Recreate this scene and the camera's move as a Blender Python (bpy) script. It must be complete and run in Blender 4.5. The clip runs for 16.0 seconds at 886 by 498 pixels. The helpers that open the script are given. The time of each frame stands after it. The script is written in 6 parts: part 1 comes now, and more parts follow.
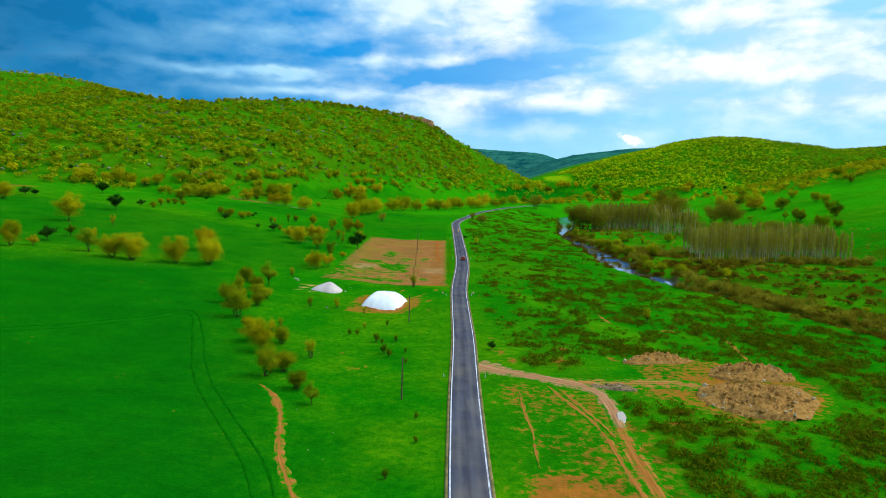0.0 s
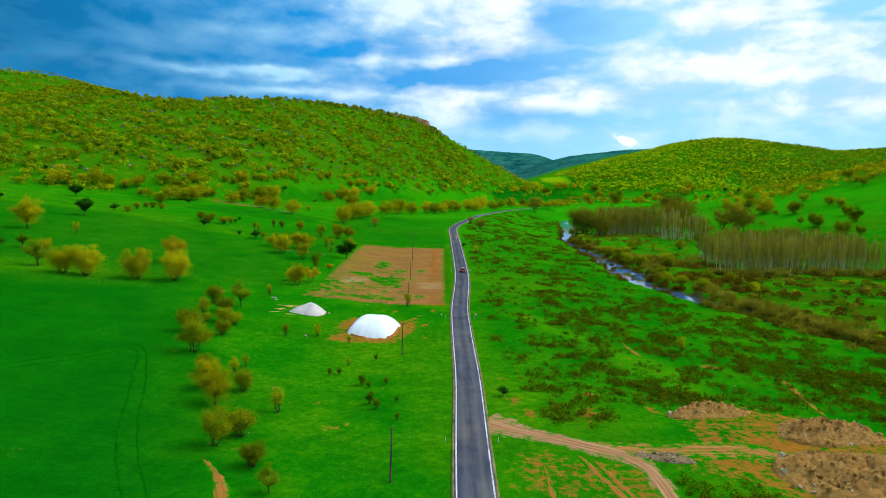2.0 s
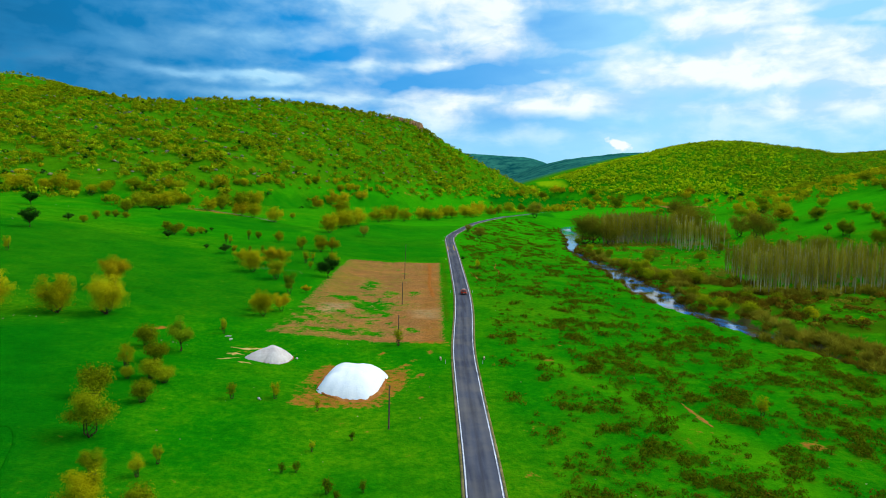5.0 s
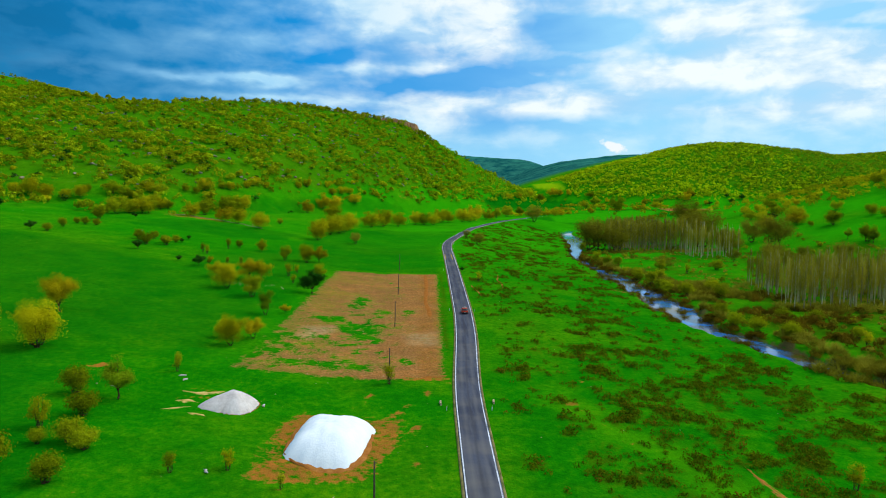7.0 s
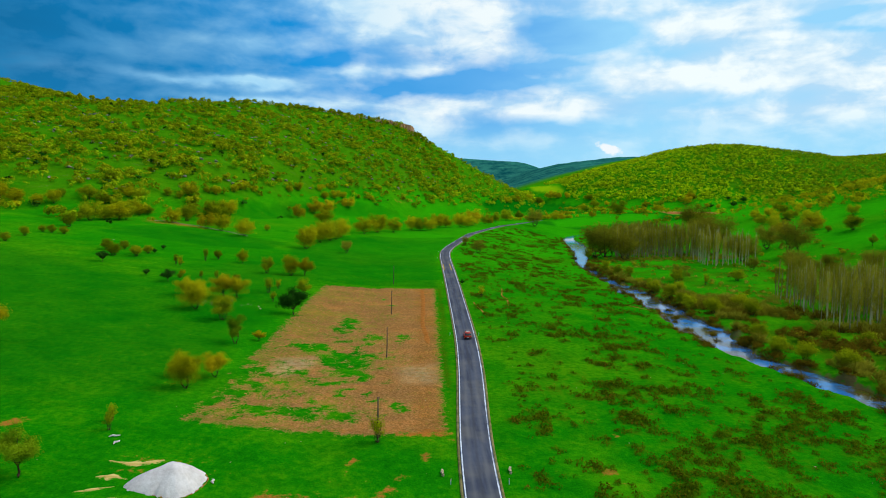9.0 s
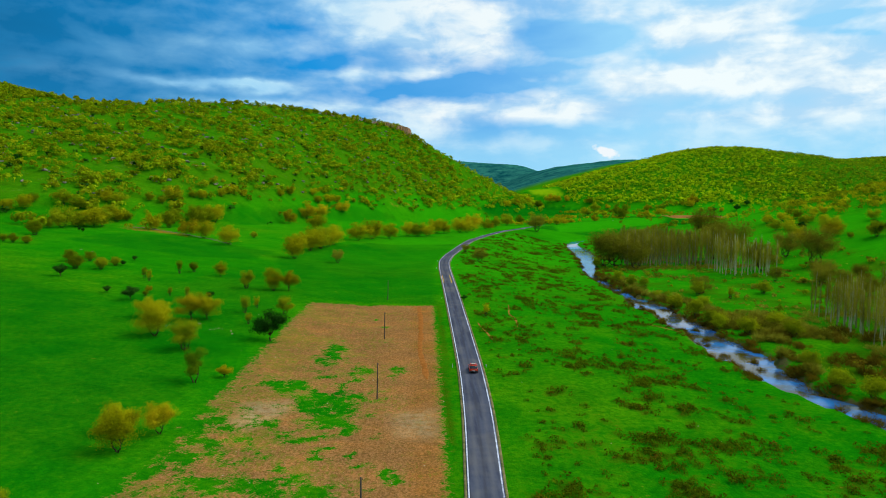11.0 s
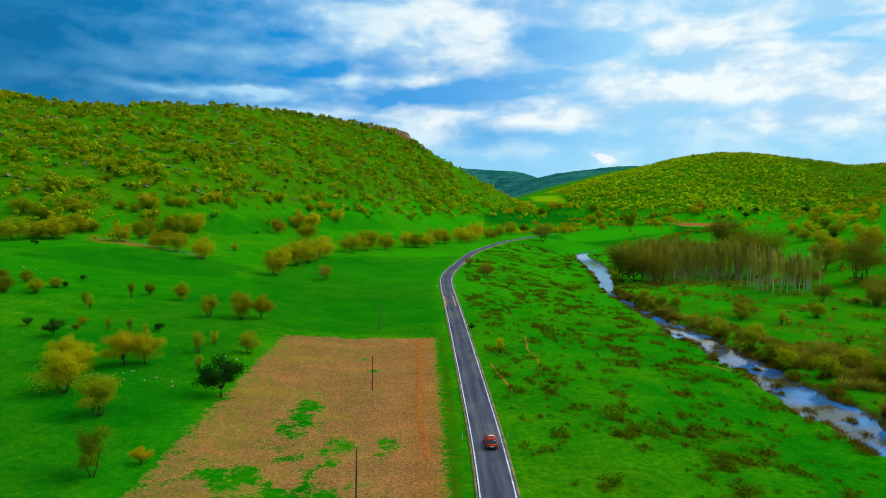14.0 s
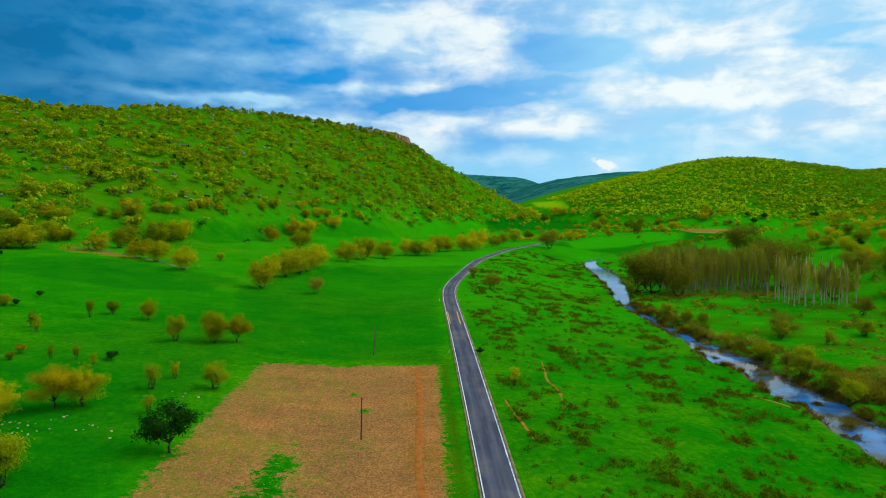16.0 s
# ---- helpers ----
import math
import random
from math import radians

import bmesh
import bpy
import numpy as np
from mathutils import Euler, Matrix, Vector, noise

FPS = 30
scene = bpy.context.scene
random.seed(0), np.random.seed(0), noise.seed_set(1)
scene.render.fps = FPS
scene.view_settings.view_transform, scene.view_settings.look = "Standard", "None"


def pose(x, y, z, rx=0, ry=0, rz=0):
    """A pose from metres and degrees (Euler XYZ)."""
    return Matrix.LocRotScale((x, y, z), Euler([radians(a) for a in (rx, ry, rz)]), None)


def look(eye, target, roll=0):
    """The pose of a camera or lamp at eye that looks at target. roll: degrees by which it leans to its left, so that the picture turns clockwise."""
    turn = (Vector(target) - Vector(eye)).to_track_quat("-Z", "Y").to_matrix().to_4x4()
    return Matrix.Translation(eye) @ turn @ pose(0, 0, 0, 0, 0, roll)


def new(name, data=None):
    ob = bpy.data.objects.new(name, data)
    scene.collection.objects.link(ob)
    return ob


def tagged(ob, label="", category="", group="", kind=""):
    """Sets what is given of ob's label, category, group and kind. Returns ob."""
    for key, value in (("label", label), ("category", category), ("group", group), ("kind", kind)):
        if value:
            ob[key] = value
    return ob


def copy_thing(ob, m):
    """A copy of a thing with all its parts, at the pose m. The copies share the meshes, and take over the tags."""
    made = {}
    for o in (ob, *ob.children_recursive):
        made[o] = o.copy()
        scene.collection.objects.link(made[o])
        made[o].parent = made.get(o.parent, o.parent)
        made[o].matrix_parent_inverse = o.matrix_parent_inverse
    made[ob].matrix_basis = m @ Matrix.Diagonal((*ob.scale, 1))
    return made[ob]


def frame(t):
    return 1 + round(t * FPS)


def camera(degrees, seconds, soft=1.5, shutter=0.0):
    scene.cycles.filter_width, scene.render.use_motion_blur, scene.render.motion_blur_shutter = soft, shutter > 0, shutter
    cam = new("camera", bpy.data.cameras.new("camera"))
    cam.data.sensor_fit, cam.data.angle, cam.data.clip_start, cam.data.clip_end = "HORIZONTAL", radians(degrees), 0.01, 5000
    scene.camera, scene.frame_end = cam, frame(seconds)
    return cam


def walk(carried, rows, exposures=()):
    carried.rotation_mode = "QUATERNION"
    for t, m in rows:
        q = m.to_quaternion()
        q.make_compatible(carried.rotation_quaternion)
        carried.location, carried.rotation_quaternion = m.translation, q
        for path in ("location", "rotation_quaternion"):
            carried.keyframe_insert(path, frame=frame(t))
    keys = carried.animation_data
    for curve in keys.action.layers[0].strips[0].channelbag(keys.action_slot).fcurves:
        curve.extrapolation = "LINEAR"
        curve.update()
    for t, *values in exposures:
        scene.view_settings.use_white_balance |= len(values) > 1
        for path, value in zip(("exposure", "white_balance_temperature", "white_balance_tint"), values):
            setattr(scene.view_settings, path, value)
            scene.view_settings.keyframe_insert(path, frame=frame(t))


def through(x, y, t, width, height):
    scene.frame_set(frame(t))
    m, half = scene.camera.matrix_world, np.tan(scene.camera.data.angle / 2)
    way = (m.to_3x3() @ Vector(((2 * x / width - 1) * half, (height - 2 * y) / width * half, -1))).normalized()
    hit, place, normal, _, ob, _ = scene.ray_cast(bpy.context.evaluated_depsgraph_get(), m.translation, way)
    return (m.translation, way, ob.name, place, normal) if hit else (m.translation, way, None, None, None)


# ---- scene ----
cam = camera(70.0, 16.0, soft=1.0)
PATH = [
    (0, (-0.000, -0.000, 30.082), (1.318, 99.526, 20.442), 0.98),
    (0.5, (-0.170, 5.935, 30.585), (1.401, 105.446, 20.835), 1.03),
    (1, (-0.324, 11.827, 30.980), (1.439, 111.337, 21.251), 1.06),
    (1.5, (-0.462, 17.682, 31.293), (1.457, 117.198, 21.651), 1.08),
    (2, (-0.586, 23.506, 31.546), (1.475, 123.029, 22.018), 1.08),
    (2.5, (-0.696, 29.302, 31.759), (1.506, 128.834, 22.350), 1.07),
    (3, (-0.793, 35.075, 31.946), (1.556, 134.615, 22.650), 1.06),
    (3.5, (-0.877, 40.831, 32.120), (1.628, 140.376, 22.930), 1.03),
    (4, (-0.949, 46.571, 32.293), (1.723, 146.121, 23.201), 1.00),
    (4.5, (-1.010, 52.301, 32.471), (1.837, 151.854, 23.473), 0.97),
    (5, (-1.059, 58.022, 32.661), (1.969, 157.579, 23.754), 0.94),
    (5.5, (-1.098, 63.739, 32.865), (2.115, 163.297, 24.050), 0.90),
    (6, (-1.126, 69.452, 33.086), (2.269, 169.013, 24.366), 0.87),
    (6.5, (-1.144, 75.163, 33.324), (2.430, 174.727, 24.700), 0.83),
    (7, (-1.152, 80.875, 33.578), (2.593, 180.441, 25.052), 0.80),
    (7.5, (-1.150, 86.589, 33.844), (2.758, 186.157, 25.419), 0.77),
    (8, (-1.139, 92.305, 34.120), (2.921, 191.875, 25.798), 0.74),
    (8.5, (-1.118, 98.024, 34.402), (3.083, 197.597, 26.182), 0.71),
    (9, (-1.089, 103.745, 34.684), (3.243, 203.321, 26.568), 0.69),
    (9.5, (-1.051, 109.469, 34.962), (3.400, 209.048, 26.953), 0.68),
    (10, (-1.005, 115.194, 35.230), (3.554, 214.777, 27.332), 0.66),
    (10.5, (-0.951, 120.920, 35.483), (3.703, 220.508, 27.702), 0.65),
    (11, (-0.889, 126.645, 35.716), (3.848, 226.239, 28.063), 0.64),
    (11.5, (-0.821, 132.368, 35.925), (3.985, 231.969, 28.411), 0.64),
    (12, (-0.746, 138.085, 36.106), (4.113, 237.695, 28.745), 0.63),
    (12.5, (-0.665, 143.795, 36.256), (4.229, 243.416, 29.065), 0.63),
    (13, (-0.579, 149.495, 36.373), (4.330, 249.128, 29.368), 0.62),
    (13.5, (-0.488, 155.181, 36.457), (4.414, 254.829, 29.653), 0.62),
    (14, (-0.393, 160.849, 36.508), (4.481, 260.513, 29.919), 0.61),
    (14.5, (-0.296, 166.496, 36.531), (4.535, 266.176, 30.165), 0.59),
    (15, (-0.197, 172.117, 36.528), (4.584, 271.814, 30.395), 0.57),
    (15.5, (-0.098, 177.707, 36.508), (4.644, 277.420, 30.615), 0.54),
    (16, (0.001, 183.261, 36.479), (4.744, 282.989, 30.841), 0.51),
]
walk(cam, [(t, look(eye, target, roll)) for t, eye, target, roll in PATH], ((0.0, 0.14), (4.0, 0.11), (7.0, 0.02), (16.0, -0.04)))

# ---- node helpers ----


def node(tree, kind, **settings):
    """A shader node; settings that name a socket set its value or link it, others set a property."""
    n = tree.nodes.new(kind)
    for key, value in settings.items():
        if key.startswith("i_"):
            s = n.inputs[int(key[2:])] if key[2:].isdigit() else n.inputs[key[2:].replace("_", " ")]
            if isinstance(value, bpy.types.NodeSocket):
                tree.links.new(value, s)
            else:
                s.default_value = value
        elif key == "operation":
            n.operation = value
        elif key == "data_type":
            n.data_type = value
        elif key == "blend_type":
            n.blend_type = value
        elif key == "noise_dimensions":
            n.noise_dimensions = value
        elif key == "attribute_name":
            n.attribute_name = value
    return n


def maths(tree, op, a, b=0.0, c=0.0, clamp=False):
    n = node(tree, "ShaderNodeMath", operation=op, i_0=a, i_1=b, i_2=c)
    n.use_clamp = clamp
    return n.outputs[0]


def blend(tree, fac, a, b, how="MIX"):
    n = tree.nodes.new("ShaderNodeMix")
    n.data_type, n.blend_type = "RGBA", how
    for i, v in ((0, fac), (6, a), (7, b)):
        if isinstance(v, bpy.types.NodeSocket):
            tree.links.new(v, n.inputs[i])
        else:
            n.inputs[i].default_value = v if i == 0 else (*v, 1)
    return n.outputs[2]


def steps(tree, fac, *stops):
    """A colour ramp through (position, colour) stops."""
    n = node(tree, "ShaderNodeValToRGB", i_0=fac)
    e = n.color_ramp.elements
    while len(e) < len(stops):
        e.new(0.5)
    for k, (p, c) in enumerate(stops):
        e[k].position, e[k].color = p, (*(c if isinstance(c, tuple) else (c, c, c)), 1)
    return n.outputs[0]


def grain(tree, where, scale, detail=4.0, rough=0.55, distort=0.0):
    return node(tree, "ShaderNodeTexNoise", i_Vector=where, i_Scale=scale, i_Detail=detail, i_Roughness=rough, i_Distortion=distort).outputs[0]


# ---- sky and sun ----
SUN_HIGH, SUN_FROM = radians(48), radians(72)   # elevation; compass angle from +y towards +x
world = bpy.data.worlds.new("sky")
scene.world = world
world.use_nodes = True
w = world.node_tree
w.nodes.clear()
spot = node(w, "ShaderNodeTexCoord").outputs["Generated"]
axis = node(w, "ShaderNodeSeparateXYZ", i_0=spot)
sx, sy, sz = axis.outputs
sky = w.nodes.new("ShaderNodeTexSky")
sky.sky_type, sky.sun_disc = "NISHITA", False
sky.sun_elevation, sky.sun_rotation = SUN_HIGH, SUN_FROM
sky.ozone_density, sky.dust_density = 3.0, 0.4
clear = blend(w, 1.0, sky.outputs[0], (0.055, 0.125, 0.165), "MULTIPLY")
# cloud cover by compass angle and height: heavy and blue on one side, bright on the other
az = maths(w, "ARCTAN2", sx, sy)
el = maths(w, "ARCSINE", sz)

# cloud banks and the gaps between them: compass angle, height, width, depth, how much
BANKS = ((-0.290, 0.165, 0.122, 0.010, 0.74), (-0.367, 0.161, 0.045, 0.007, 0.30), (-0.234, 0.165, 0.058, 0.008, 0.30), (-0.235, 0.141, 0.126, 0.007, 0.55),
         (-0.250, 0.215, 0.078, 0.017, 0.56), (-0.328, 0.218, 0.062, 0.012, 0.20), (-0.402, 0.199, 0.066, 0.013, 0.26), (-0.511, 0.168, 0.073, 0.013, 0.28),
         (-0.049, 0.282, 0.147, 0.028, 0.90), (-0.040, 0.241, 0.096, 0.017, 0.50), (-0.104, 0.187, 0.052, 0.010, 0.70), (-0.000, 0.195, 0.052, 0.011, 0.60),
         (-0.160, 0.163, 0.060, 0.008, 0.30), (0.000, 0.116, 0.048, 0.019, 0.80), (-0.083, 0.136, 0.079, 0.008, 0.45), (0.049, 0.140, 0.053, 0.012, 0.55),
         (0.103, 0.260, 0.045, 0.014, 0.70), (0.091, 0.229, 0.065, 0.016, 0.55), (0.214, 0.142, 0.124, 0.011, 0.60), (0.336, 0.175, 0.074, 0.014, 0.55),
         (0.392, 0.244, 0.049, 0.021, 0.60), (0.476, 0.248, 0.062, 0.022, 0.55), (0.479, 0.189, 0.108, 0.033, 0.40), (0.582, 0.159, 0.085, 0.043, 0.40),
         (0.295, 0.207, 0.048, 0.011, 0.30), (0.552, 0.117, 0.100, 0.015, 0.30), (0.301, 0.269, 0.048, 0.009, 0.30))
GAPS = ((0.257, 0.238, 0.077, 0.026, -0.75), (0.118, 0.178, 0.120, 0.012, -0.80), (0.220, 0.200, 0.091, 0.008, -0.45), (0.184, 0.266, 0.034, 0.016, -0.30),
         (-0.160, 0.204, 0.068, 0.011, -0.30), (-0.039, 0.161, 0.079, 0.008, -0.45), (-0.193, 0.253, 0.050, 0.014, -0.25), (0.223, 0.108, 0.156, 0.012, -0.45),
         (0.453, 0.141, 0.085, 0.009, -0.25), (0.587, 0.241, 0.024, 0.007, -0.95), (0.618, 0.225, 0.018, 0.007, -0.60), (0.366, 0.215, 0.046, 0.008, -0.35))
wobble = node(w, "ShaderNodeCombineXYZ", i_0=maths(w, "MULTIPLY", az, 7.0), i_1=maths(w, "MULTIPLY", el, 16.0)).outputs[0]
shift_a = maths(w, "MULTIPLY_ADD", maths(w, "SUBTRACT", grain(w, wobble, 1.4, 4.0, 0.46), 0.5), 0.13, az)
shift_e = maths(w, "MULTIPLY_ADD", maths(w, "SUBTRACT", grain(w, wobble, 2.1, 4.0, 0.46), 0.5), 0.034, el)


def bump_at(a, e, wide, tall):
    """A soft, ragged spot in the sky round one direction."""
    p = maths(w, "MULTIPLY", maths(w, "SUBTRACT", shift_a, a), 1 / wide)
    q = maths(w, "MULTIPLY", maths(w, "SUBTRACT", shift_e, e), 1 / tall)
    return maths(w, "EXPONENT", maths(w, "MULTIPLY_ADD", p, maths(w, "MULTIPLY", p, -1.0), maths(w, "MULTIPLY", maths(w, "MULTIPLY", q, q), -1.0)))


flat = node(w, "ShaderNodeCombineXYZ", i_0=maths(w, "MULTIPLY", az, 2.6), i_1=maths(w, "MULTIPLY", el, 9.0)).outputs[0]
round_ = node(w, "ShaderNodeCombineXYZ", i_0=maths(w, "MULTIPLY", az, 5.0), i_1=maths(w, "MULTIPLY", el, 8.5), i_2=3.0).outputs[0]
streak, puff = grain(w, flat, 2.8, 4.0, 0.5, 0.25), grain(w, round_, 3.0, 7.0, 0.55, 0.3)
side = maths(w, "MULTIPLY_ADD", az, 0.5, 0.5)
mass = steps(w, side, (0.0, 0.42), (0.12, 0.25), (0.22, 0.04), (0.36, 0.08), (0.50, 0.40), (0.62, 0.52), (0.85, 0.60))
mass = maths(w, "ADD", mass, steps(w, el, (0.42, 0.0), (0.75, 0.4)))
mass = maths(w, "ADD", mass, maths(w, "ADD", maths(w, "MULTIPLY_ADD", streak, 0.85, -0.41), maths(w, "MULTIPLY_ADD", puff, 0.9, -0.43)))
for a, e, wide, tall, much in BANKS + GAPS:
    mass = maths(w, "MULTIPLY_ADD", bump_at(a, e, wide, tall), much if much > 0 else 1.4 * much, mass)
cover = steps(w, mass, (0.02, 0.0), (0.50, 0.42), (1.30, 1.0))
open_sky = steps(w, maths(w, "ADD", side, maths(w, "MULTIPLY_ADD", streak, 0.10, -0.05)), (0.20, (0.0, 0.135, 0.33)), (0.32, (0.0, 0.205, 0.51)), (0.42, (0.006, 0.29, 0.74)), (0.56, (0.12, 0.43, 0.86)), (0.66, (0.32, 0.69, 0.98)))
open_sky = blend(w, 0.06, open_sky, clear)
white = steps(w, side, (0.0, (0.80, 0.93, 1.02)), (0.22, (0.03, 0.34, 0.68)), (0.38, (0.43, 0.75, 0.96)), (0.52, (0.88, 0.97, 1.0)), (0.70, (0.90, 1.0, 1.02)))
lit = steps(w, maths(w, "ADD", maths(w, "MULTIPLY", puff, 0.55), maths(w, "MULTIPLY", streak, 0.45)), (0.43, 0.0), (0.57, 1.0))
white = blend(w, lit, blend(w, 0.66, white, (0.27, 0.60, 0.92)), white)
tone = blend(w, cover, open_sky, white)
haze = steps(w, maths(w, "ABSOLUTE", el), (0.02, 0.85), (0.075, 0.6), (0.13, 0.0))
tone = blend(w, maths(w, "MULTIPLY", haze, steps(w, side, (0.34, 0.0), (0.47, 1.0))), tone, (0.33, 0.74, 1.0))
# one small bright cloud low over the valley
lump = maths(w, "ADD", maths(w, "MULTIPLY", bump_at(0.288, 0.0735, 0.026, 0.0145), 0.9), maths(w, "MULTIPLY", maths(w, "SUBTRACT", grain(w, spot, 60.0, 4), 0.5), 0.8))
tone = blend(w, steps(w, lump, (0.42, 0.0), (0.58, 0.92)), tone, (0.93, 0.97, 1.0))
shine = node(w, "ShaderNodeBackground", i_Color=tone, i_Strength=1.0)
w.links.new(shine.outputs[0], node(w, "ShaderNodeOutputWorld").inputs[0])

sun = new("sun", bpy.data.lights.new("sun", "SUN"))
sun.data.energy, sun.data.angle, sun.data.color = 2.5, radians(38), (1.0, 0.95, 0.84)
toward = Vector((math.sin(SUN_FROM) * math.cos(SUN_HIGH), math.cos(SUN_FROM) * math.cos(SUN_HIGH), math.sin(SUN_HIGH)))
sun.matrix_world = look(toward * 500, (0, 0, 0))

# ---- shape of the land ----


def soft_table(q, xs, vs, r):
    """A table of values, rounded over a stretch of 2 r."""
    q = np.asarray(q, float)
    return sum(np.interp(q + k * r, xs, vs) for k in (-1.0, -0.6, -0.2, 0.2, 0.6, 1.0)) / 6.0


def ease(q, a, b):
    s = np.clip((np.asarray(q, float) - a) / (b - a), 0, 1)
    return s * s * (3 - 2 * s)


ROAD_Y = (-400, 62, 95, 132, 160, 187, 207, 225, 250, 281, 345, 408, 427, 440, 460, 482, 515, 554, 604, 650, 691, 740, 793, 830, 875, 1030, 1199, 1500)
ROAD_X = (-3.5, 4.0, 5.0, 6.5, 6.9, 7.4, 8.6, 9.8, 10.9, 11.4, 12.3, 13.0, 13.8, 15.2, 18.3, 23, 29.5, 38, 55, 73, 96, 121, 157, 191, 236, 328, 430, 560)


def road_x(y):
    return soft_table(y, ROAD_Y, ROAD_X, 9.0)


def road_z(y):
    return soft_table(y, (-400, 40, 92, 147, 192, 236, 277, 327, 420, 490, 680, 1000, 1500, 3000),
                      (-1.0, -1.2, -1.7, -1.7, -0.3, 0.6, 2.1, 3.7, 6.0, 7.5, 11, 15, 20, 45), 15.0)


def river_x(y):
    return soft_table(y, (-400, 60, 150, 205, 222, 235, 247, 258, 270, 284, 294, 306, 325, 358, 391, 416, 432, 447, 464, 490, 510, 530, 558, 592, 625, 650, 670, 692, 900),
                      (160, 128, 104, 86, 84, 81, 77.5, 77.5, 79, 80, 79.5, 82, 82.5, 83.5, 84.5, 86.5, 87.5, 90, 94.5, 101.5, 107, 111, 117, 122.5, 127, 131.5, 144, 174, 420), 4.0)


def river_z(y):
    return soft_table(y, (-400, 0, 150, 300, 460, 620, 800), (-6, -5.2, -3.6, -1.3, -1.2, -0.4, 6), 15.0)


def ground_z(x, y):
    """Height of the land: valley floor, river bed, the hills on both sides and the far ridges."""
    x, y = np.asarray(x, float), np.asarray(y, float)
    xr, zr, xv, zv = road_x(y), road_z(y), river_x(y), river_z(y)
    # left: level beside the road, then a long slope up to the foot of the hill
    left = zr + 0.095 * np.maximum(0, -x - 14)
    # right: meadow falling to the river bank, level ground beyond it
    s = np.clip((x - xr - 5) / np.maximum(xv - xr - 14, 10), 0, 1)
    meadow = zr + (zv + 1.1 - zr) * (0.55 * s + 0.45 * ease(s, 0, 1))
    far_bank = zv + 1.0 + 0.018 * np.maximum(0, x - xv)
    right = np.where(x < xv, meadow, far_bank)
    past = ease(y, 640, 860)
    right = right * (1 - past) + (zr + 1.0) * past
    z = np.where(x < xr, left, right)
    # river bed
    dv = np.abs(x - xv) / river_half(y)
    z = z - (1 - past) * 2.0 * (1 - ease(dv, 0.75, 1.35))
    # hill on the left: foot, crest and crest height across the valley
    foot = soft_table(x, (-2500, -900, -340, -250, -150, -97, -18, 60, 150, 260), (300, 400, 420, 430, 445, 600, 760, 880, 1000, 1200), 25.0)
    crest = soft_table(x, (-2500, -900, -577, -340, -250, -155, -18, 60, 150, 260), (1100, 1100, 1000, 740, 770, 940, 1017, 1100, 1200, 1350), 18.0)
    top = soft_table(x, (-2500, -900, -577, -380, -320, -265, -200, -150, -18, -4, 60, 150, 260), (235, 228, 190, 136, 124, 126, 142, 149, 136, 126, 97, 58, 15), 9.0)
    s = (y - foot) / np.maximum(crest - foot, 60)
    rise = np.where(s < 1, np.clip(s, 0, 1) ** 1.12, 1.0)
    z = z + np.maximum(0, top - z) * rise * ease(s, 0, 0.12)
    # slope on the right
    z = z + 0.2 * np.maximum(0, x - 178) * (1 - ease(y, 600, 800)) * ease(x, 160, 230) * (1 - 0.7 * ease(x, 450, 1100))
    # spur that runs down to the valley on the right
    spur = soft_table(x, (180, 240, 270, 300, 325, 350, 375, 400, 430, 520, 800, 2500), (2, 14, 21, 28, 33.5, 40, 47, 53.5, 59.5, 74, 105, 130), 8.0)
    z = z + np.maximum(0, spur - z) * ease(x, 188, 245) * ease(y, 360, 600) * (1 - ease(y, 615, 800))
    # round hill on the right
    foot = soft_table(x, (-100, 220, 320, 450, 800, 2500), (1500, 1420, 1300, 1150, 1120, 1000), 40.0)
    top = soft_table(x, (100, 250, 320, 390, 457, 527, 595, 666, 735, 872, 942, 1010, 1105, 1500, 2500),
                     (18, 45, 69, 92, 112, 128, 149, 159, 159, 145, 134, 138, 146, 150, 140), 15.0)
    s = (y - foot) / (1550 - foot)
    z = z + np.maximum(0, top - z) * np.where(s < 1, np.sin(np.clip(s, 0, 1) * 1.5708) ** 1.25, 1)
    # far ridges
    top = soft_table(x, (-3500, 0, 200, 500, 650, 800, 3500), (330, 300, 285, 268, 262, 205, 180), 40.0)
    z = z + np.maximum(0, top - z) * ease(y, 3300, 4100)
    top = soft_table(x, (-3500, 200, 380, 480, 620, 900, 1200, 3500), (20, 20, 70, 130, 190, 228, 240, 225), 40.0)
    z = z + np.maximum(0, top - z) * ease(y, 2500, 3000)
    return z


def river_half(y):
    wide = soft_table(y, (-400, 190, 205, 222, 235, 247, 262, 278, 290, 300, 312, 325, 340, 358, 368, 381, 400, 416, 430, 447, 464, 490, 510, 530, 558, 592, 625, 650, 670, 700),
                      (1.4, 1.5, 2.8, 4.2, 4.6, 3.6, 5.2, 7.0, 5.4, 5.0, 6.2, 4.8, 6.4, 4.4, 3.0, 3.2, 2.6, 2.8, 2.6, 3.0, 3.6, 4.6, 5.4, 5.8, 7.2, 7.4, 5.4, 4.6, 6.5, 6.0), 3.0)
    y = np.asarray(y, float)
    return 0.94 * wide * (1 + 0.09 * np.sin(y / 2.7 + 1) + 0.06 * np.sin(y / 1.3))

# ---- materials ----


def material(name, rough=0.85):
    m = bpy.data.materials.new(name)
    m.use_nodes = True
    t = m.node_tree
    b = t.nodes["Principled BSDF"]
    b.inputs["Roughness"].default_value = rough
    b.inputs["Specular IOR Level"].default_value = 0.0
    return m, t, b


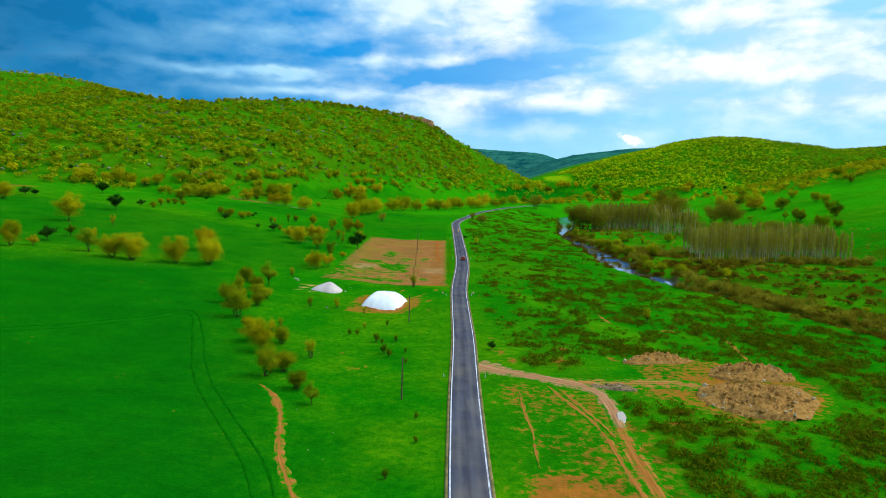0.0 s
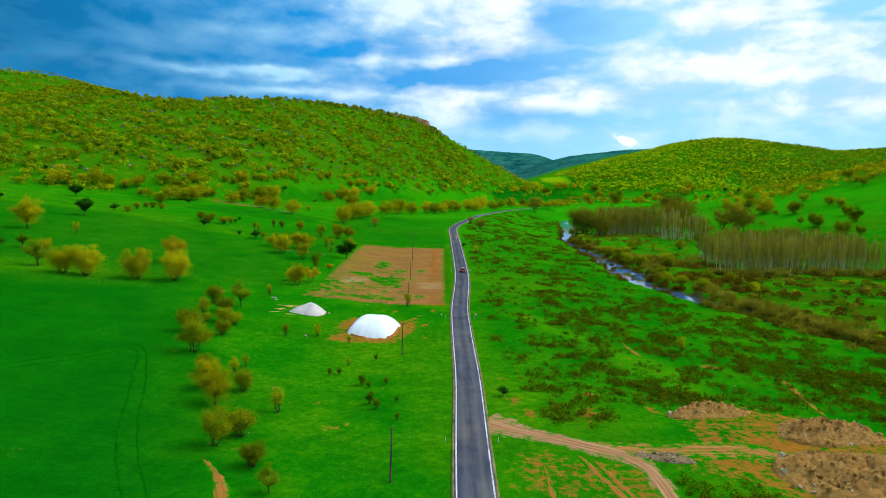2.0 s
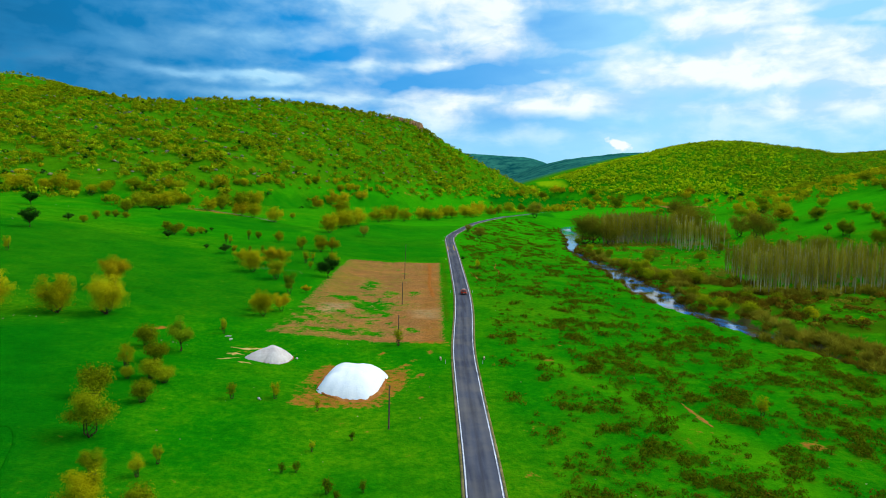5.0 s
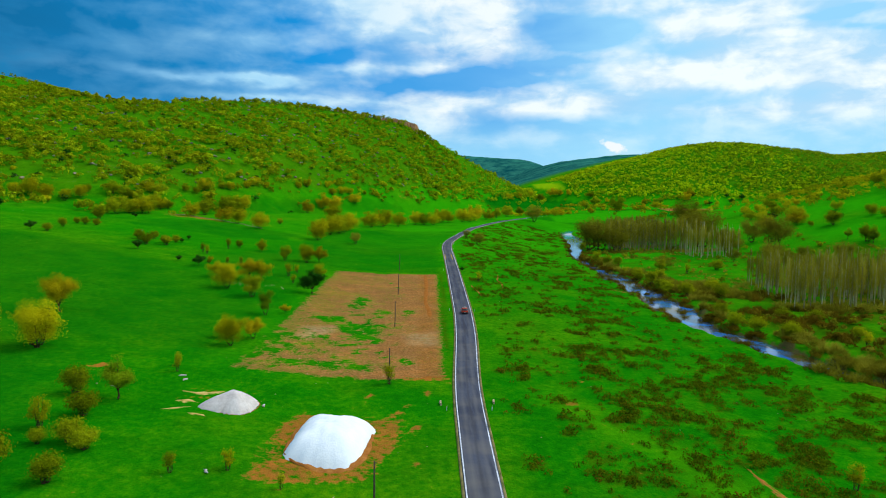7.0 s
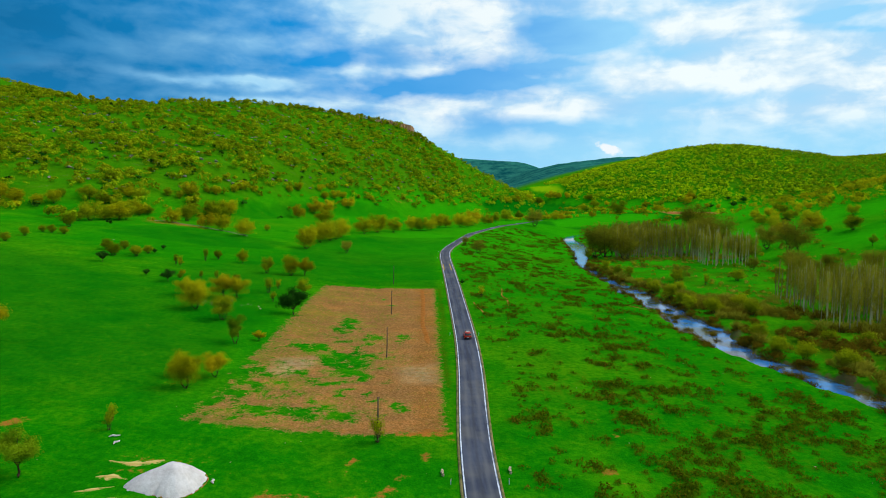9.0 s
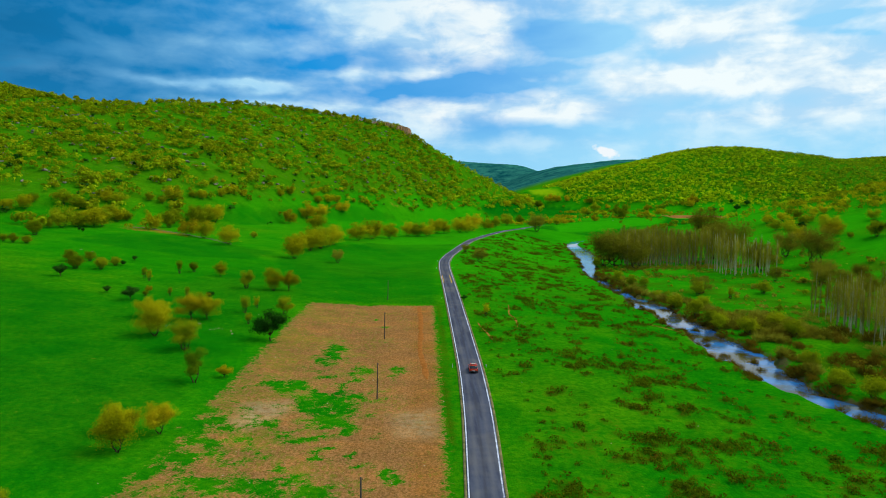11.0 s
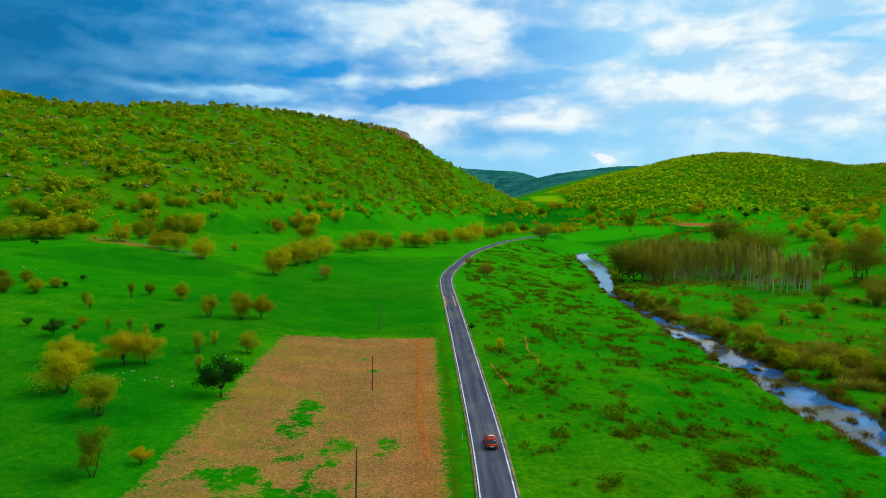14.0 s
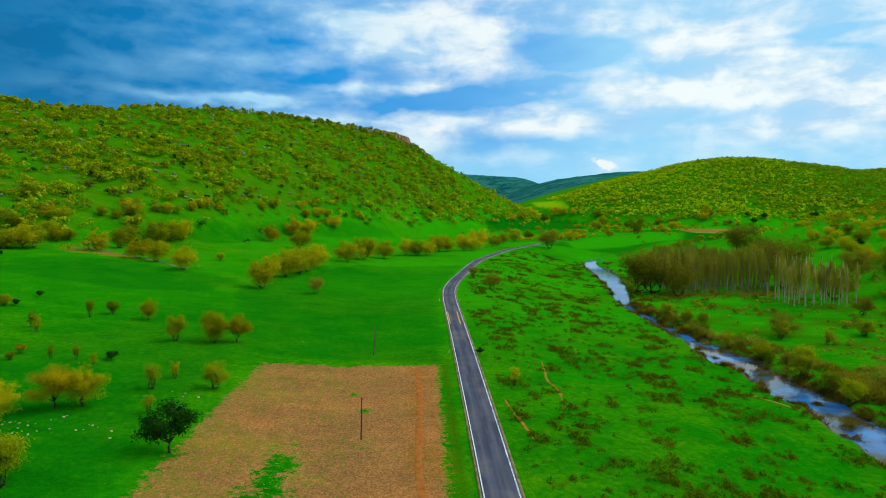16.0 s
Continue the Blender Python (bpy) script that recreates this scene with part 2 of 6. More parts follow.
def paint(t, b, colour):
    if isinstance(colour, bpy.types.NodeSocket):
        t.links.new(colour, b.inputs["Base Color"])
    else:
        b.inputs["Base Color"].default_value = (*colour, 1)


def relief(t, b, height, strength, metres):
    n = node(t, "ShaderNodeBump", i_Strength=strength, i_Distance=metres, i_Height=height)
    t.links.new(n.outputs[0], b.inputs["Normal"])


def plain(name, a, c, scale, rough=0.85, bump=0.3, size=0.02, metal=0.0):
    """A surface that wavers between two colours at two scales, with fine relief."""
    m, t, b = material(name, rough)
    at = node(t, "ShaderNodeTexCoord").outputs["Object"]
    n1, n2 = grain(t, at, scale, 5), grain(t, at, scale * 7, 4)
    f = maths(t, "ADD", maths(t, "MULTIPLY", n1, 0.65), maths(t, "MULTIPLY", n2, 0.35))
    paint(t, b, steps(t, f, (0.32, a), (0.68, c)))
    relief(t, b, n2, bump, size)
    b.inputs["Metallic"].default_value = metal
    return m


def place(t):
    return node(t, "ShaderNodeNewGeometry").outputs["Position"]


def stretched(t, where, x, y, z, turn=0.0):
    n = node(t, "ShaderNodeMapping", i_Vector=where)
    n.inputs["Scale"].default_value = (x, y, z)
    n.inputs["Rotation"].default_value = (0, 0, radians(turn))
    return n.outputs[0]


def attr(t, name):
    return node(t, "ShaderNodeAttribute", attribute_name=name).outputs["Fac"]


def ground_material():
    m, t, b = material("grassland", 0.95)
    at = place(t)
    n_wide, n_mid, n_fine = grain(t, at, 0.012, 4), grain(t, at, 0.09, 5, 0.6), grain(t, at, 0.9, 5, 0.65)
    n_tuft = grain(t, at, 3.2, 3, 0.6)
    # spring grass: bright and yellowish on the dry swells, deeper in the hollows
    blade = grain(t, stretched(t, at, 1.0, 0.45, 1, 12), 3.4, 4, 0.7)
    lush = steps(t, maths(t, "ADD", maths(t, "MULTIPLY", n_mid, 0.34), maths(t, "ADD", maths(t, "MULTIPLY", n_fine, 0.40), maths(t, "MULTIPLY", blade, 0.26))),
                 (0.34, (0.001, 0.104, 0.001)), (0.49, (0.006, 0.170, 0.001)), (0.66, (0.042, 0.250, 0.001)))
    dry = steps(t, n_fine, (0.36, (0.040, 0.185, 0.001)), (0.64, (0.150, 0.290, 0.003)))
    grass = blend(t, steps(t, maths(t, "ADD", n_wide, maths(t, "MULTIPLY", n_mid, 0.35)), (0.60, 0.0), (0.86, 0.55)), lush, dry)
    # sown fields: even deep green with faint drill rows
    rows = grain(t, stretched(t, at, 0.05, 1.3, 1, 8), 1.0, 3)
    crop = steps(t, maths(t, "ADD", maths(t, "MULTIPLY", rows, 0.12), maths(t, "ADD", maths(t, "MULTIPLY", n_mid, 0.34), maths(t, "ADD", maths(t, "MULTIPLY", n_fine, 0.26), maths(t, "MULTIPLY", blade, 0.28)))), (0.34, (0.000, 0.086, 0.002)), (0.50, (0.001, 0.119, 0.002)), (0.66, (0.006, 0.162, 0.002)))
    grass = blend(t, attr(t, "crop"), grass, crop)
    grass = blend(t, attr(t, "fresh"), grass, blend(t, n_fine, (0.006, 0.235, 0.001), (0.040, 0.350, 0.002)))
    grass = blend(t, attr(t, "ripe"), grass, blend(t, n_fine, (0.20, 0.36, 0.002), (0.34, 0.50, 0.003)))
    # hillside: olive, stony
    stony = blend(t, n_fine, (0.022, 0.128, 0.001), (0.088, 0.245, 0.002))
    rock = blend(t, n_tuft, (0.16, 0.15, 0.11), (0.30, 0.27, 0.19))
    stony = blend(t, steps(t, maths(t, "ADD", maths(t, "MULTIPLY", n_mid, 0.5), maths(t, "MULTIPLY", n_fine, 0.5)), (0.60, 0.0), (0.72, 0.6)), stony, rock)
    grass = blend(t, maths(t, "MULTIPLY", attr(t, "hill"), steps(t, n_mid, (0.25, 0.3), (0.6, 1.0))), grass, stony)
    # rough meadow with low brownish scrub
    edge = maths(t, "ADD", attr(t, "scrub"), maths(t, "ADD", maths(t, "MULTIPLY", maths(t, "SUBTRACT", n_fine, 0.5), 1.5), maths(t, "MULTIPLY", maths(t, "SUBTRACT", n_mid, 0.5), 0.9)))
    grass = blend(t, steps(t, edge, (0.38, 0.0), (0.90, 0.75)), grass, blend(t, n_tuft, (0.022, 0.060, 0.001), (0.066, 0.104, 0.002)))
    # bare earth
    tilled = grain(t, stretched(t, at, 2.6, 0.12, 1, 2), 1.0, 4)
    earth = blend(t, maths(t, "ADD", maths(t, "MULTIPLY", n_mid, 0.45), maths(t, "MULTIPLY", tilled, 0.55)), (0.31, 0.126, 0.030), (0.57, 0.280, 0.105))
    east = maths(t, "MULTIPLY_ADD", node(t, "ShaderNodeSeparateXYZ", i_0=at).outputs[0], 0.02, 0.5)
    earth = blend(t, maths(t, "MULTIPLY", steps(t, east, (0.46, 0.0), (0.50, 0.8)), steps(t, n_mid, (0.4, 0.2), (0.6, 1.0))), earth, (0.42, 0.17, 0.035))
    earth = blend(t, steps(t, n_tuft, (0.40, 0.55), (0.60, 0.0)), earth, (0.20, 0.085, 0.016))
    n_weed = grain(t, stretched(t, at, 1.0, 0.55, 1), 1.5, 5, 0.75)
    weeds = steps(t, maths(t, "ADD", maths(t, "MULTIPLY", n_weed, 0.62), maths(t, "ADD", maths(t, "MULTIPLY", n_mid, 0.32), maths(t, "MULTIPLY", east, -0.13))), (0.44, 0.0), (0.52, 0.62))
    earth = blend(t, steps(t, grain(t, at, 2.3, 4, 0.75), (0.40, 0.75), (0.52, 0.0)), earth, (0.16, 0.088, 0.018))
    earth = blend(t, weeds, earth, blend(t, n_fine, (0.10, 0.16, 0.006), (0.21, 0.20, 0.014)))
    earth = blend(t, maths(t, "MULTIPLY", attr(t, "pale"), steps(t, n_fine, (0.35, 0.1), (0.6, 0.55))), earth, (0.46, 0.32, 0.15))
    edge = maths(t, "ADD", attr(t, "soil"), maths(t, "ADD", maths(t, "MULTIPLY", maths(t, "SUBTRACT", n_fine, 0.5), 1.3), maths(t, "MULTIPLY", maths(t, "SUBTRACT", n_tuft, 0.5), 0.9)))
    grass = blend(t, steps(t, edge, (0.36, 0.0), (0.64, 1.0)), grass, earth)
    raw = blend(t, n_fine, (0.23, 0.066, 0.010), (0.46, 0.165, 0.030))
    edge = maths(t, "ADD", maths(t, "MULTIPLY", attr(t, "bare"), 0.8), maths(t, "ADD", maths(t, "MULTIPLY", maths(t, "SUBTRACT", n_fine, 0.5), 1.9), maths(t, "MULTIPLY", maths(t, "SUBTRACT", n_mid, 0.5), 1.2)))
    grass = blend(t, steps(t, edge, (0.42, 0.0), (0.72, 0.95)), grass, raw)
    mud = blend(t, n_fine, (0.055, 0.042, 0.016), (0.13, 0.095, 0.035))
    edge = maths(t, "ADD", attr(t, "mud"), maths(t, "MULTIPLY", maths(t, "SUBTRACT", n_fine, 0.5), 0.9))
    grass = blend(t, steps(t, edge, (0.40, 0.0), (0.62, 1.0)), grass, mud)
    # dark evergreen woods on the far ridges, with distance haze mixed into their colour
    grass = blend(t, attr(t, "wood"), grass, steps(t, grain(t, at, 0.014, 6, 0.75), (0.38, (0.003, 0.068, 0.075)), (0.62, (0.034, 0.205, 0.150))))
    # thin and thick growth in drifts across the slope
    drift = maths(t, "ADD", maths(t, "MULTIPLY", grain(t, stretched(t, at, 0.55, 1.0, 1, 20), 0.22, 5, 0.65), 0.6), maths(t, "MULTIPLY", grain(t, at, 0.5, 5, 0.7), 0.4))
    thick = steps(t, drift, (0.36, (0.70, 0.72, 0.80)), (0.50, (0.86, 0.86, 0.86)), (0.64, (1.12, 0.98, 0.90)))
    paint(t, b, blend(t, 1.0, grass, thick, "MULTIPLY"))
    # only the grass has the pale bloom of blades seen from the side
    t.links.new(maths(t, "MULTIPLY", maths(t, "SUBTRACT", 1.0, maths(t, "MAXIMUM", attr(t, "wood"), attr(t, "soil"))), 0.23), b.inputs["Sheen Weight"])
    b.inputs["Sheen Roughness"].default_value = 0.42
    b.inputs["Sheen Tint"].default_value = (0.05, 0.62, 0.01, 1)
    relief(t, b, maths(t, "ADD", n_tuft, n_fine), 0.6, 0.3)
    return m


def leaf_material(name, dark, fair, through=0.4):
    """Leaves that differ from clump to clump and from plant to plant."""
    m, t, b = material(name, 0.7)
    isle = node(t, "ShaderNodeNewGeometry").outputs["Random Per Island"]
    own = maths(t, "FRACT", maths(t, "ADD", node(t, "ShaderNodeObjectInfo").outputs["Random"], attr(t, "tone")))
    wide = grain(t, place(t), 0.05, 2)
    f = maths(t, "ADD", maths(t, "MULTIPLY", isle, 0.22), maths(t, "ADD", maths(t, "MULTIPLY", own, 0.56), maths(t, "MULTIPLY", wide, 0.24)))
    colour = steps(t, f, (0.15, dark), (0.85, fair))
    paint(t, b, colour)
    glow = node(t, "ShaderNodeBsdfTranslucent", i_Color=colour)
    mix = node(t, "ShaderNodeMixShader", i_0=through, i_1=b.outputs[0], i_2=glow.outputs[0])
    t.links.new(mix.outputs[0], t.nodes["Material Output"].inputs[0])
    return m


def asphalt_material():
    m, t, b = material("asphalt", 0.8)
    at = place(t)
    lane = attr(t, "lane")
    n1, n2, n3 = grain(t, at, 0.13, 4), grain(t, at, 1.1, 5), grain(t, at, 14, 3)
    base = blend(t, n2, (0.042, 0.052, 0.088), (0.084, 0.092, 0.132))
    patch = steps(t, grain(t, stretched(t, at, 0.9, 0.07, 1), 1.0, 3), (0.42, 0.0), (0.60, 0.8))
    base = blend(t, patch, base, (0.024, 0.030, 0.058))
    base = blend(t, steps(t, n1, (0.45, 0.0), (0.7, 0.6)), base, (0.15, 0.135, 0.12))
    wheel = steps(t, maths(t, "ABSOLUTE", maths(t, "SUBTRACT", maths(t, "ABSOLUTE", lane), 0.42)), (0.02, 1.0), (0.2, 0.0))
    base = blend(t, maths(t, "MULTIPLY", wheel, maths(t, "MULTIPLY", n1, 0.55)), base, (0.165, 0.158, 0.155))
    middle = steps(t, maths(t, "ABSOLUTE", lane), (0.02, 1.0), (0.14, 0.0))
    base = blend(t, maths(t, "MULTIPLY", middle, 0.5), base, (0.035, 0.037, 0.052))
    paint(t, b, blend(t, maths(t, "MULTIPLY", n3, 0.35), base, (0.14, 0.14, 0.14)))
    relief(t, b, n3, 0.3, 0.01)
    return m


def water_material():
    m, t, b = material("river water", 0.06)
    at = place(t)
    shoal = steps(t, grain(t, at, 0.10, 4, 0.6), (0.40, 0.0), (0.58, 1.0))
    # the blue in the base colour stands in for reflected sky
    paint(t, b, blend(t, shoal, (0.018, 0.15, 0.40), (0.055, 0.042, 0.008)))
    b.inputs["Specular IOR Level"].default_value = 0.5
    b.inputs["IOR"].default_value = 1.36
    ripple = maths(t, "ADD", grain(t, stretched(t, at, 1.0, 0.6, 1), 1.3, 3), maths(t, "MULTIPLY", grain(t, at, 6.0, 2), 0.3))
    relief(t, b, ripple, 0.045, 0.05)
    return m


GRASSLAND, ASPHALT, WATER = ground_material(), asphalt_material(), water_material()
GRAVEL = plain("roadside gravel", (0.035, 0.075, 0.010), (0.32, 0.235, 0.11), 0.5, 0.95, 0.6, 0.05)
LINE_PAINT = plain("worn road paint", (0.34, 0.38, 0.46), (0.80, 0.83, 0.88), 1.6, 0.6, 0.1, 0.01)
BROKEN_PAINT = plain("flaked road paint", (0.10, 0.11, 0.15), (0.86, 0.90, 1.0), 0.45, 0.6, 0.1, 0.01)
YELLOW_PAINT = plain("worn yellow road paint", (0.45, 0.26, 0.03), (0.70, 0.44, 0.05), 1.6, 0.6, 0.1, 0.01)
DIRT = plain("trodden dirt", (0.22, 0.070, 0.014), (0.42, 0.18, 0.045), 0.7, 0.95, 0.6, 0.06)
RUBBLE = plain("dug earth and rubble", (0.185, 0.084, 0.017), (0.55, 0.315, 0.095), 1.9, 0.95, 1.0, 0.15)
STONE = plain("limestone", (0.30, 0.22, 0.12), (0.60, 0.49, 0.31), 1.5, 0.9, 0.6, 0.05)
CLIFF = plain("cliff rock", (0.17, 0.085, 0.045), (0.58, 0.31, 0.16), 0.16, 0.95, 1.0, 0.8)
TARP = plain("white plastic sheet", (0.70, 0.76, 0.84), (0.84, 0.88, 0.92), 0.5, 0.45, 0.5, 0.06)
DUSTY_TARP = plain("dusty plastic sheet", (0.44, 0.385, 0.365), (0.68, 0.63, 0.62), 0.35, 0.6, 0.7, 0.08)
BARK = plain("bark", (0.030, 0.022, 0.012), (0.085, 0.062, 0.034), 2.0, 0.95, 0.7, 0.05)
PALE_BARK = plain("poplar bark", (0.26, 0.24, 0.12), (0.58, 0.54, 0.32), 0.9, 0.9, 0.4, 0.03)
GREY_BARK = plain("grey poplar bark", (0.15, 0.135, 0.060), (0.34, 0.30, 0.16), 0.9, 0.9, 0.4, 0.03)
POLE_WOOD = plain("weathered pole", (0.055, 0.042, 0.030), (0.14, 0.105, 0.075), 3.0, 0.9, 0.5, 0.02)
LEAF_GOLD = leaf_material("young gold-green leaves", (0.275, 0.262, 0.002), (0.59, 0.54, 0.006), 0.48)
LEAF_HILL = leaf_material("hill scrub leaves", (0.12, 0.20, 0.001), (0.43, 0.545, 0.007), 0.38)
# lighter leaf tone that paints the sunlit part of the round hill
LEAF_SUNNY = leaf_material("sunlit golden hill scrub leaves", (0.26, 0.37, 0.002), (0.64, 0.77, 0.007), 0.28)
LEAF_LIME = leaf_material("young lime leaves", (0.115, 0.165, 0.002), (0.38, 0.42, 0.006))
LEAF_OLIVE = leaf_material("olive leaves", (0.115, 0.16, 0.002), (0.41, 0.44, 0.006), 0.38)
LEAF_GREEN = leaf_material("fresh green leaves", (0.065, 0.145, 0.003), (0.28, 0.4, 0.008))
LEAF_FIELD = leaf_material("dull olive-green bush leaves", (0.095, 0.135, 0.002), (0.38, 0.43, 0.006))
LEAF_DARK = leaf_material("dark evergreen leaves", (0.006, 0.045, 0.003), (0.035, 0.115, 0.010), 0.2)
LEAF_RUST = leaf_material("budding copper twigs", (0.25, 0.2, 0.002), (0.64, 0.5, 0.007))
TWIG_DARK = leaf_material("dark bare twigs", (0.12, 0.112, 0.005), (0.34, 0.31, 0.018), 0.3)
BRUSH = leaf_material("dark brown brush", (0.072, 0.056, 0.003), (0.21, 0.140, 0.008), 0.35)
TWIG = leaf_material("bare twigs", (0.15, 0.145, 0.006), (0.42, 0.38, 0.030), 0.3)
SCRUB = leaf_material("low dark scrub", (0.046, 0.082, 0.001), (0.125, 0.170, 0.003), 0.35)
STONE_HEAP = plain("broken grey stone", (0.13, 0.090, 0.045), (0.36, 0.27, 0.15), 1.6, 0.95, 0.8, 0.10)
GREY_ROCK = plain("grey hill rock", (0.13, 0.11, 0.07), (0.36, 0.31, 0.22), 0.3, 0.95, 0.8, 0.2)


def puddle_material():
    m, t, b = material("puddle water", 0.16)
    # pale base colour carries the bright sky mirrored in the puddle
    paint(t, b, blend(t, grain(t, place(t), 0.8, 3), (0.32, 0.25, 0.19), (0.50, 0.42, 0.34)))
    b.inputs["Specular IOR Level"].default_value = 0.6
    return m


PUDDLE = puddle_material()
RED_SOIL = plain("fresh red soil", (0.22, 0.070, 0.012), (0.40, 0.150, 0.032), 0.9, 0.95, 0.6, 0.06)
TRODDEN = plain("trodden crop", (0.001, 0.075, 0.001), (0.004, 0.135, 0.002), 0.8, 0.95, 0.5, 0.06)


def rut_material(name, ragged, low, high, dark, fair):
    """Worn earth that breaks up into grass towards its edges."""
    m, t, b = material(name, 0.95)
    at = place(t)
    n1, n2 = grain(t, at, 0.6, 5, 0.6), grain(t, at, 2.2, 4, 0.6)
    lane = node(t, "ShaderNodeCombineXYZ", i_0=maths(t, "MULTIPLY", attr(t, "metres_across"), 2.4), i_1=maths(t, "MULTIPLY", attr(t, "metres_along"), 0.10)).outputs[0]
    rutted = grain(t, lane, 1.0, 4, 0.6)
    earth = blend(t, maths(t, "ADD", maths(t, "MULTIPLY", n2, 0.3), maths(t, "MULTIPLY", steps(t, rutted, (0.36, 0.0), (0.64, 1.0)), 0.7)), dark, fair)
    edge = maths(t, "ADD", maths(t, "ABSOLUTE", attr(t, "across")), maths(t, "ADD", maths(t, "MULTIPLY", maths(t, "SUBTRACT", n1, 0.5), ragged), maths(t, "ADD", maths(t, "MULTIPLY", maths(t, "SUBTRACT", n2, 0.5), ragged * 0.6), maths(t, "MULTIPLY", maths(t, "SUBTRACT", rutted, 0.5), -ragged * 0.6))))
    paint(t, b, blend(t, steps(t, edge, (low, 0.0), (high, 1.0)), earth, blend(t, n2, (0.003, 0.120, 0.001), (0.020, 0.235, 0.001))))
    relief(t, b, n2, 0.6, 0.08)
    return m


RUT = rut_material("rutted dirt", 2.6, 0.25, 0.75, (0.22, 0.075, 0.012), (0.43, 0.19, 0.042))
TRACK = rut_material("pale dirt track", 1.9, 0.45, 0.95, (0.20, 0.080, 0.024), (0.50, 0.285, 0.150))
WORN = rut_material("half-grassed dirt", 3.4, 0.10, 0.75, (0.22, 0.080, 0.014), (0.48, 0.23, 0.070))
STRAW = rut_material("strewn straw", 2.4, 0.30, 0.75, (0.36, 0.22, 0.050), (0.66, 0.50, 0.17))

# ---- the land ----


def lines_of(*spans):
    """Grid lines from (start, end, first step, last step) spans."""
    out = []
    for a, b, s0, s1 in spans:
        q = a
        while q < b - 1e-6:
            out.append(q)
            q += s0 + (s1 - s0) * (q - a) / (b - a)
    out.append(spans[-1][1])
    return np.array(out)


def inside(x, y, corners, soft):
    """1 within a many-cornered plot, 0 outside, with an edge that is soft metres wide."""
    hit, near = np.zeros(x.shape, bool), np.full(x.shape, 1e9)
    for (x0, y0), (x1, y1) in zip(corners, corners[1:] + corners[:1]):
        cross = (y0 > y) != (y1 > y)
        hit ^= cross & (x < (x1 - x0) * (y - y0) / ((y1 - y0) or 1e-9) + x0)
        s = np.clip(((x - x0) * (x1 - x0) + (y - y0) * (y1 - y0)) / ((x1 - x0) ** 2 + (y1 - y0) ** 2), 0, 1)
        near = np.minimum(near, np.hypot(x - x0 - s * (x1 - x0), y - y0 - s * (y1 - y0)))
    return np.clip(0.5 + np.where(hit, near, -near) / soft, 0, 1)


def sheet(name, xs, ys, zs, mat, marks=()):
    """A grid mesh from arrays of places, with named values at its points."""
    ny, nx = xs.shape
    me = bpy.data.meshes.new(name)
    co = np.stack([xs, ys, zs], -1).reshape(-1, 3)
    k = (np.arange(ny - 1)[:, None] * nx + np.arange(nx - 1)[None]).ravel()
    quads = np.stack([k, k + 1, k + nx + 1, k + nx], 1)
    fill(me, co, quads)
    for key, values in marks:
        me.attributes.new(key, "FLOAT", "POINT").data.foreach_set("value", np.asarray(values, np.float32).ravel())
    me.materials.append(mat)
    return me


def fill(me, co, quads, smooth=True):
    co, quads = np.asarray(co, np.float32), np.asarray(quads, np.int32)
    me.vertices.add(len(co))
    me.vertices.foreach_set("co", co.ravel())
    n = quads.shape[1]
    me.loops.add(quads.size)
    me.loops.foreach_set("vertex_index", quads.ravel())
    me.polygons.add(len(quads))
    me.polygons.foreach_set("loop_start", np.arange(0, quads.size, n, dtype=np.int32))
    me.update(calc_edges=True)
    me.polygons.foreach_set("use_smooth", np.full(len(quads), smooth))
    me.validate()
    return me


def rough_noise(x, y, scale, seed=0.0):
    """Smooth pseudo-noise in -1 to 1 from a few turned waves."""
    q = np.zeros(np.shape(x))
    for k, (a, f) in enumerate(((0.3, 1.0), (1.7, 1.37), (2.6, 1.83), (0.9, 2.71), (2.1, 3.6))):
        q = q + np.sin((x * math.cos(a + seed) + y * math.sin(a + seed)) * f / scale * 6.283 + 1.7 * k + seed * 3) / (1 + 0.6 * k)
    return q / 2.4


def hilly(x, y):
    return np.clip((ground_z(x, y) - road_z(y) - 22 - 8 * ease(x, 150, 300) - 6 * rough_noise(x, y, 60)) / 14, 0, 1)


ISLETS = ((75.9, 346, 0.9), (80.7, 345, 1.3), (77.6, 327, 1.3), (77.2, 304, 1.4), (76.4, 287, 0.9), (75.8, 276, 1.0), (80, 270, 1.4), (77.7, 264, 0.7), (85.4, 268, 1.4), (80, 337, 1.1),
          (81.6, 305, 0.8), (78.1, 291, 0.8), (87.5, 355, 1.2), (86.5, 367, 1.5), (87, 420, 1.6), (86, 441, 1.3), (85, 393, 1.2), (95, 480, 1.4), (84, 238, 1.5), (88, 228, 1.3), (90, 212, 1.6), (93, 200, 2.2), (98, 182, 2.4))


def land_z(x, y):
    """The land with its small swells and hollows; level under the road."""
    x, y = np.asarray(x, float), np.asarray(y, float)
    away = np.clip((np.abs(x - road_x(y)) - 5) / 12, 0, 1)
    swell = 0.14 * rough_noise(x, y, 14) + 0.3 * rough_noise(x, y, 31, 1.0)
    isle = np.zeros(np.shape(x))
    for ix, iy, ir in ISLETS:
        isle = np.maximum(isle, np.exp(-((x - ix) / ir) ** 2 - ((y - iy) / (ir * 1.7)) ** 2))
    return ground_z(x, y) + 1.25 * isle + away * swell + hilly(x, y) * (1.6 * rough_noise(x, y, 45, 2.0) + 0.9 * rough_noise(x, y, 17, 0.6))


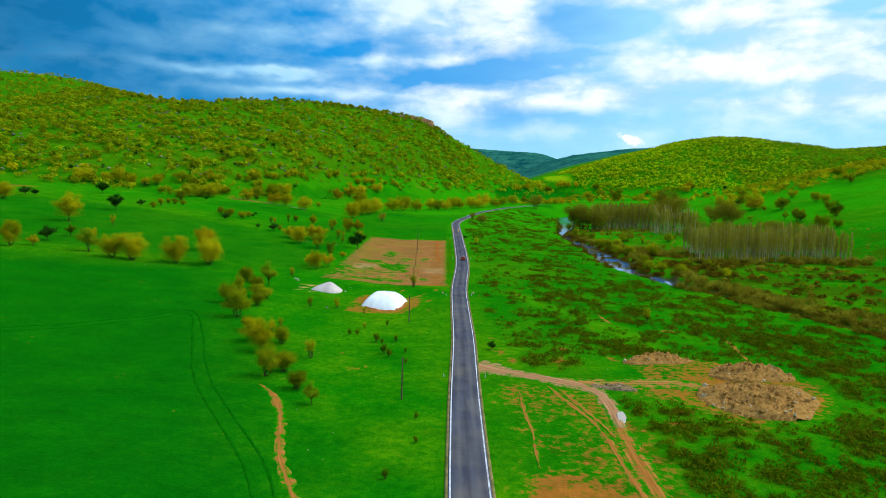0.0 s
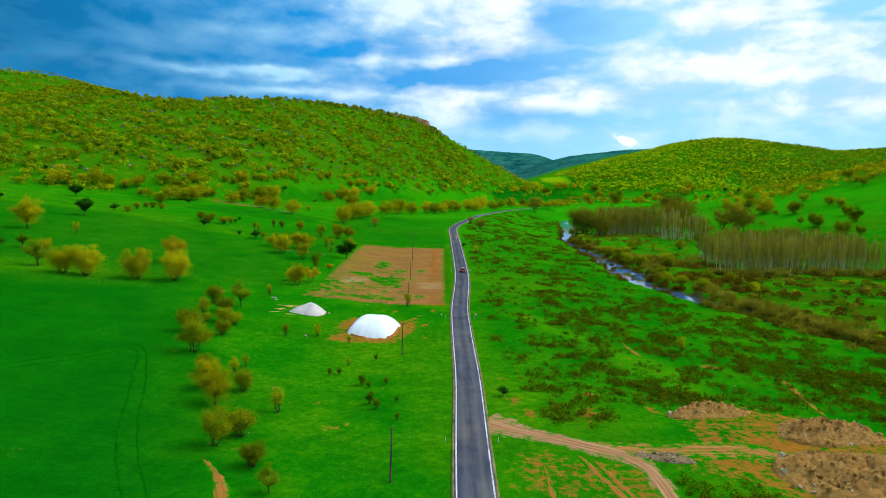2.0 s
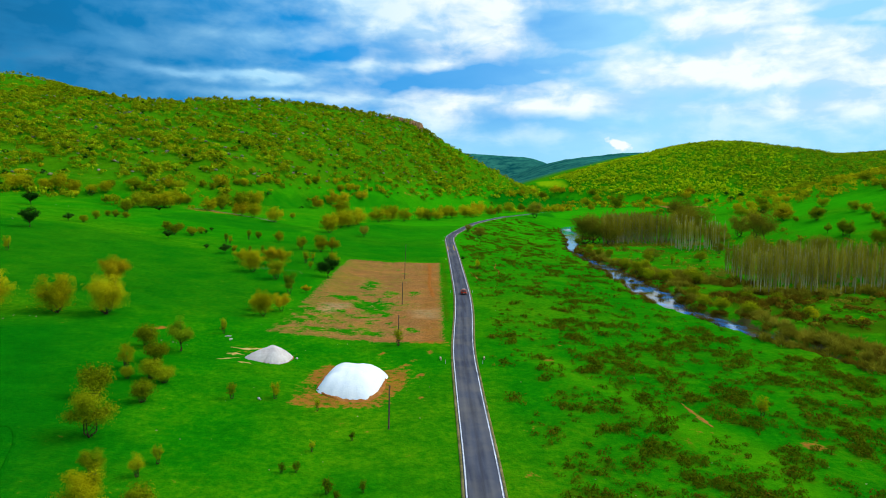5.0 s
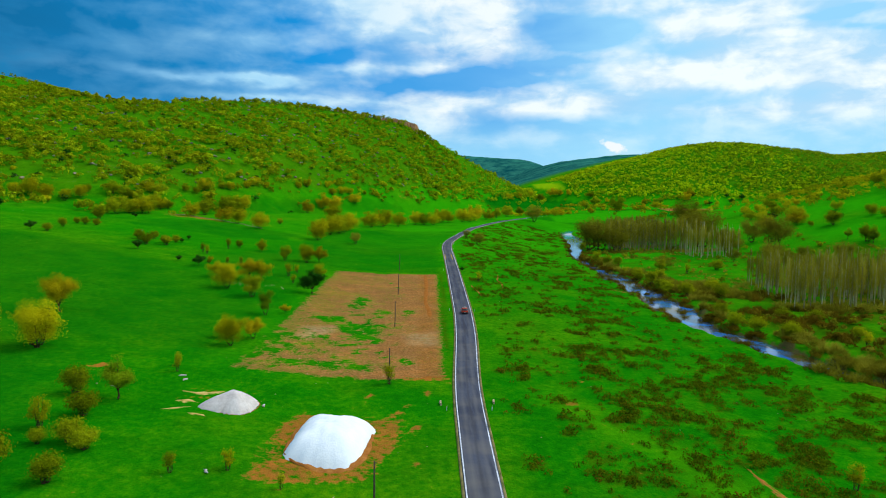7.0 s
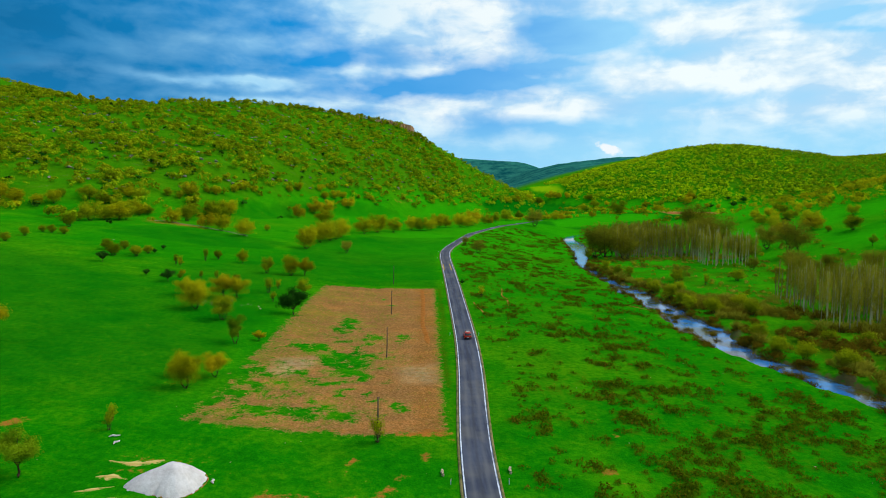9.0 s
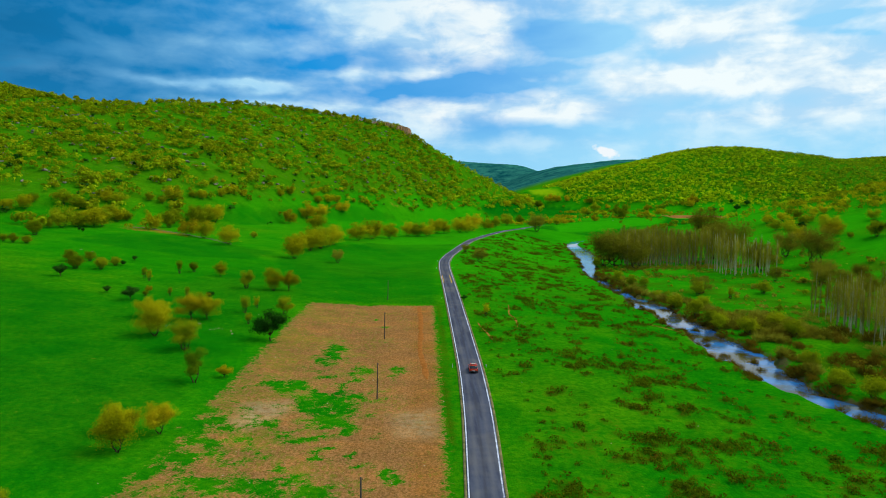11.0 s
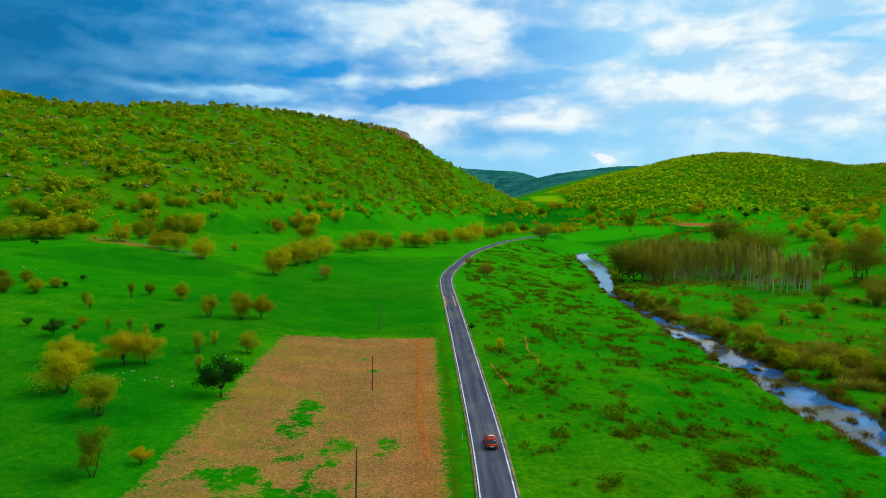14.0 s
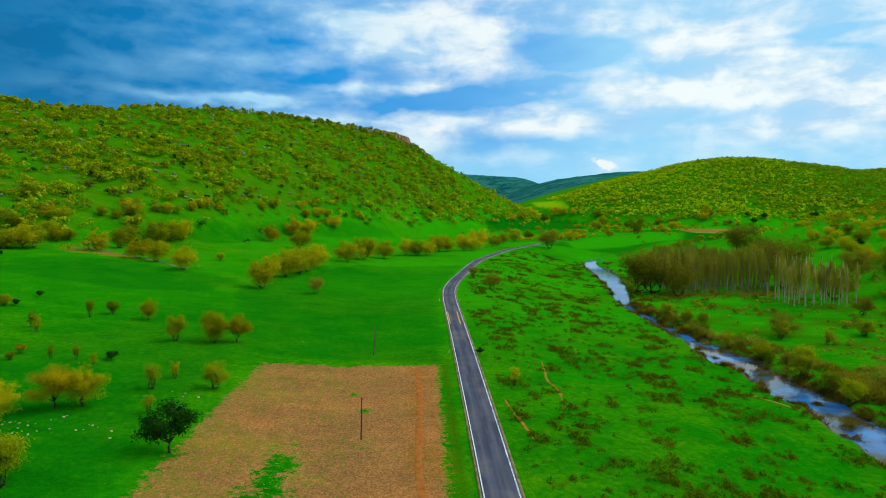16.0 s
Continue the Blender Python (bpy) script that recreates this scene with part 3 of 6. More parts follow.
gx = lines_of((-3600, -700, 320, 40), (-700, -140, 40, 4), (-140, -70, 3.5, 2), (-70, 120, 1.6, 1.6), (120, 260, 2, 6), (260, 1200, 6, 45), (1200, 4200, 45, 300))
gy = lines_of((-600, 20, 90, 6), (20, 50, 4, 1.7), (50, 340, 1.7, 1.7), (340, 560, 1.8, 4), (560, 1150, 4, 14), (1150, 1800, 14, 30), (1800, 4950, 30, 110))
X, Y = np.meshgrid(gx, gy)
Z = land_z(X, Y)
hill = hilly(X, Y)
SWATH = [(20, 186), (25, 172), (32, 164), (33, 150), (42, 139), (41, 123), (47, 124), (48, 140), (42, 150), (37, 166), (29, 174), (24, 187)]
PLOT = [(-32.5, 315.5), (5.4, 319.5), (3.4, 195), (-36.5, 194.5)]
soil = inside(X, Y, PLOT, 3.5)
soil = soil - (0.55 * (1 - ease(X, -37, -25)) + 0.25 * (1 - ease(X, -37, -20)) * rough_noise(X, Y, 5, 0.9)) * (soil > 0)
weedy = np.zeros(X.shape)
for corners in ([(-21, 270), (-18, 276), (-15.5, 271), (-15, 260), (-18, 253), (-21, 254)], [(-22, 236), (-19, 240), (-15, 240), (-13, 247), (-11, 248), (-12, 241), (-9, 237), (-10, 227), (-11, 224), (-13, 219), (-17, 223), (-20, 230)],
                [(-28, 240), (-27, 245), (-20, 245), (-19, 239), (-24, 236)], [(-6, 253), (-3, 257), (-2, 252), (-4, 248)], [(-24, 222), (-22, 226), (-20, 221), (-22, 219)], [(-14, 250), (-12, 258), (-9, 254), (-10, 248)], [(-30, 204), (-20, 206), (-8, 204), (-10, 200), (-28, 199)]):
    weedy = np.maximum(weedy, 0.92 * inside(X, Y, corners, 5))
weedy = np.maximum(weedy, 0.46 * inside(X, Y, [(-34, 224), (-25, 229), (-18, 221), (-19, 208), (-27, 203), (-35, 206)], 8))
for cx, cy, cr in ((-7, 276, 1.3), (-6.6, 236, 1.4), (-8, 291, 1.2), (-11, 300, 1.0), (-4, 206, 2.0)):
    weedy = np.maximum(weedy, 0.9 * np.exp(-((X - cx) / cr) ** 2 - ((Y - cy) / (1.5 * cr)) ** 2))
weedy = np.maximum(weedy, np.clip(1.6 * rough_noise(X, Y, 8, 0.6) + 0.9 * rough_noise(X, Y, 3.5, 1.7) + 0.15, 0, 1) * np.exp(-((X + 15 + 0.06 * (Y - 230)) / 9) ** 2 - ((Y - 228) / 34) ** 2))
soil = soil - 0.86 * np.clip(weedy + 0.5 * rough_noise(X, Y, 5, 0.4) * (weedy > 0.05), 0, 1)
bare = 0.88 * inside(X, Y, [(-22.5, 154), (-21.8, 167), (-19.5, 177.5), (-13, 177.5), (-6.5, 174.5), (-3, 182.5), (-1.8, 182), (-4.5, 175), (-2.8, 168.5), (-5, 162), (-6.8, 155)], 2.0)
bare = np.maximum(bare, 0.75 * inside(X, Y, [(-17, 195.2), (-17, 196.8), (3.5, 197.5), (5, 193), (2, 193.5)], 1.5))
for sx_, sy_, sr_ in ((53.9, 142.5, 1.6), (12.6, 132.8, 0.9), (15.3, 146.8, 0.9), (25.6, 124.4, 1.0), (13.1, 121.2, 1.3), (34, 117.7, 1.4), (23.7, 115.4, 1.5), (14.8, 115.1, 1.2), (-24.5, 121.8, 0.8),
                      (-16.8, 118, 0.9), (-13.2, 109.3, 1.1), (-56, 190, 1.6), (33.3, 84.1, 1.3), (-1, 160, 0.8), (28.6, 202, 0.9), (24, 183, 0.9), (29.2, 195, 0.7), (-1.5, 172, 0.8), (0.5, 187, 1.0), (-9, 186, 0.8)):
    bare = np.maximum(bare, 1.1 * np.exp(-((X - sx_) / sr_) ** 2 - ((Y - sy_) / (1.6 * sr_)) ** 2))
bare = np.maximum(bare, 0.36 * inside(X, Y, [(-40, 176), (-38.5, 183), (-27.5, 184.5), (-23, 181), (-24, 179), (-31, 181.5), (-34.5, 178), (-34, 173)], 2.0))
bare = np.maximum(bare, inside(X, Y, [(9.5, 60), (11.5, 68), (15, 68.5), (20, 66.5), (22.5, 60), (18, 50)], 2.0))
bare = np.maximum(bare, inside(X, Y, [(30, 96), (34, 104), (36, 116), (50, 121), (62, 114), (66, 102), (60, 90), (44, 84), (38, 93)], 5.0) * 0.8)
bare = np.maximum(bare, 0.56 * inside(X, Y, [(10.5, 102), (24, 99), (29, 97), (29, 60), (27, 40), (9, 40)], 5.0))
bare = np.maximum(bare, 0.7 * inside(X, Y, [(-262, 380), (-236, 392), (-236, 372), (-258, 364)], 6))
bare = np.maximum(bare, 0.62 * inside(X, Y, [(-155, 455), (-154, 481), (-143, 479), (-108, 453), (-112, 446), (-138, 453)], 5))
bare = np.maximum(bare, 0.6 * inside(X, Y, [(-26, 792), (-24, 799), (3, 848), (8, 842), (-7, 822), (-20, 790)], 6))
crop = inside(X, Y, [(-230, 150), (-123, 180), (-94, 186), (-68, 196), (-52, 160), (-31, 107), (-13, 62), (-5, 20), (-230, 20)], 22)
crop = np.maximum(crop, 0.62 * inside(X, Y, [(-60, 398), (-35, 322), (6.5, 322), (9.5, 424), (27, 527), (-28, 515), (-54, 440)], 3))
for corners in ([(-142, 512), (-127, 556), (-93, 646), (-74, 677), (-96, 616), (-107, 562), (-121, 548)], [(-77, 699), (-23, 774), (-17, 773), (-66, 675), (-93, 641)],
                [(87, 956), (296, 1364), (291, 1123), (154, 889)], [(-145, 395), (-143, 442), (-119, 444), (-89, 430), (-65, 426), (-68, 391), (-91, 384), (-114, 388)]):
    crop = np.maximum(crop, 0.6 * inside(X, Y, corners, 4))
crop = np.maximum(crop, 0.62 * inside(X, Y, [(110, 760), (140, 880), (330, 900), (300, 780)], 6))
crop = np.maximum(crop, 0.7 * inside(X, Y, [(-240, 205), (-62, 203), (-46, 214), (-46, 245), (-68, 262), (-80, 292), (-112, 312), (-150, 330), (-240, 330)], 12))
for corners in ([(95, 700), (180, 800), (260, 790), (170, 690)], [(180, 960), (240, 1060), (480, 1060), (430, 960)]):
    crop = np.maximum(crop, 0.9 * inside(X, Y, corners, 6))
crop = np.maximum(crop, 0.5 * inside(X, Y, [(-70, 205), (-38, 199), (-35, 318), (-60, 380), (-85, 290)], 14))
# patches of low scrub over the meadow between road and river
q = np.random.default_rng(41)
n = 5200
cy = 50 + 590 * q.uniform(0, 1, n) ** 1.1
cx = road_x(cy) + (river_x(cy) - road_x(cy)) * q.uniform(0.08, 0.86, n)
keep = ~((cx > 27) & (cx < 66) & (cy > 95) & (cy < 119)) & (((cx - 51) / 11) ** 2 + ((cy - 95) / 10) ** 2 > 1) & (q.uniform(0, 1, n) < 0.42 + 0.40 * rough_noise(cx, cy, 44, 0.3) + 0.3 * rough_noise(cx, cy, 17, 1.1) + 0.8 * (1 - ease(cy, 120, 210)) * ease(cx, 16, 36))
SCRUB_SPOTS = np.stack([cx, cy, 0.40 + 1.9 * q.uniform(0, 1, n) ** 2.4], 1)[keep]
# the thickest of it below the dug earth
n = 900
cx, cy = q.uniform(29, 108, n), q.uniform(42, 150, n)
keep = (cx < river_x(cy) - 9) & ~((cx < 67) & (cy > 92)) & (((cx - 51) / 11) ** 2 + ((cy - 95) / 10) ** 2 > 1) & (rough_noise(cx, cy, 26, 0.9) > -0.35)
SCRUB_SPOTS = np.concatenate([SCRUB_SPOTS, np.stack([cx, cy, 0.8 + 1.7 * q.uniform(0, 1, n) ** 1.5], 1)[keep]])
# and in the damp middle of the meadow
n = 620
cx, cy = q.uniform(28, 88, n), q.uniform(122, 222, n)
keep = (cx < river_x(cy) - 7) & (rough_noise(cx, cy, 30, 0.5) + 0.4 * rough_noise(cx, cy, 11, 1.6) > 0.0)
SCRUB_SPOTS = np.concatenate([SCRUB_SPOTS, np.stack([cx, cy, 0.7 + 1.5 * q.uniform(0, 1, n) ** 1.6], 1)[keep]])
scrub = (0.24 - 0.10 * ease(Y, 200, 300)) * ease(X - road_x(Y), 5, 14) * (1 - ease(Y, 620, 760)) * (1 + rough_noise(X, Y, 40, 0.4))
# beyond the river the scrub colour also darkens the ground for shade
scrub = np.maximum(scrub, (0.50 + 0.34 * (1 - ease(Y, 270, 310))) * ease(X - river_x(Y), 8, 16) * (1 - ease(X, 215, 250)) * (1 - ease(Y, 440, 500)) * np.clip(0.9 + 1.3 * rough_noise(X, Y, 34, 0.2), 0, 1.6))
for sx_, sy_, sr_ in SCRUB_SPOTS:
    i0, i1 = np.searchsorted(gx, (sx_ - 3 * sr_, sx_ + 3 * sr_))
    j0, j1 = np.searchsorted(gy, (sy_ - 3 * sr_, sy_ + 3 * sr_))
    w_ = scrub[j0:j1, i0:i1]
    np.maximum(w_, np.exp(-((X[j0:j1, i0:i1] - sx_) / sr_) ** 2 - ((Y[j0:j1, i0:i1] - sy_) / (1.15 * sr_)) ** 2), out=w_)
pale = 1.5 * inside(X, Y, [(-28, 221), (-28, 230), (-22, 233), (-21, 230), (-22, 225), (-25, 220)], 2.5) + 1.2 * inside(X, Y, [(-4, 229), (3, 231), (3, 219), (-3, 219)], 3)
dv = (X - river_x(Y)) / river_half(Y)
mud = np.clip(1.55 - np.abs(dv) / 1.1, 0, 1) * (1 - ease(Y, 600, 720))
# haze-tinted woods set in with distance
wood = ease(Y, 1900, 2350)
for ix, iy, ir in ISLETS:
    mud = np.maximum(mud, np.exp(-((X - ix) / (ir * 1.3)) ** 2 - ((Y - iy) / (ir * 2.2)) ** 2))
fresh = 0.7 * inside(X, Y, [(-53, 727), (18, 867), (125, 1011), (60, 880), (-16, 773)], 6)
fresh = np.maximum(fresh, 0.5 * inside(X, Y, [(132, 760), (196, 772), (185, 695), (91, 646), (104, 690)], 14))
fresh = np.maximum(fresh, inside(X, Y, [(300, 1880), (345, 1890), (345, 1565), (300, 1430)], 15))
for corners in ([(430, 1130), (470, 1215), (700, 1215), (640, 1110)], [(300, 1250), (330, 1300), (470, 1230), (440, 1170)], [(120, 830), (205, 948), (420, 948), (330, 830)], [(205, 1080), (240, 1190), (420, 1190), (450, 1080)]):
    fresh = np.maximum(fresh, inside(X, Y, corners, 6))
fresh = np.maximum(fresh, inside(X, Y, [(210, 880), (240, 1090), (435, 1205), (560, 1100), (420, 940)], 15))
soil = np.maximum(soil, inside(X, Y, [(390, 1098), (408, 997), (480, 1010), (460, 1090)], 10))
fresh = np.maximum(fresh, 0.35 * inside(X, Y, SWATH, 7))
scrub = np.maximum(scrub, 0.85 * inside(X, Y, [(6.0, 320), (8.6, 320), (6.4, 230), (4.4, 196), (3.8, 196)], 1.5))
scrub = scrub * (1 - 0.8 * fresh)
# brighter green over the valley floor, stronger further up
fresh = np.maximum(fresh, 0.9 * ease(Y, 250, 500) * (1 - ease(Y, 1300, 1500)) * (1 - hill) * (1 - 0.5 * ease(-X, -20, 60) * (1 - ease(Y, 560, 700))) * np.clip(0.8 + 0.8 * rough_noise(0.6 * X, Y, 90, 0.7), 0, 1))
fresh = fresh * (1 - 0.9 * crop * (Y > 300))
fresh = np.maximum(fresh, 0.25 * inside(X, Y, [(-41, 196), (-38, 260), (-36, 312), (-30, 316), (-31, 260), (-34, 196)], 5))
soil, mud = np.clip(soil, 0, 1), np.clip(mud, 0, 1)
# fields up the valley: fresh and deep green strips, one yellow field at its head, one ploughed
for corners in ([(394, 1278), (428, 1248), (417, 1208), (378, 1219)],
                [(137, 759), (253, 908), (342, 973), (299, 829), (187, 730), (131, 691)], [(449, 1216), (560, 1179), (324, 663), (302, 636), (507, 1149), (439, 1180)],
                [(400, 985), (288, 635), (273, 624), (278, 708)]):
    fresh = np.maximum(fresh, inside(X, Y, corners, 5))
    hill = hill * (1 - inside(X, Y, corners, 12))
for corners in ([(83, 952), (258, 1426), (319, 1317), (245, 1079), (158, 1015), (97, 947)], [(342, 973), (357, 898), (254, 708), (269, 803)]):
    fresh = fresh * (1 - inside(X, Y, corners, 5))
    crop = np.maximum(crop, inside(X, Y, corners, 5))
soil = np.maximum(soil, inside(X, Y, [(381, 1085), (428, 1051), (377, 947), (346, 957)], 6))
HEAD = [(262, 1390), (290, 1375), (315, 1420), (322, 1900), (285, 1900)]
ripe = inside(X, Y, [(311, 1834), (307, 1519), (311, 1435), (286, 1453), (268, 1538)], 8)
ripe = np.maximum(ripe, 0.12 * inside(X, Y, SWATH, 5))
bare = np.maximum(bare, 0.22 * inside(X, Y, SWATH, 6))
hill = hill * (1 - inside(X, Y, HEAD, 12))
for corners in ([(-142, 512), (-127, 556), (-93, 646), (-74, 677), (-96, 616), (-107, 562), (-121, 548)], [(-77, 699), (-23, 774), (-17, 773), (-66, 675), (-93, 641)], [(-53, 727), (18, 867), (125, 1011), (60, 880), (-16, 773)]):
    hill = hill * (1 - 0.9 * inside(X, Y, corners, 6))
upper = inside(X, Y, [(-94, 659), (-60, 757), (-31, 808), (23, 890), (60, 942), (56, 893), (22, 850), (-30, 772), (-57, 719), (-91, 640)], 5)
hill, fresh = hill * (1 - 0.8 * upper), np.maximum(fresh, 0.45 * upper)
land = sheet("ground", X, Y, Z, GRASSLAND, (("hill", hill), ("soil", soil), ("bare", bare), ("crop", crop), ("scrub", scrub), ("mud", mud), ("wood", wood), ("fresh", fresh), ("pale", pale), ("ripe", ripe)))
tagged(new("ground", land), "green spring valley floor and scrub-covered hills", "ground", kind="structure")


def along(ys, dx, lift, name, mat, offsets):
    """A strip that follows the road, with points at the given offsets from its middle."""
    cx, cz = road_x(ys), road_z(ys)
    tx, ty = np.gradient(cx, ys), np.ones_like(ys)
    n = np.hypot(tx, ty)
    off = np.array([o for o, _ in offsets]) + dx
    drop = np.array([d for _, d in offsets])
    # the east lane widens a little past the covered heaps
    reach = off[None] * (1 + np.where(off > 0, 0.15, 0.0)[None] * ease(ys, 185, 235)[:, None])
    xs = cx[:, None] + reach * (ty / n)[:, None]
    yy = ys[:, None] - reach * (tx / n)[:, None]
    zs = cz[:, None] + lift + drop[None] + 0 * xs
    return sheet(name, xs, yy, zs, mat, (("lane", np.broadcast_to(off / 2.4, xs.shape)),))


ROAD_HALF = 2.28
run = np.arange(-60, 900, 1.5)
flat_top = [(o, 0.03 * (1 - (o / ROAD_HALF) ** 2)) for o in np.linspace(-ROAD_HALF, ROAD_HALF, 9)]
road = new("road", along(run, 0, 0.20, "road", ASPHALT, [(-ROAD_HALF - 0.1, -0.35)] + flat_top + [(ROAD_HALF + 0.1, -0.35)]))
tagged(road, "narrow patched grey asphalt country road", "road", kind="structure")
for name, dx in (("shoulder_west", -ROAD_HALF - 0.16), ("shoulder_east", ROAD_HALF + 0.16)):
    verge = new(name, along(run, dx, 0.16, name, GRAVEL, [(-0.26, -0.35), (-0.17, 0.0), (0.17, 0.0), (0.26, -0.35)]))
    tagged(verge, "pale gravel strip along the asphalt", "road shoulder", kind="structure")
for name, dx in (("edge_line_west", -ROAD_HALF + 0.2), ("edge_line_east", ROAD_HALF - 0.2)):
    mark = new(name, along(run, dx, 0.213, name, LINE_PAINT if dx < 0 else BROKEN_PAINT, [(-0.085, 0), (0.085, 0)]))
    tagged(mark, "worn white painted line on the road edge", "road marking", kind="structure")

rv = np.arange(20, 712, 2.0)
wide = np.linspace(-1.45, 1.45, 9)
wx = river_x(rv)[:, None] + wide[None] * river_half(rv)[:, None]
tagged(new("river", sheet("river", wx, rv[:, None] + 0 * wx, river_z(rv)[:, None] + 0 * wx, WATER)), "shallow river with reflected sky blue in its colour and muddy shoals", "river", kind="structure")

# ---- plants ----
rng = np.random.default_rng(7)


def part(name, data, mat, parent, label=""):
    """One mesh (a mesh or a bmesh) as a part of a thing."""
    if isinstance(data, bmesh.types.BMesh):
        me = bpy.data.meshes.new(name)
        data.to_mesh(me)
        data.free()
        data = me
    if mat and not data.materials:
        data.materials.append(mat)
    ob = new(name, data)
    ob.parent = parent
    return tagged(ob, label)


def leaves(name, centres, sizes, seed, mat=None, upright=0.0, outward=None, slim=0.62, loose=0.42):
    """A mesh of many small bent leaf sprays at the given places."""
    r = np.random.default_rng(seed)
    n = len(centres)
    a, b = r.normal(size=(n, 3)), r.normal(size=(n, 3))
    a[:, 2] = a[:, 2] * (1 - upright) + upright * 1.5
    a /= np.linalg.norm(a, axis=1, keepdims=True)
    if outward is not None:
        # sprays face away from the middle of the crown, unevenly
        f = outward / np.maximum(np.linalg.norm(outward, axis=1, keepdims=True), 1e-6) + loose * r.normal(size=(n, 3)) + np.array([0, 0, 0.25])
        f /= np.linalg.norm(f, axis=1, keepdims=True)
        a -= (a * f).sum(1, keepdims=True) * f
        a /= np.linalg.norm(a, axis=1, keepdims=True)
        b = np.cross(f, a)
    b -= (a * b).sum(1, keepdims=True) * a
    b /= np.linalg.norm(b, axis=1, keepdims=True)
    s = np.asarray(sizes).reshape(-1, 1) * r.uniform(0.7, 1.3, (n, 1))
    me = bpy.data.meshes.new(name)
    co = np.stack([centres - a * s - b * s * slim, centres - a * s + b * s * slim, centres + a * s], 1).reshape(-1, 3)
    fill(me, co, np.arange(3 * n).reshape(-1, 3), smooth=False)
    if mat:
        me.materials.append(mat)
    return me


def limb(bm, pts, radii, sides=6):
    """A tapered, bent branch."""
    rings = []
    for k, (p, r) in enumerate(zip(pts, radii)):
        d = (Vector(pts[min(k + 1, len(pts) - 1)]) - Vector(pts[max(k - 1, 0)])).normalized()
        q = d.to_track_quat("Z", "Y")
        rings.append([bm.verts.new(Vector(p) + q @ Vector((r * math.cos(6.2832 * i / sides), r * math.sin(6.2832 * i / sides), 0))) for i in range(sides)])
    for lo, hi in zip(rings, rings[1:]):
        for i in range(sides):
            bm.faces.new((lo[i], lo[(i + 1) % sides], hi[(i + 1) % sides], hi[i])).smooth = True
    bm.faces.new(rings[-1])


def skeleton_of(seed, high, spread, fork, stems, forks=3):
    """Trunk and limbs of a tree: the bmesh and the places where foliage hangs."""
    r = random.Random(seed)
    bm, tips = bmesh.new(), []
    for s in range(stems):
        turn = 6.2832 * s / stems + r.uniform(-0.4, 0.4)
        lean = (0.0 if stems == 1 else 0.16 * spread) + r.uniform(0, 0.05) * spread
        base = Vector((math.cos(turn), math.sin(turn), 0)) * (0.0 if stems == 1 else 0.035 * high)
        knee = base + Vector((math.cos(turn) * lean, math.sin(turn) * lean, fork * high))
        thick = 0.022 * high / (1.0 if stems == 1 else 1.5)
        mid = base.lerp(knee, 0.5) + Vector((r.uniform(-1, 1), r.uniform(-1, 1), 0)) * 0.02 * high
        limb(bm, [base - Vector((0, 0, 0.3)), base + Vector((0, 0, 0.05 * high)), mid, knee], [thick * 1.7, thick * 1.15, thick, thick * 0.8])
        boughs = max(3, int(8 / stems))
        for k in range(boughs):
            a = turn + 6.2832 * k / boughs + r.uniform(-0.5, 0.5)
            out, rise = spread * r.uniform(0.45, 0.95), high * (r.uniform(0.62, 0.97))
            if k == 0:
                out, rise = spread * (0.15 if stems == 1 else 0.4), high * 0.98
            tip = base + Vector((math.cos(a) * out, math.sin(a) * out, rise - 0.28 * high * (out / spread) ** 2))
            bend = knee.lerp(tip, 0.5) + Vector((0, 0, 0.06 * high))
            limb(bm, [knee, bend, tip], [thick * 0.55, thick * 0.32, thick * 0.08], 4)
            tips += [knee.lerp(bend, 0.8), bend.lerp(tip, 0.5), tip]
            for _ in range(forks):
                sub = bend.lerp(tip, r.uniform(0.1, 0.8))
                end = sub + Vector((r.uniform(-1, 1), r.uniform(-1, 1), r.uniform(-0.2, 0.9))) * 0.24 * spread
                limb(bm, [sub, sub.lerp(end, 0.5) + Vector((0, 0, 0.03 * high)), end], [thick * 0.2, thick * 0.13, thick * 0.04], 3)
                tips.append(end)
    return bm, np.array([tuple(t) for t in tips])


def tree_kind(name, seed, high, spread, fork, stems, leaf, many, size, puff, bark, label, category="tree", floor=0.16, slim=0.62, upright=0.0, skirt=0.0):
    """One tree as a thing with a trunk and a crown of separate sprays; returns its empty."""
    ob = new(name)
    bm, tips = skeleton_of(seed, high, spread, fork, stems)
    r = np.random.default_rng(seed)
    which = r.integers(0, len(tips), many)
    spots = tips[which] + np.clip(r.normal(size=(many, 3)), -1.7, 1.7) * np.array([puff, puff, puff * 0.72]) * spread
    hang = r.uniform(0, 1, many) < skirt
    spots[:, 2] *= np.where(hang, r.uniform(0.30, 1.0, many), 1.0)
    spots[:, 2] = np.maximum(spots[:, 2], floor * high * r.uniform(0.8, 1.3, many))
    # the tallest sprays end at the full height
    f = high / np.percentile(spots[:, 2], 99.3)
    spots[:, 2] *= f
    bmesh.ops.scale(bm, vec=(1, 1, f), verts=bm.verts)
    part("trunk", bm, bark, ob)
    middle = np.array([0, 0, (0.45 + 0.35 * fork) * high])
    # each bough carries its own rounded puff of foliage
    face = 0.55 * (spots - middle) / spread + 1.6 * (spots - tips[which] * np.array([1, 1, f])) / spread
    part("crown", leaves("crown", spots, np.full(many, size), seed, leaf, upright, None if upright else face, slim), leaf, ob)
    return tagged(ob, label, category)


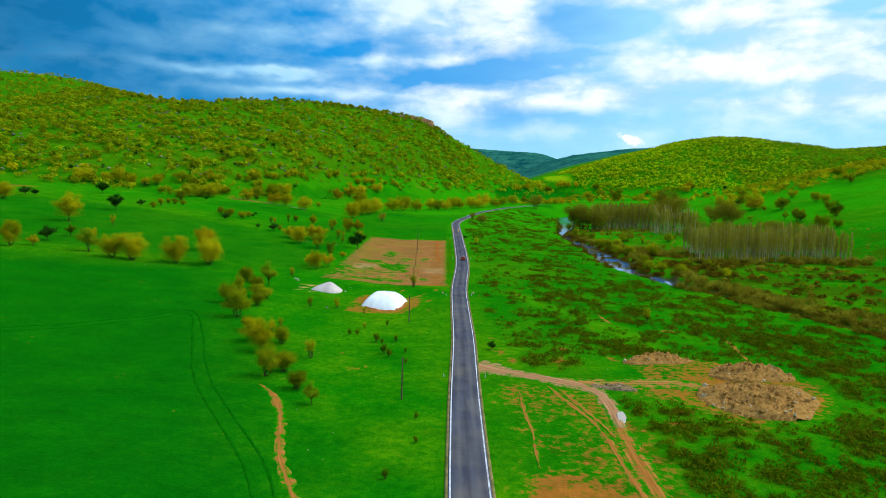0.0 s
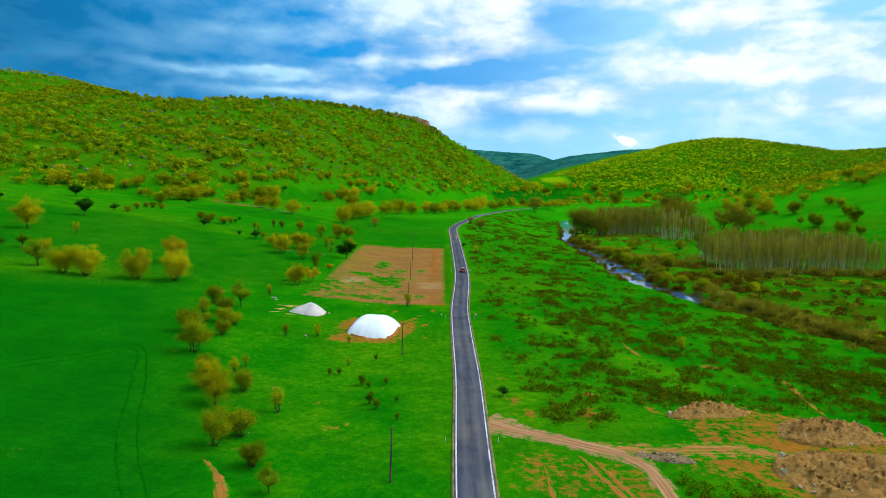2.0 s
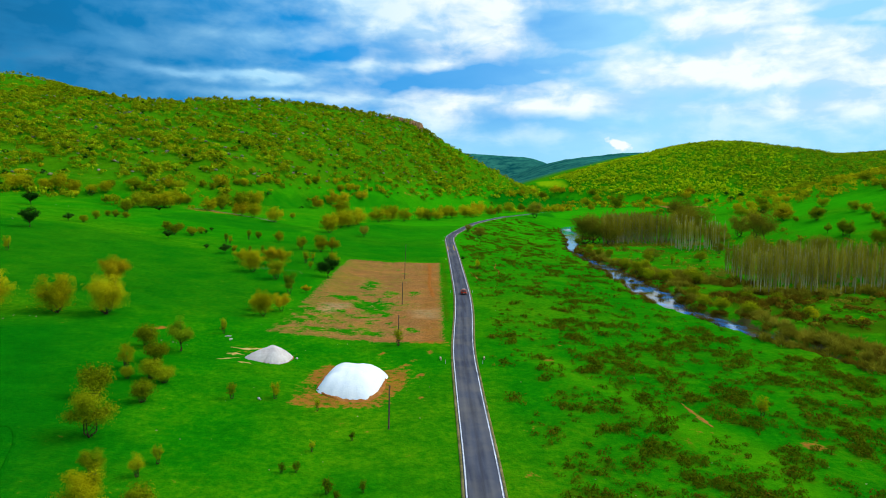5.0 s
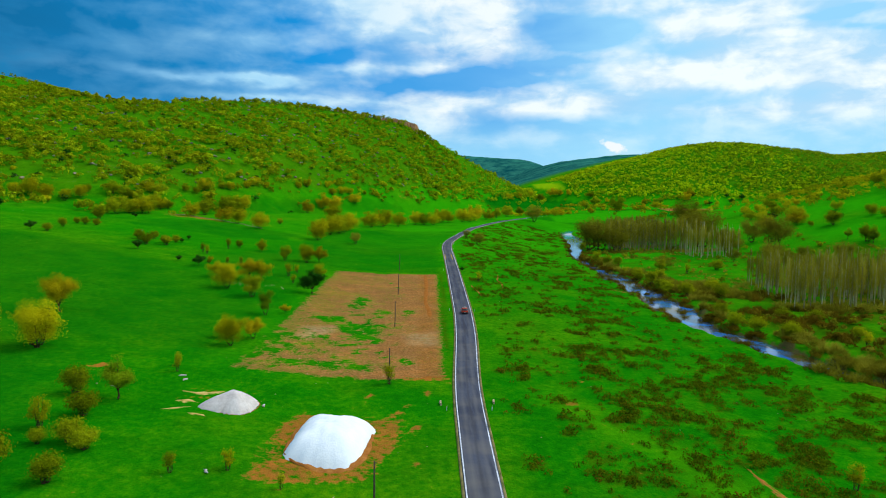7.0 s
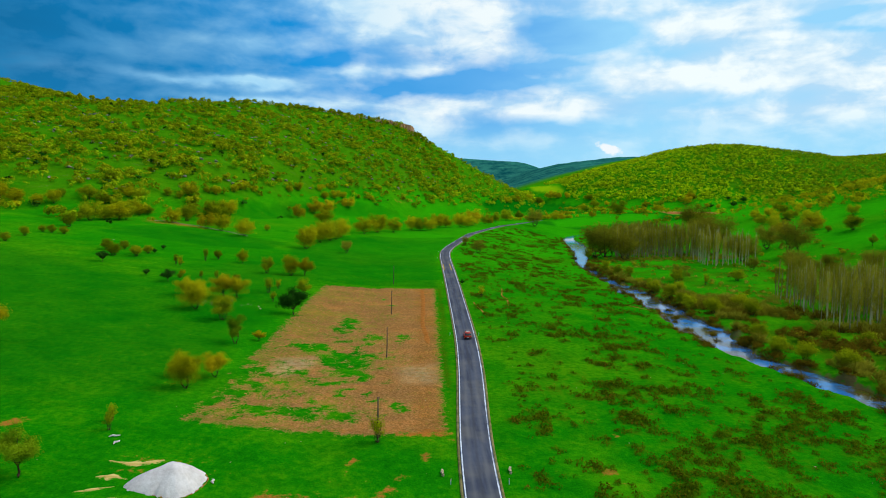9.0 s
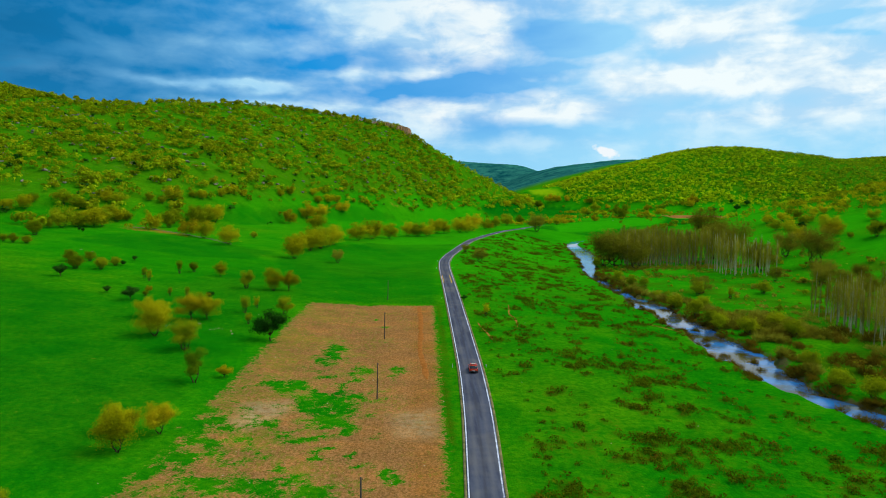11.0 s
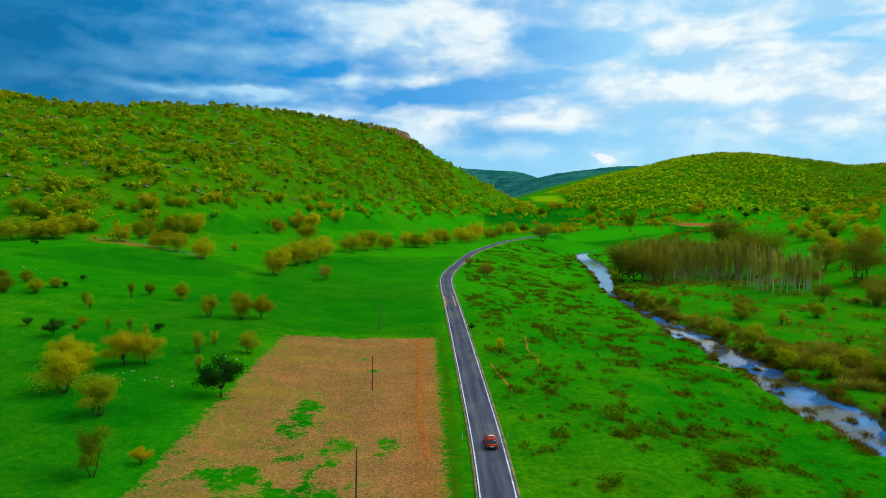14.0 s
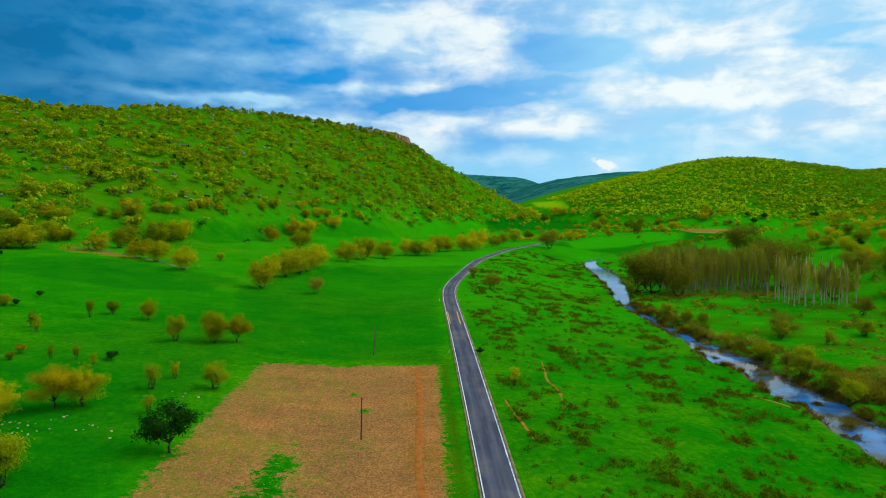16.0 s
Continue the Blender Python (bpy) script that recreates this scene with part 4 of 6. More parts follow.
def plant(protos, group, spots, seed, base=8.0, sink=0.05):
    """Copies of the given kinds at (x, y, height) spots, standing on the land."""
    r = random.Random(seed)
    for k, (x, y, h) in enumerate(spots):
        ob, own = protos[k % len(protos)]
        s = h / own / ob.scale.z
        wide = s * r.uniform(0.98, 1.22)
        m = Matrix.LocRotScale((x, y, float(land_z(x, y)) - sink), Euler((0, 0, r.uniform(0, 6.28))), (wide, wide, s))
        new_one = copy_thing(ob, m)
        tagged(new_one, group=group)


def bush_tone(me, n, per, r):
    """A shade of its own for every bush of a mass."""
    if len(me.vertices) == 3 * n * per:
        me.attributes.new("tone", "FLOAT", "POINT").data.foreach_set("value", np.repeat(r.uniform(0, 1, n), 3 * per).astype(np.float32))


def clump_mass(name, xs, ys, highs, mat, per, seed, label, category, leaf=0.30, wide=0.62, low=0.0, stalk=True, slim=0.62):
    """Many uncountable bushes or far trees as one object: sprays over the lobes of rounded crowns, each on a short stem."""
    r = np.random.default_rng(seed)
    n = len(xs)
    zs = land_z(xs, ys)
    h = highs[:, None]
    if low:
        # four or five lobes to a crown, each with its own lit top and shaded foot
        lobes = 5
        turn = r.uniform(0, 6.283, (n, 1)) + np.arange(lobes)[None] * 6.283 / (lobes - 1) + 0.5 * r.normal(size=(n, lobes))
        reach = 0.34 * r.uniform(0.6, 1.25, (n, lobes))
        reach[:, 0] *= 0.25
        mid = np.stack([np.cos(turn) * reach, np.sin(turn) * reach, 0.48 + 0.16 * r.uniform(-1, 1, (n, lobes))], -1)
        mid[:, 0, 2] += 0.14
        big = 0.27 * r.uniform(0.75, 1.25, (n, lobes))
        pick = r.integers(0, lobes, (n, per))
        rows = np.arange(n)[:, None]
        d = r.normal(size=(n, per, 3))
        d[:, :, 2] = np.where(r.uniform(0, 1, (n, per)) < 0.6, np.abs(d[:, :, 2]), d[:, :, 2])
        d /= np.linalg.norm(d, axis=2, keepdims=True)
        at = mid[rows, pick] * np.array([wide / 0.6, wide / 0.6, 1]) + d * big[rows, pick][:, :, None] * np.array([wide / 0.6, wide / 0.6, 1]) * r.uniform(0.8, 1.08, (n, per, 1))
        spots = (at * h[:, :, None] + np.stack([xs, ys, zs], -1)[:, None]).reshape(-1, 3)
        out = (d + 0.5 * (mid[rows, pick] - np.array([0, 0, 0.45]))).reshape(-1, 3)
        me = leaves(name, spots, np.repeat(highs * leaf, per), seed, mat, outward=out, slim=slim, loose=0.2)
        bush_tone(me, n, per, r)
        return tagged(new(name, me), label, category, kind="stuff")
    d = r.normal(size=(n, per, 3))
    d /= np.linalg.norm(d, axis=2, keepdims=True)
    d *= r.uniform(0.45, 1.0, (n, per, 1)) ** 0.5
    d[:, :, 2] = np.abs(d[:, :, 2])
    lop = 1 + 0.18 * r.normal(size=(n, 1, 2)) * np.sign(d[:, :, :2])
    px_ = xs[:, None] + d[:, :, 0] * lop[:, :, 0] * wide * h
    py_ = ys[:, None] + d[:, :, 1] * lop[:, :, 1] * wide * h
    pz_ = zs[:, None] + h * ((0.25 if stalk else 0.05) + 0.72 * d[:, :, 2])
    spots = np.stack([px_, py_, pz_], -1).reshape(-1, 3)
    me = leaves(name, spots, np.repeat(highs * leaf, per), seed, mat, outward=(d * np.array([1, 1, 0.8])).reshape(-1, 3) if slim > 0.4 else None, upright=0.0 if slim > 0.4 else 0.7, slim=slim)
    bush_tone(me, n, per, r)
    return tagged(new(name, me), label, category, kind="stuff")


def scatter(n, x0, x1, y0, y1, seed):
    r = np.random.default_rng(seed)
    return r.uniform(x0, x1, n), r.uniform(y0, y1, n), r


# scrub forest on the hills: thinner on the lower slope, thicker towards the crests
def hill_scrub(name, n, box, seed, mat, high, per, low_z, label, thin=0.38, ramp=50):
    x, y, r = scatter(n, *box, seed)
    rise = ground_z(x, y) - road_z(y)
    gaps = 0.8 * rough_noise(x, y, 75, 0.8) + 0.5 * rough_noise(x, y, 26, 1.9) + 0.5 * rough_noise(0.3 * x, y, 34, 0.1)
    want = np.clip((rise - low_z) / ramp, 0.10 * (rise > low_z), 1) * np.clip(0.72 + 2.0 * thin * gaps, 0.04, 1)
    ok = (r.uniform(0, 1, n) < want) & ~((x > 255) & (x < 318) & (y > 1370))
    x, y = x[ok], y[ok]
    clump_mass(name, x, y, high * (0.5 + 0.9 * r.uniform(0, 1, len(x)) ** 1.6) * (1.35 - 0.4 * np.clip((ground_z(x, y) - road_z(y)) / 90, 0, 1)), mat, per, seed, label, "scrub", 0.124 if per > 30 else 0.19, wide=0.68, low=0.8, slim=0.85)


hill_scrub("hillside_scrub", 11000, (-460, 60, 420, 1060), 21, LEAF_OLIVE, 4.3, 46, 10, "olive-green scrub oaks spread over the hillside")
hill_scrub("hillside_scrub", 9500, (-460, 60, 420, 1060), 22, LEAF_HILL, 4.2, 46, 14, "yellow-green budding scrub oaks over the hillside")
hill_scrub("hillside_scrub", 1700, (-460, 60, 420, 1060), 29, LEAF_DARK, 2.8, 24, 8, "dark evergreen bushes dotted over the hillside")
hill_scrub("hillside_scrub", 2600, (-900, -420, 480, 1150), 23, LEAF_OLIVE, 5.0, 18, 14, "olive-green scrub oaks on the far hillside")
hill_scrub("hillside_scrub", 3600, (-10, 300, 800, 1400), 24, LEAF_HILL, 4.6, 24, 3, "yellow-green scrub on the valley nose", 0.35, 14)
# leaf colours on the round hill paint its bright left and cloud-shaded right
hill_scrub("hillside_scrub", 9500, (230, 760, 1150, 1680), 25, LEAF_SUNNY, 4.9, 13, 11, "golden-green scrub forest toned for sunlight on the round hill", 0.22, 8)
hill_scrub("hillside_scrub", 9500, (230, 1250, 1150, 1680), 26, LEAF_HILL, 4.9, 13, 11, "olive scrub forest on the round hill", 0.22, 8)
hill_scrub("hillside_scrub", 10500, (600, 1250, 1150, 1680), 30, LEAF_GREEN, 5.0, 12, 14, "oak scrub toned deep green for cloud shade on the round hill shoulder", 0.22, 8)
hill_scrub("hillside_scrub", 1500, (215, 560, 560, 690), 27, LEAF_OLIVE, 4.0, 44, 9, "olive scrub along the crest of the spur", 0.4, 40)
hill_scrub("hillside_scrub", 1200, (215, 560, 560, 690), 28, LEAF_GOLD, 4.0, 44, 9, "gold-green scrub along the crest of the spur", 0.4, 40)

# single trees that stand out along the crests
x, _, q = scatter(230, -420, 20, 0, 1, 61)
y = soft_table(x, (-577, -340, -250, -155, -18, 60), (1000, 740, 770, 940, 1017, 1100), 18.0) + q.uniform(-14, 4, 230)
clump_mass("crest_trees", x, y, 3.2 + 3.4 * q.uniform(0, 1, 230) ** 2, LEAF_LIME, 60, 62, "small budding trees along the crest of the hill", "trees", 0.17, 0.5)
x, _, q = scatter(160, 330, 1150, 0, 1, 63)
clump_mass("crest_trees", x, 1540 + q.uniform(-8, 8, 160), 4.0 + 3.4 * q.uniform(0, 1, 160) ** 2, LEAF_OLIVE, 30, 64, "small trees along the crest of the round hill", "trees", 0.2, 0.5)


def joined(name, protos, spots, seed, label, category):
    """Far repeats of a tree kind as one object that keeps the parts' materials."""
    r = np.random.default_rng(seed)
    co, tri, mats, slot, base = [], [], [], [], 0
    for ob in protos:
        for q in ob.children:
            q.data.calc_loop_triangles()
    for k, (x, y, s) in enumerate(spots):
        a = r.uniform(0, 6.28)
        for q in protos[k % len(protos)].children:
            n, m = len(q.data.vertices), len(q.data.loop_triangles)
            v, f = np.empty(n * 3, np.float32), np.empty(m * 3, np.int32)
            q.data.vertices.foreach_get("co", v)
            q.data.loop_triangles.foreach_get("vertices", f)
            v = v.reshape(-1, 3) * s
            v = np.stack([v[:, 0] * math.cos(a) - v[:, 1] * math.sin(a) + x, v[:, 0] * math.sin(a) + v[:, 1] * math.cos(a) + y, v[:, 2] + float(land_z(x, y)) - 0.05], 1)
            mat = q.data.materials[0]
            if mat not in mats:
                mats.append(mat)
            co.append(v), tri.append(f.reshape(-1, 3) + base), slot.append(np.full(m, mats.index(mat), np.int32))
            base += n
    me = bpy.data.meshes.new(name)
    fill(me, np.concatenate(co), np.concatenate(tri), smooth=False)
    for m in mats:
        me.materials.append(m)
    me.polygons.foreach_set("material_index", np.concatenate(slot))
    return tagged(new(name, me), label, category, kind="stuff")

# ---- single trees and bushes ----
SLOPE_GOLD = [(-147.8, 257.1, 11.4), (-127.8, 191.2, 7.7), (-116.7, 216, 4.6), (-31.3, 113, 5.8), (-34.5, 119.5, 4.6), (-39.4, 209.2, 6.3), (-42.2, 215.2, 4.3), (-56.6, 264.8, 7.4), (-51.3, 283.1, 6.2), (-66.5, 344.8, 5.3), (-44.9, 328, 7.2), (-64.6, 280.1, 5), (-60.1, 276.3, 5.3)]
SLOPE_COPPER = [(-124.5, 196.7, 3.2), (-80.6, 222.2, 8.3), (-36.5, 215.6, 4.6), (-54.6, 281.3, 6.6), (-40.7, 330.3, 6.3), (-35.5, 243, 2.3), (-75.1, 307.1, 2)]
SLOPE_DARK = [(-127.3, 208.8, 4.8), (-155.5, 310.2, 7.7), (-201.9, 387.8, 6.9), (-213.5, 333.2, 4.7), (-208.2, 332.6, 3.5), (-252.2, 443.9, 4.7), (-157.1, 340.5, 3.6), (-33, 269.5, 7), (-75.4, 296, 3.8), (-105.1, 317.8, 3.6), (-58.6, 308.2, 2), (-99.4, 345.7, 1.8), (-101.6, 359.9, 1.9), (-84.4, 302.3, 2.1)]
SLOPE_OLIVE = [(-46.3, 175.8, 6.6), (-39.3, 238.2, 6.2), (-126, 219.9, 4.7), (-108, 197.8, 7.4), (-17.4, 88.6, 3.3)]
SLOPE_SAPLING = [(-17, 152.8, 2.0), (-130.5, 257.7, 4.6), (-32.1, 131.1, 2.4), (-22.2, 112.8, 3.5), (-50.7, 163.4, 4.3), (-42.7, 189.7, 2.7), (-30.6, 154.9, 2.7), (-24.3, 156.7, 2.8), (-6.3, 191.7, 4), (-43.8, 192.9, 2.5), (-33, 127.6, 2.7), (-15.4, 139, 1.6), (-44.9, 293.3, 4.5), (-43.4, 299.8, 3.3), (-41.3, 283.1, 3), (-78.7, 340.5, 4.5), (-82, 324.1, 3.8), (-68.8, 305.8, 2.6), (-63.9, 305.5, 3), (-59.7, 303.3, 2.5), (-84.5, 326.9, 3.7)]
SLOPE_LIME = [(-26.5, 98.9, 4.9), (-243.1, 450.8, 9.5), (-43, 136.9, 6.4), (-37.7, 127.2, 3), (-47.4, 256.7, 6.4), (-52.9, 326, 5.8), (-35.3, 296.8, 4.9), (-76.1, 346.9, 3.6)]
SLOPE_BUSH = [(-154.1, 358, 3.8), (-159.9, 400.5, 6.4), (-49.4, 151.1, 4.9), (-52.4, 175.9, 4.1), (-45.1, 160.1, 3.2), (-24.7, 102.8, 3.6), (-20.8, 94.7, 2.9), (-48.6, 159.3, 2.1), (-47.6, 168.3, 3.6), (-42.2, 149.9, 3.3), (-42.4, 158.5, 2.8), (-25.9, 105.7, 2.4), (-29, 119.5, 3.4), (-108.5, 333.1, 4.3), (-101.6, 335.2, 3.7), (-74, 302, 1.5)]
HEDGE_GOLD = [(-53.4, 409.4, 9.9), (-56.1, 436.1, 9.1), (-51.9, 442.9, 10.9), (-45.4, 483.3, 11.3), (-46.3, 464.2, 10.1), (-34.9, 522.3, 10.9), (-27.5, 543.5, 12.2), (-17.1, 562.1, 10.6), (-4.6, 590.1, 10.6), (9.6, 590.9, 9.9), (17.4, 624.1, 11.5), (23.4, 624.4, 9.7), (35.8, 630.8, 11.6), (41.8, 631, 9.9), (-69.2, 572.9, 10.9), (-89.6, 434.4, 9.0), (-105.8, 449.3, 8.8), (-137.8, 467.6, 8.8), (-126.8, 535.3, 11.1), (-160.2, 450.7, 9.9), (-159.8, 474.8, 6.8), (-163.8, 446.4, 7.6)]
FAR_GOLD = [(-173.8, 493.6, 6.6), (133.9, 1038.2, 10.2), (192.6, 1196.2, 11.1), (251.5, 1043.8, 12.7), (378.5, 1093.9, 11.0), (388.6, 1097.4, 10.2), (143.6, 757.4, 8.5), (267.2, 594.9, 6.7), (277.1, 591.6, 6.7), (296.7, 585.4, 6.2), (257.6, 550.1, 6.7), (279.1, 544.9, 6.3)]
HEDGE_LIME = [(-48.2, 454.3, 11.3), (2.6, 590.7, 9.7), (-129.5, 526.4, 10.1)]
HEDGE_COPPER = [(48.1, 653.3, 14.2), (66.4, 679, 6.9), (-92.4, 600.7, 10.8), (-86, 640.1, 12.7), (-78.3, 659.3, 11.3), (-64.2, 697.5, 10.2), (-115.3, 454.3, 8.5), (-150.5, 527.7, 8.7), (156.8, 1089.4, 9.9), (278.1, 1416.9, 18.0), (291.0, 1404.3, 14.5), (331.0, 1015.9, 9.3), (474.4, 1194.3, 15.0), (307.1, 1387.5, 13.2), (357.9, 1283.9, 9.1), (202.6, 828.3, 7.8), (153.6, 768.9, 7.6), (497.4, 1168.7, 8.2), (514.5, 1163.9, 8.2), (622.2, 1154.7, 8.2), (304.1, 584.6, 5.8), (230.4, 492.9, 8.5), (249.9, 493.7, 9.1)]
HEDGE_OLIVE = [(61.9, 678.7, 10.0), (75.1, 708.7, 9.5), (90.1, 743.1, 11.3), (110, 782.8, 9.6), (-131.5, 514.9, 11.8), (215.3, 1210.7, 13.2), (334.7, 1284.7, 17.2), (256.5, 899.0, 19.9), (339.5, 1337.5, 12.7), (479.9, 1165.5, 8.2), (618.8, 1183.6, 8.4), (287.1, 588.7, 6.6), (251.2, 555.9, 7.9), (554.2, 1069.3, 11.6), (300.4, 619.8, 5.8)]
HEDGE_BARE = [(-34.1, 408.4, 6)]
HEDGE_BUSH = [(-135.6, 483, 8.9), (-140.6, 501.4, 8.9), (-87.1, 473.4, 3.6)]
RIVER_BARE = [(172, 386, 8.7), (169, 353, 8.7), (178, 335, 8.1), (200, 372, 9.9), (186, 381, 9.3), (162, 402, 6.8), (107.6, 678, 15.2), (28.3, 476.1, 4.7), (32.5, 441.7, 7), (111.2, 470.2, 20.4), (106.2, 475, 18.6), (118.6, 459.3, 15.2), (180.4, 482.5, 25), (183.5, 505.5, 21), (179, 443, 14.4), (176.5, 391.1, 10.7), (174.9, 376.1, 8.1), (215.4, 586.4, 22.9), (204, 438.3, 19.6), (207.4, 469.9, 14.2), (112.2, 368.4, 6.9)]
RIVER_LIME = [(97.6, 465.2, 7.7), (90.1, 402, 7.6), (91.9, 389.9, 6.5), (88, 321, 7.0), (109, 364, 7.0)]
RIVER_BUSH = [(97.4, 389.1, 5.7), (87.3, 340.4, 6.7), (87, 303.9, 6.8), (87.7, 311.9, 6), (92.2, 361.8, 3.6), (136, 365.8, 6.8), (96.9, 333.7, 6.3), (91.1, 294.2, 7), (100.9, 289.3, 6.9), (87.5, 337, 4.3), (104.7, 303.2, 6.6), (87.3, 260.9, 5.6), (84.7, 247.3, 5.5), (87.9, 241.7, 5.9), (92.5, 234.1, 5.7), (109.1, 233, 4.2), (103.2, 256.3, 4.4), (110.4, 252, 4.6)]
def off_water(spots):
    """The same spots, moved back from the water's edge."""
    return [(max(x, float(river_x(y) + 1.05 * river_half(y)) + 0.8) if x > 70 else x, y, h) for x, y, h in spots]


RIVER_SAPLING = [(117.7, 355.6, 4.8), (105.6, 225, 4), (53, 154.1, 3.5), (20.1, 305, 3.8)]
RIVER_DARK = [(11.6, 122.8, 1.8), (256.4, 465.6, 8.4), (15.8, 328.6, 1.8), (488.3, 1206.0, 11.4), (501.8, 1164.4, 8.2), (541.2, 1166.7, 11.0), (569.4, 1185.9, 11.2), (547.7, 1199.2, 8.5), (651.3, 1182.0, 11.2), (259.0, 539.0, 5.2)]
RIVER_OLIVE = [(272, 939.2, 11), (228.5, 392.3, 7.4), (229.8, 413.4, 6.1), (229.7, 399.4, 9.1), (248.6, 389.3, 9.5), (239.5, 988.9, 11), (428.7, 1200.8, 14.8), (307, 1078, 14.6)]
RIVER_COPPER = [(407.2, 1217.9, 13.2), (481.4, 1202.9, 18.6)]

FOOT_OAK = [(-204, 476, 5.2), (-169, 426, 6.5), (-167, 434, 10.2), (-165, 444, 7.9), (-173, 469, 4.6), (-159, 456, 9.7), (-166, 481, 6.0), (-157, 480, 6.0), (-181, 478, 6.8), (-190, 480, 8.3), (-168, 495, 7.0), (-178, 497, 5.6), (-193, 512, 8.2), (-158, 513, 5.7), (-152, 516, 5.0), (-149, 527, 9.6), (-143, 545, 5.3)]
FOOT_GOLD = [(-139, 550, 6.1), (-133, 571, 5.6), (-131, 581, 5.7), (-124, 596, 5.0), (-107, 640, 5.4), (-102, 655, 7.4), (-89, 688, 5.9), (-83, 679, 6.8), (-76, 695, 7.9), (-70, 709, 6.1), (-247, 446, 10.2), (-234, 454, 7.6), (-228, 460, 10.2), (-218, 458, 8.4), (-203, 467, 7.6), (-209, 462, 5.9)]
FOOT_BUSH = [(-157, 375, 3.0), (-153, 374, 3.6), (-149, 376, 3.3), (-151, 341, 3.3), (-116, 344, 4.1), (-112, 349, 3.5), (-104, 340, 3.1), (-101, 344, 3.1)]
SPUR_OAK = [(230, 398, 8.4), (253, 500, 11.3), (255, 464, 8.8), (261, 417, 6.5), (243, 525, 8.7), (248, 390, 6.1), (222, 361, 7.7), (284, 471, 7.4), (282, 456, 6.3), (294, 519, 7.0), (378, 595, 8.4), (352, 536, 6.5), (268, 551, 7.2), (276, 558, 6.3), (225, 351, 4.8), (234, 503, 9.2), (249, 477, 3.7), (260, 511, 4.8)]
SLOPE_WIDE = [(-91.5, 191.4, 8.2), (-79.1, 193.6, 8.3), (-70, 195.9, 8.4), (-206.8, 305.8, 8.1), (-97, 190.5, 7.0)]


# each kind is built once at its first spot and copied to the others


def stand(ob, own, spot, seed):
    x, y, h = spot
    ob.matrix_basis = Matrix.LocRotScale((x, y, float(land_z(x, y)) - 0.05), Euler((0, 0, seed * 1.3)), (h / own, h / own, h / own))
    return ob


def grow(kinds, group, spots, seed):
    """The first spots take the kinds themselves, the rest take copies."""
    for (ob, own), spot in zip(kinds, spots):
        tagged(stand(ob, own, spot, seed), group=group)
        seed += 1
    plant(kinds, group, spots[len(kinds):], seed)


def gold_tree(seed, stems):
    return tree_kind("oak_tree", seed, 8.0, 4.2, 0.18, stems, LEAF_GOLD, 8000, 0.13, 0.15, BARK, "young gold-green oak with an open rounded crown", floor=0.14, skirt=0.25), 8.0


def round_tree(seed, stems, mat, label):
    return tree_kind("field_oak", seed, 8.0, 5.2, 0.14, stems, mat, 3200, 0.23, 0.145, BARK, label, floor=0.12, skirt=0.3), 8.0


def broad_tree(seed, stems):
    return tree_kind("broad_oak", seed, 8.0, 4.6, 0.14, stems, LEAF_GOLD, 11000, 0.13, 0.125, BARK, "broad gold-green oak with several stems", floor=0.10, skirt=0.35), 8.0


def lime_tree(seed, stems):
    return tree_kind("willow_tree", seed, 7.0, 3.1, 0.10, stems, LEAF_LIME, 7000, 0.115, 0.19, BARK, "lime-green budding willow with many upright stems", floor=0.06), 7.0


def copper_tree(seed, stems):
    return tree_kind("copper_tree", seed, 8.0, 4.2, 0.18, stems, LEAF_RUST, 8000, 0.13, 0.17, BARK, "budding copper-brown tree with a round open crown"), 8.0


def dark_tree(seed):
    return tree_kind("evergreen_oak", seed, 6.0, 3.5, 0.20, 1, LEAF_DARK, 3800, 0.162, 0.15, BARK, "dense dark green evergreen oak on the grass"), 6.0


def olive_tree(seed, stems):
    return tree_kind("almond_tree", seed, 6.0, 2.3, 0.22, stems, LEAF_GREEN, 6500, 0.09, 0.18, BARK, "olive-green field tree with a leaning trunk"), 6.0


def bush(seed):
    return tree_kind("bush", seed, 4.0, 2.3, 0.06, 6, LEAF_FIELD if seed % 3 else LEAF_OLIVE, 2700, 0.128, 0.20, BARK, "low olive-green bush with many stems", "bush", 0.03), 4.0


def sapling(seed):
    return tree_kind("sapling", seed, 3.5, 1.0, 0.12, 4, LEAF_OLIVE if seed % 2 else LEAF_GOLD, 1300, 0.075, 0.22, BARK, "thin half-leafed sapling in the grass", "sapling", 0.05), 3.5


def bare_tree(seed):
    return tree_kind("bare_willow", seed, 15.0, 8.6, 0.12, 4, TWIG_DARK, 5200, 0.60, 0.16, BARK, "tall bare brown willow with fine twigs", floor=0.05, slim=0.12, upright=0.3), 15.0


grow([gold_tree(101, 1), gold_tree(102, 3), gold_tree(103, 2)], "trees on the slope", SLOPE_GOLD, 1)
grow([broad_tree(106, 5), broad_tree(107, 4)], "trees on the slope", SLOPE_WIDE, 31)
grow([round_tree(104, 3, LEAF_GOLD, "gold-green field oak with a round crown"), round_tree(105, 2, LEAF_GOLD, "gold-green field oak with a round crown")], "hedgerow trees", HEDGE_GOLD, 2)
grow([round_tree(109, 3, LEAF_OLIVE, "olive-green oak at the foot of the hill"), round_tree(110, 2, LEAF_OLIVE, "olive-green oak at the foot of the hill")], "oaks at the foot of the hill", FOOT_OAK, 33)
grow([round_tree(116, 3, LEAF_GOLD, "gold-green oak at the foot of the hill")], "oaks at the foot of the hill", FOOT_GOLD, 34)
grow([bush(158)], "bushes on the slope", FOOT_BUSH, 35)
grow([round_tree(117, 3, LEAF_OLIVE, "olive-green oak on the grassy spur")], "oaks on the spur", SPUR_OAK, 36)
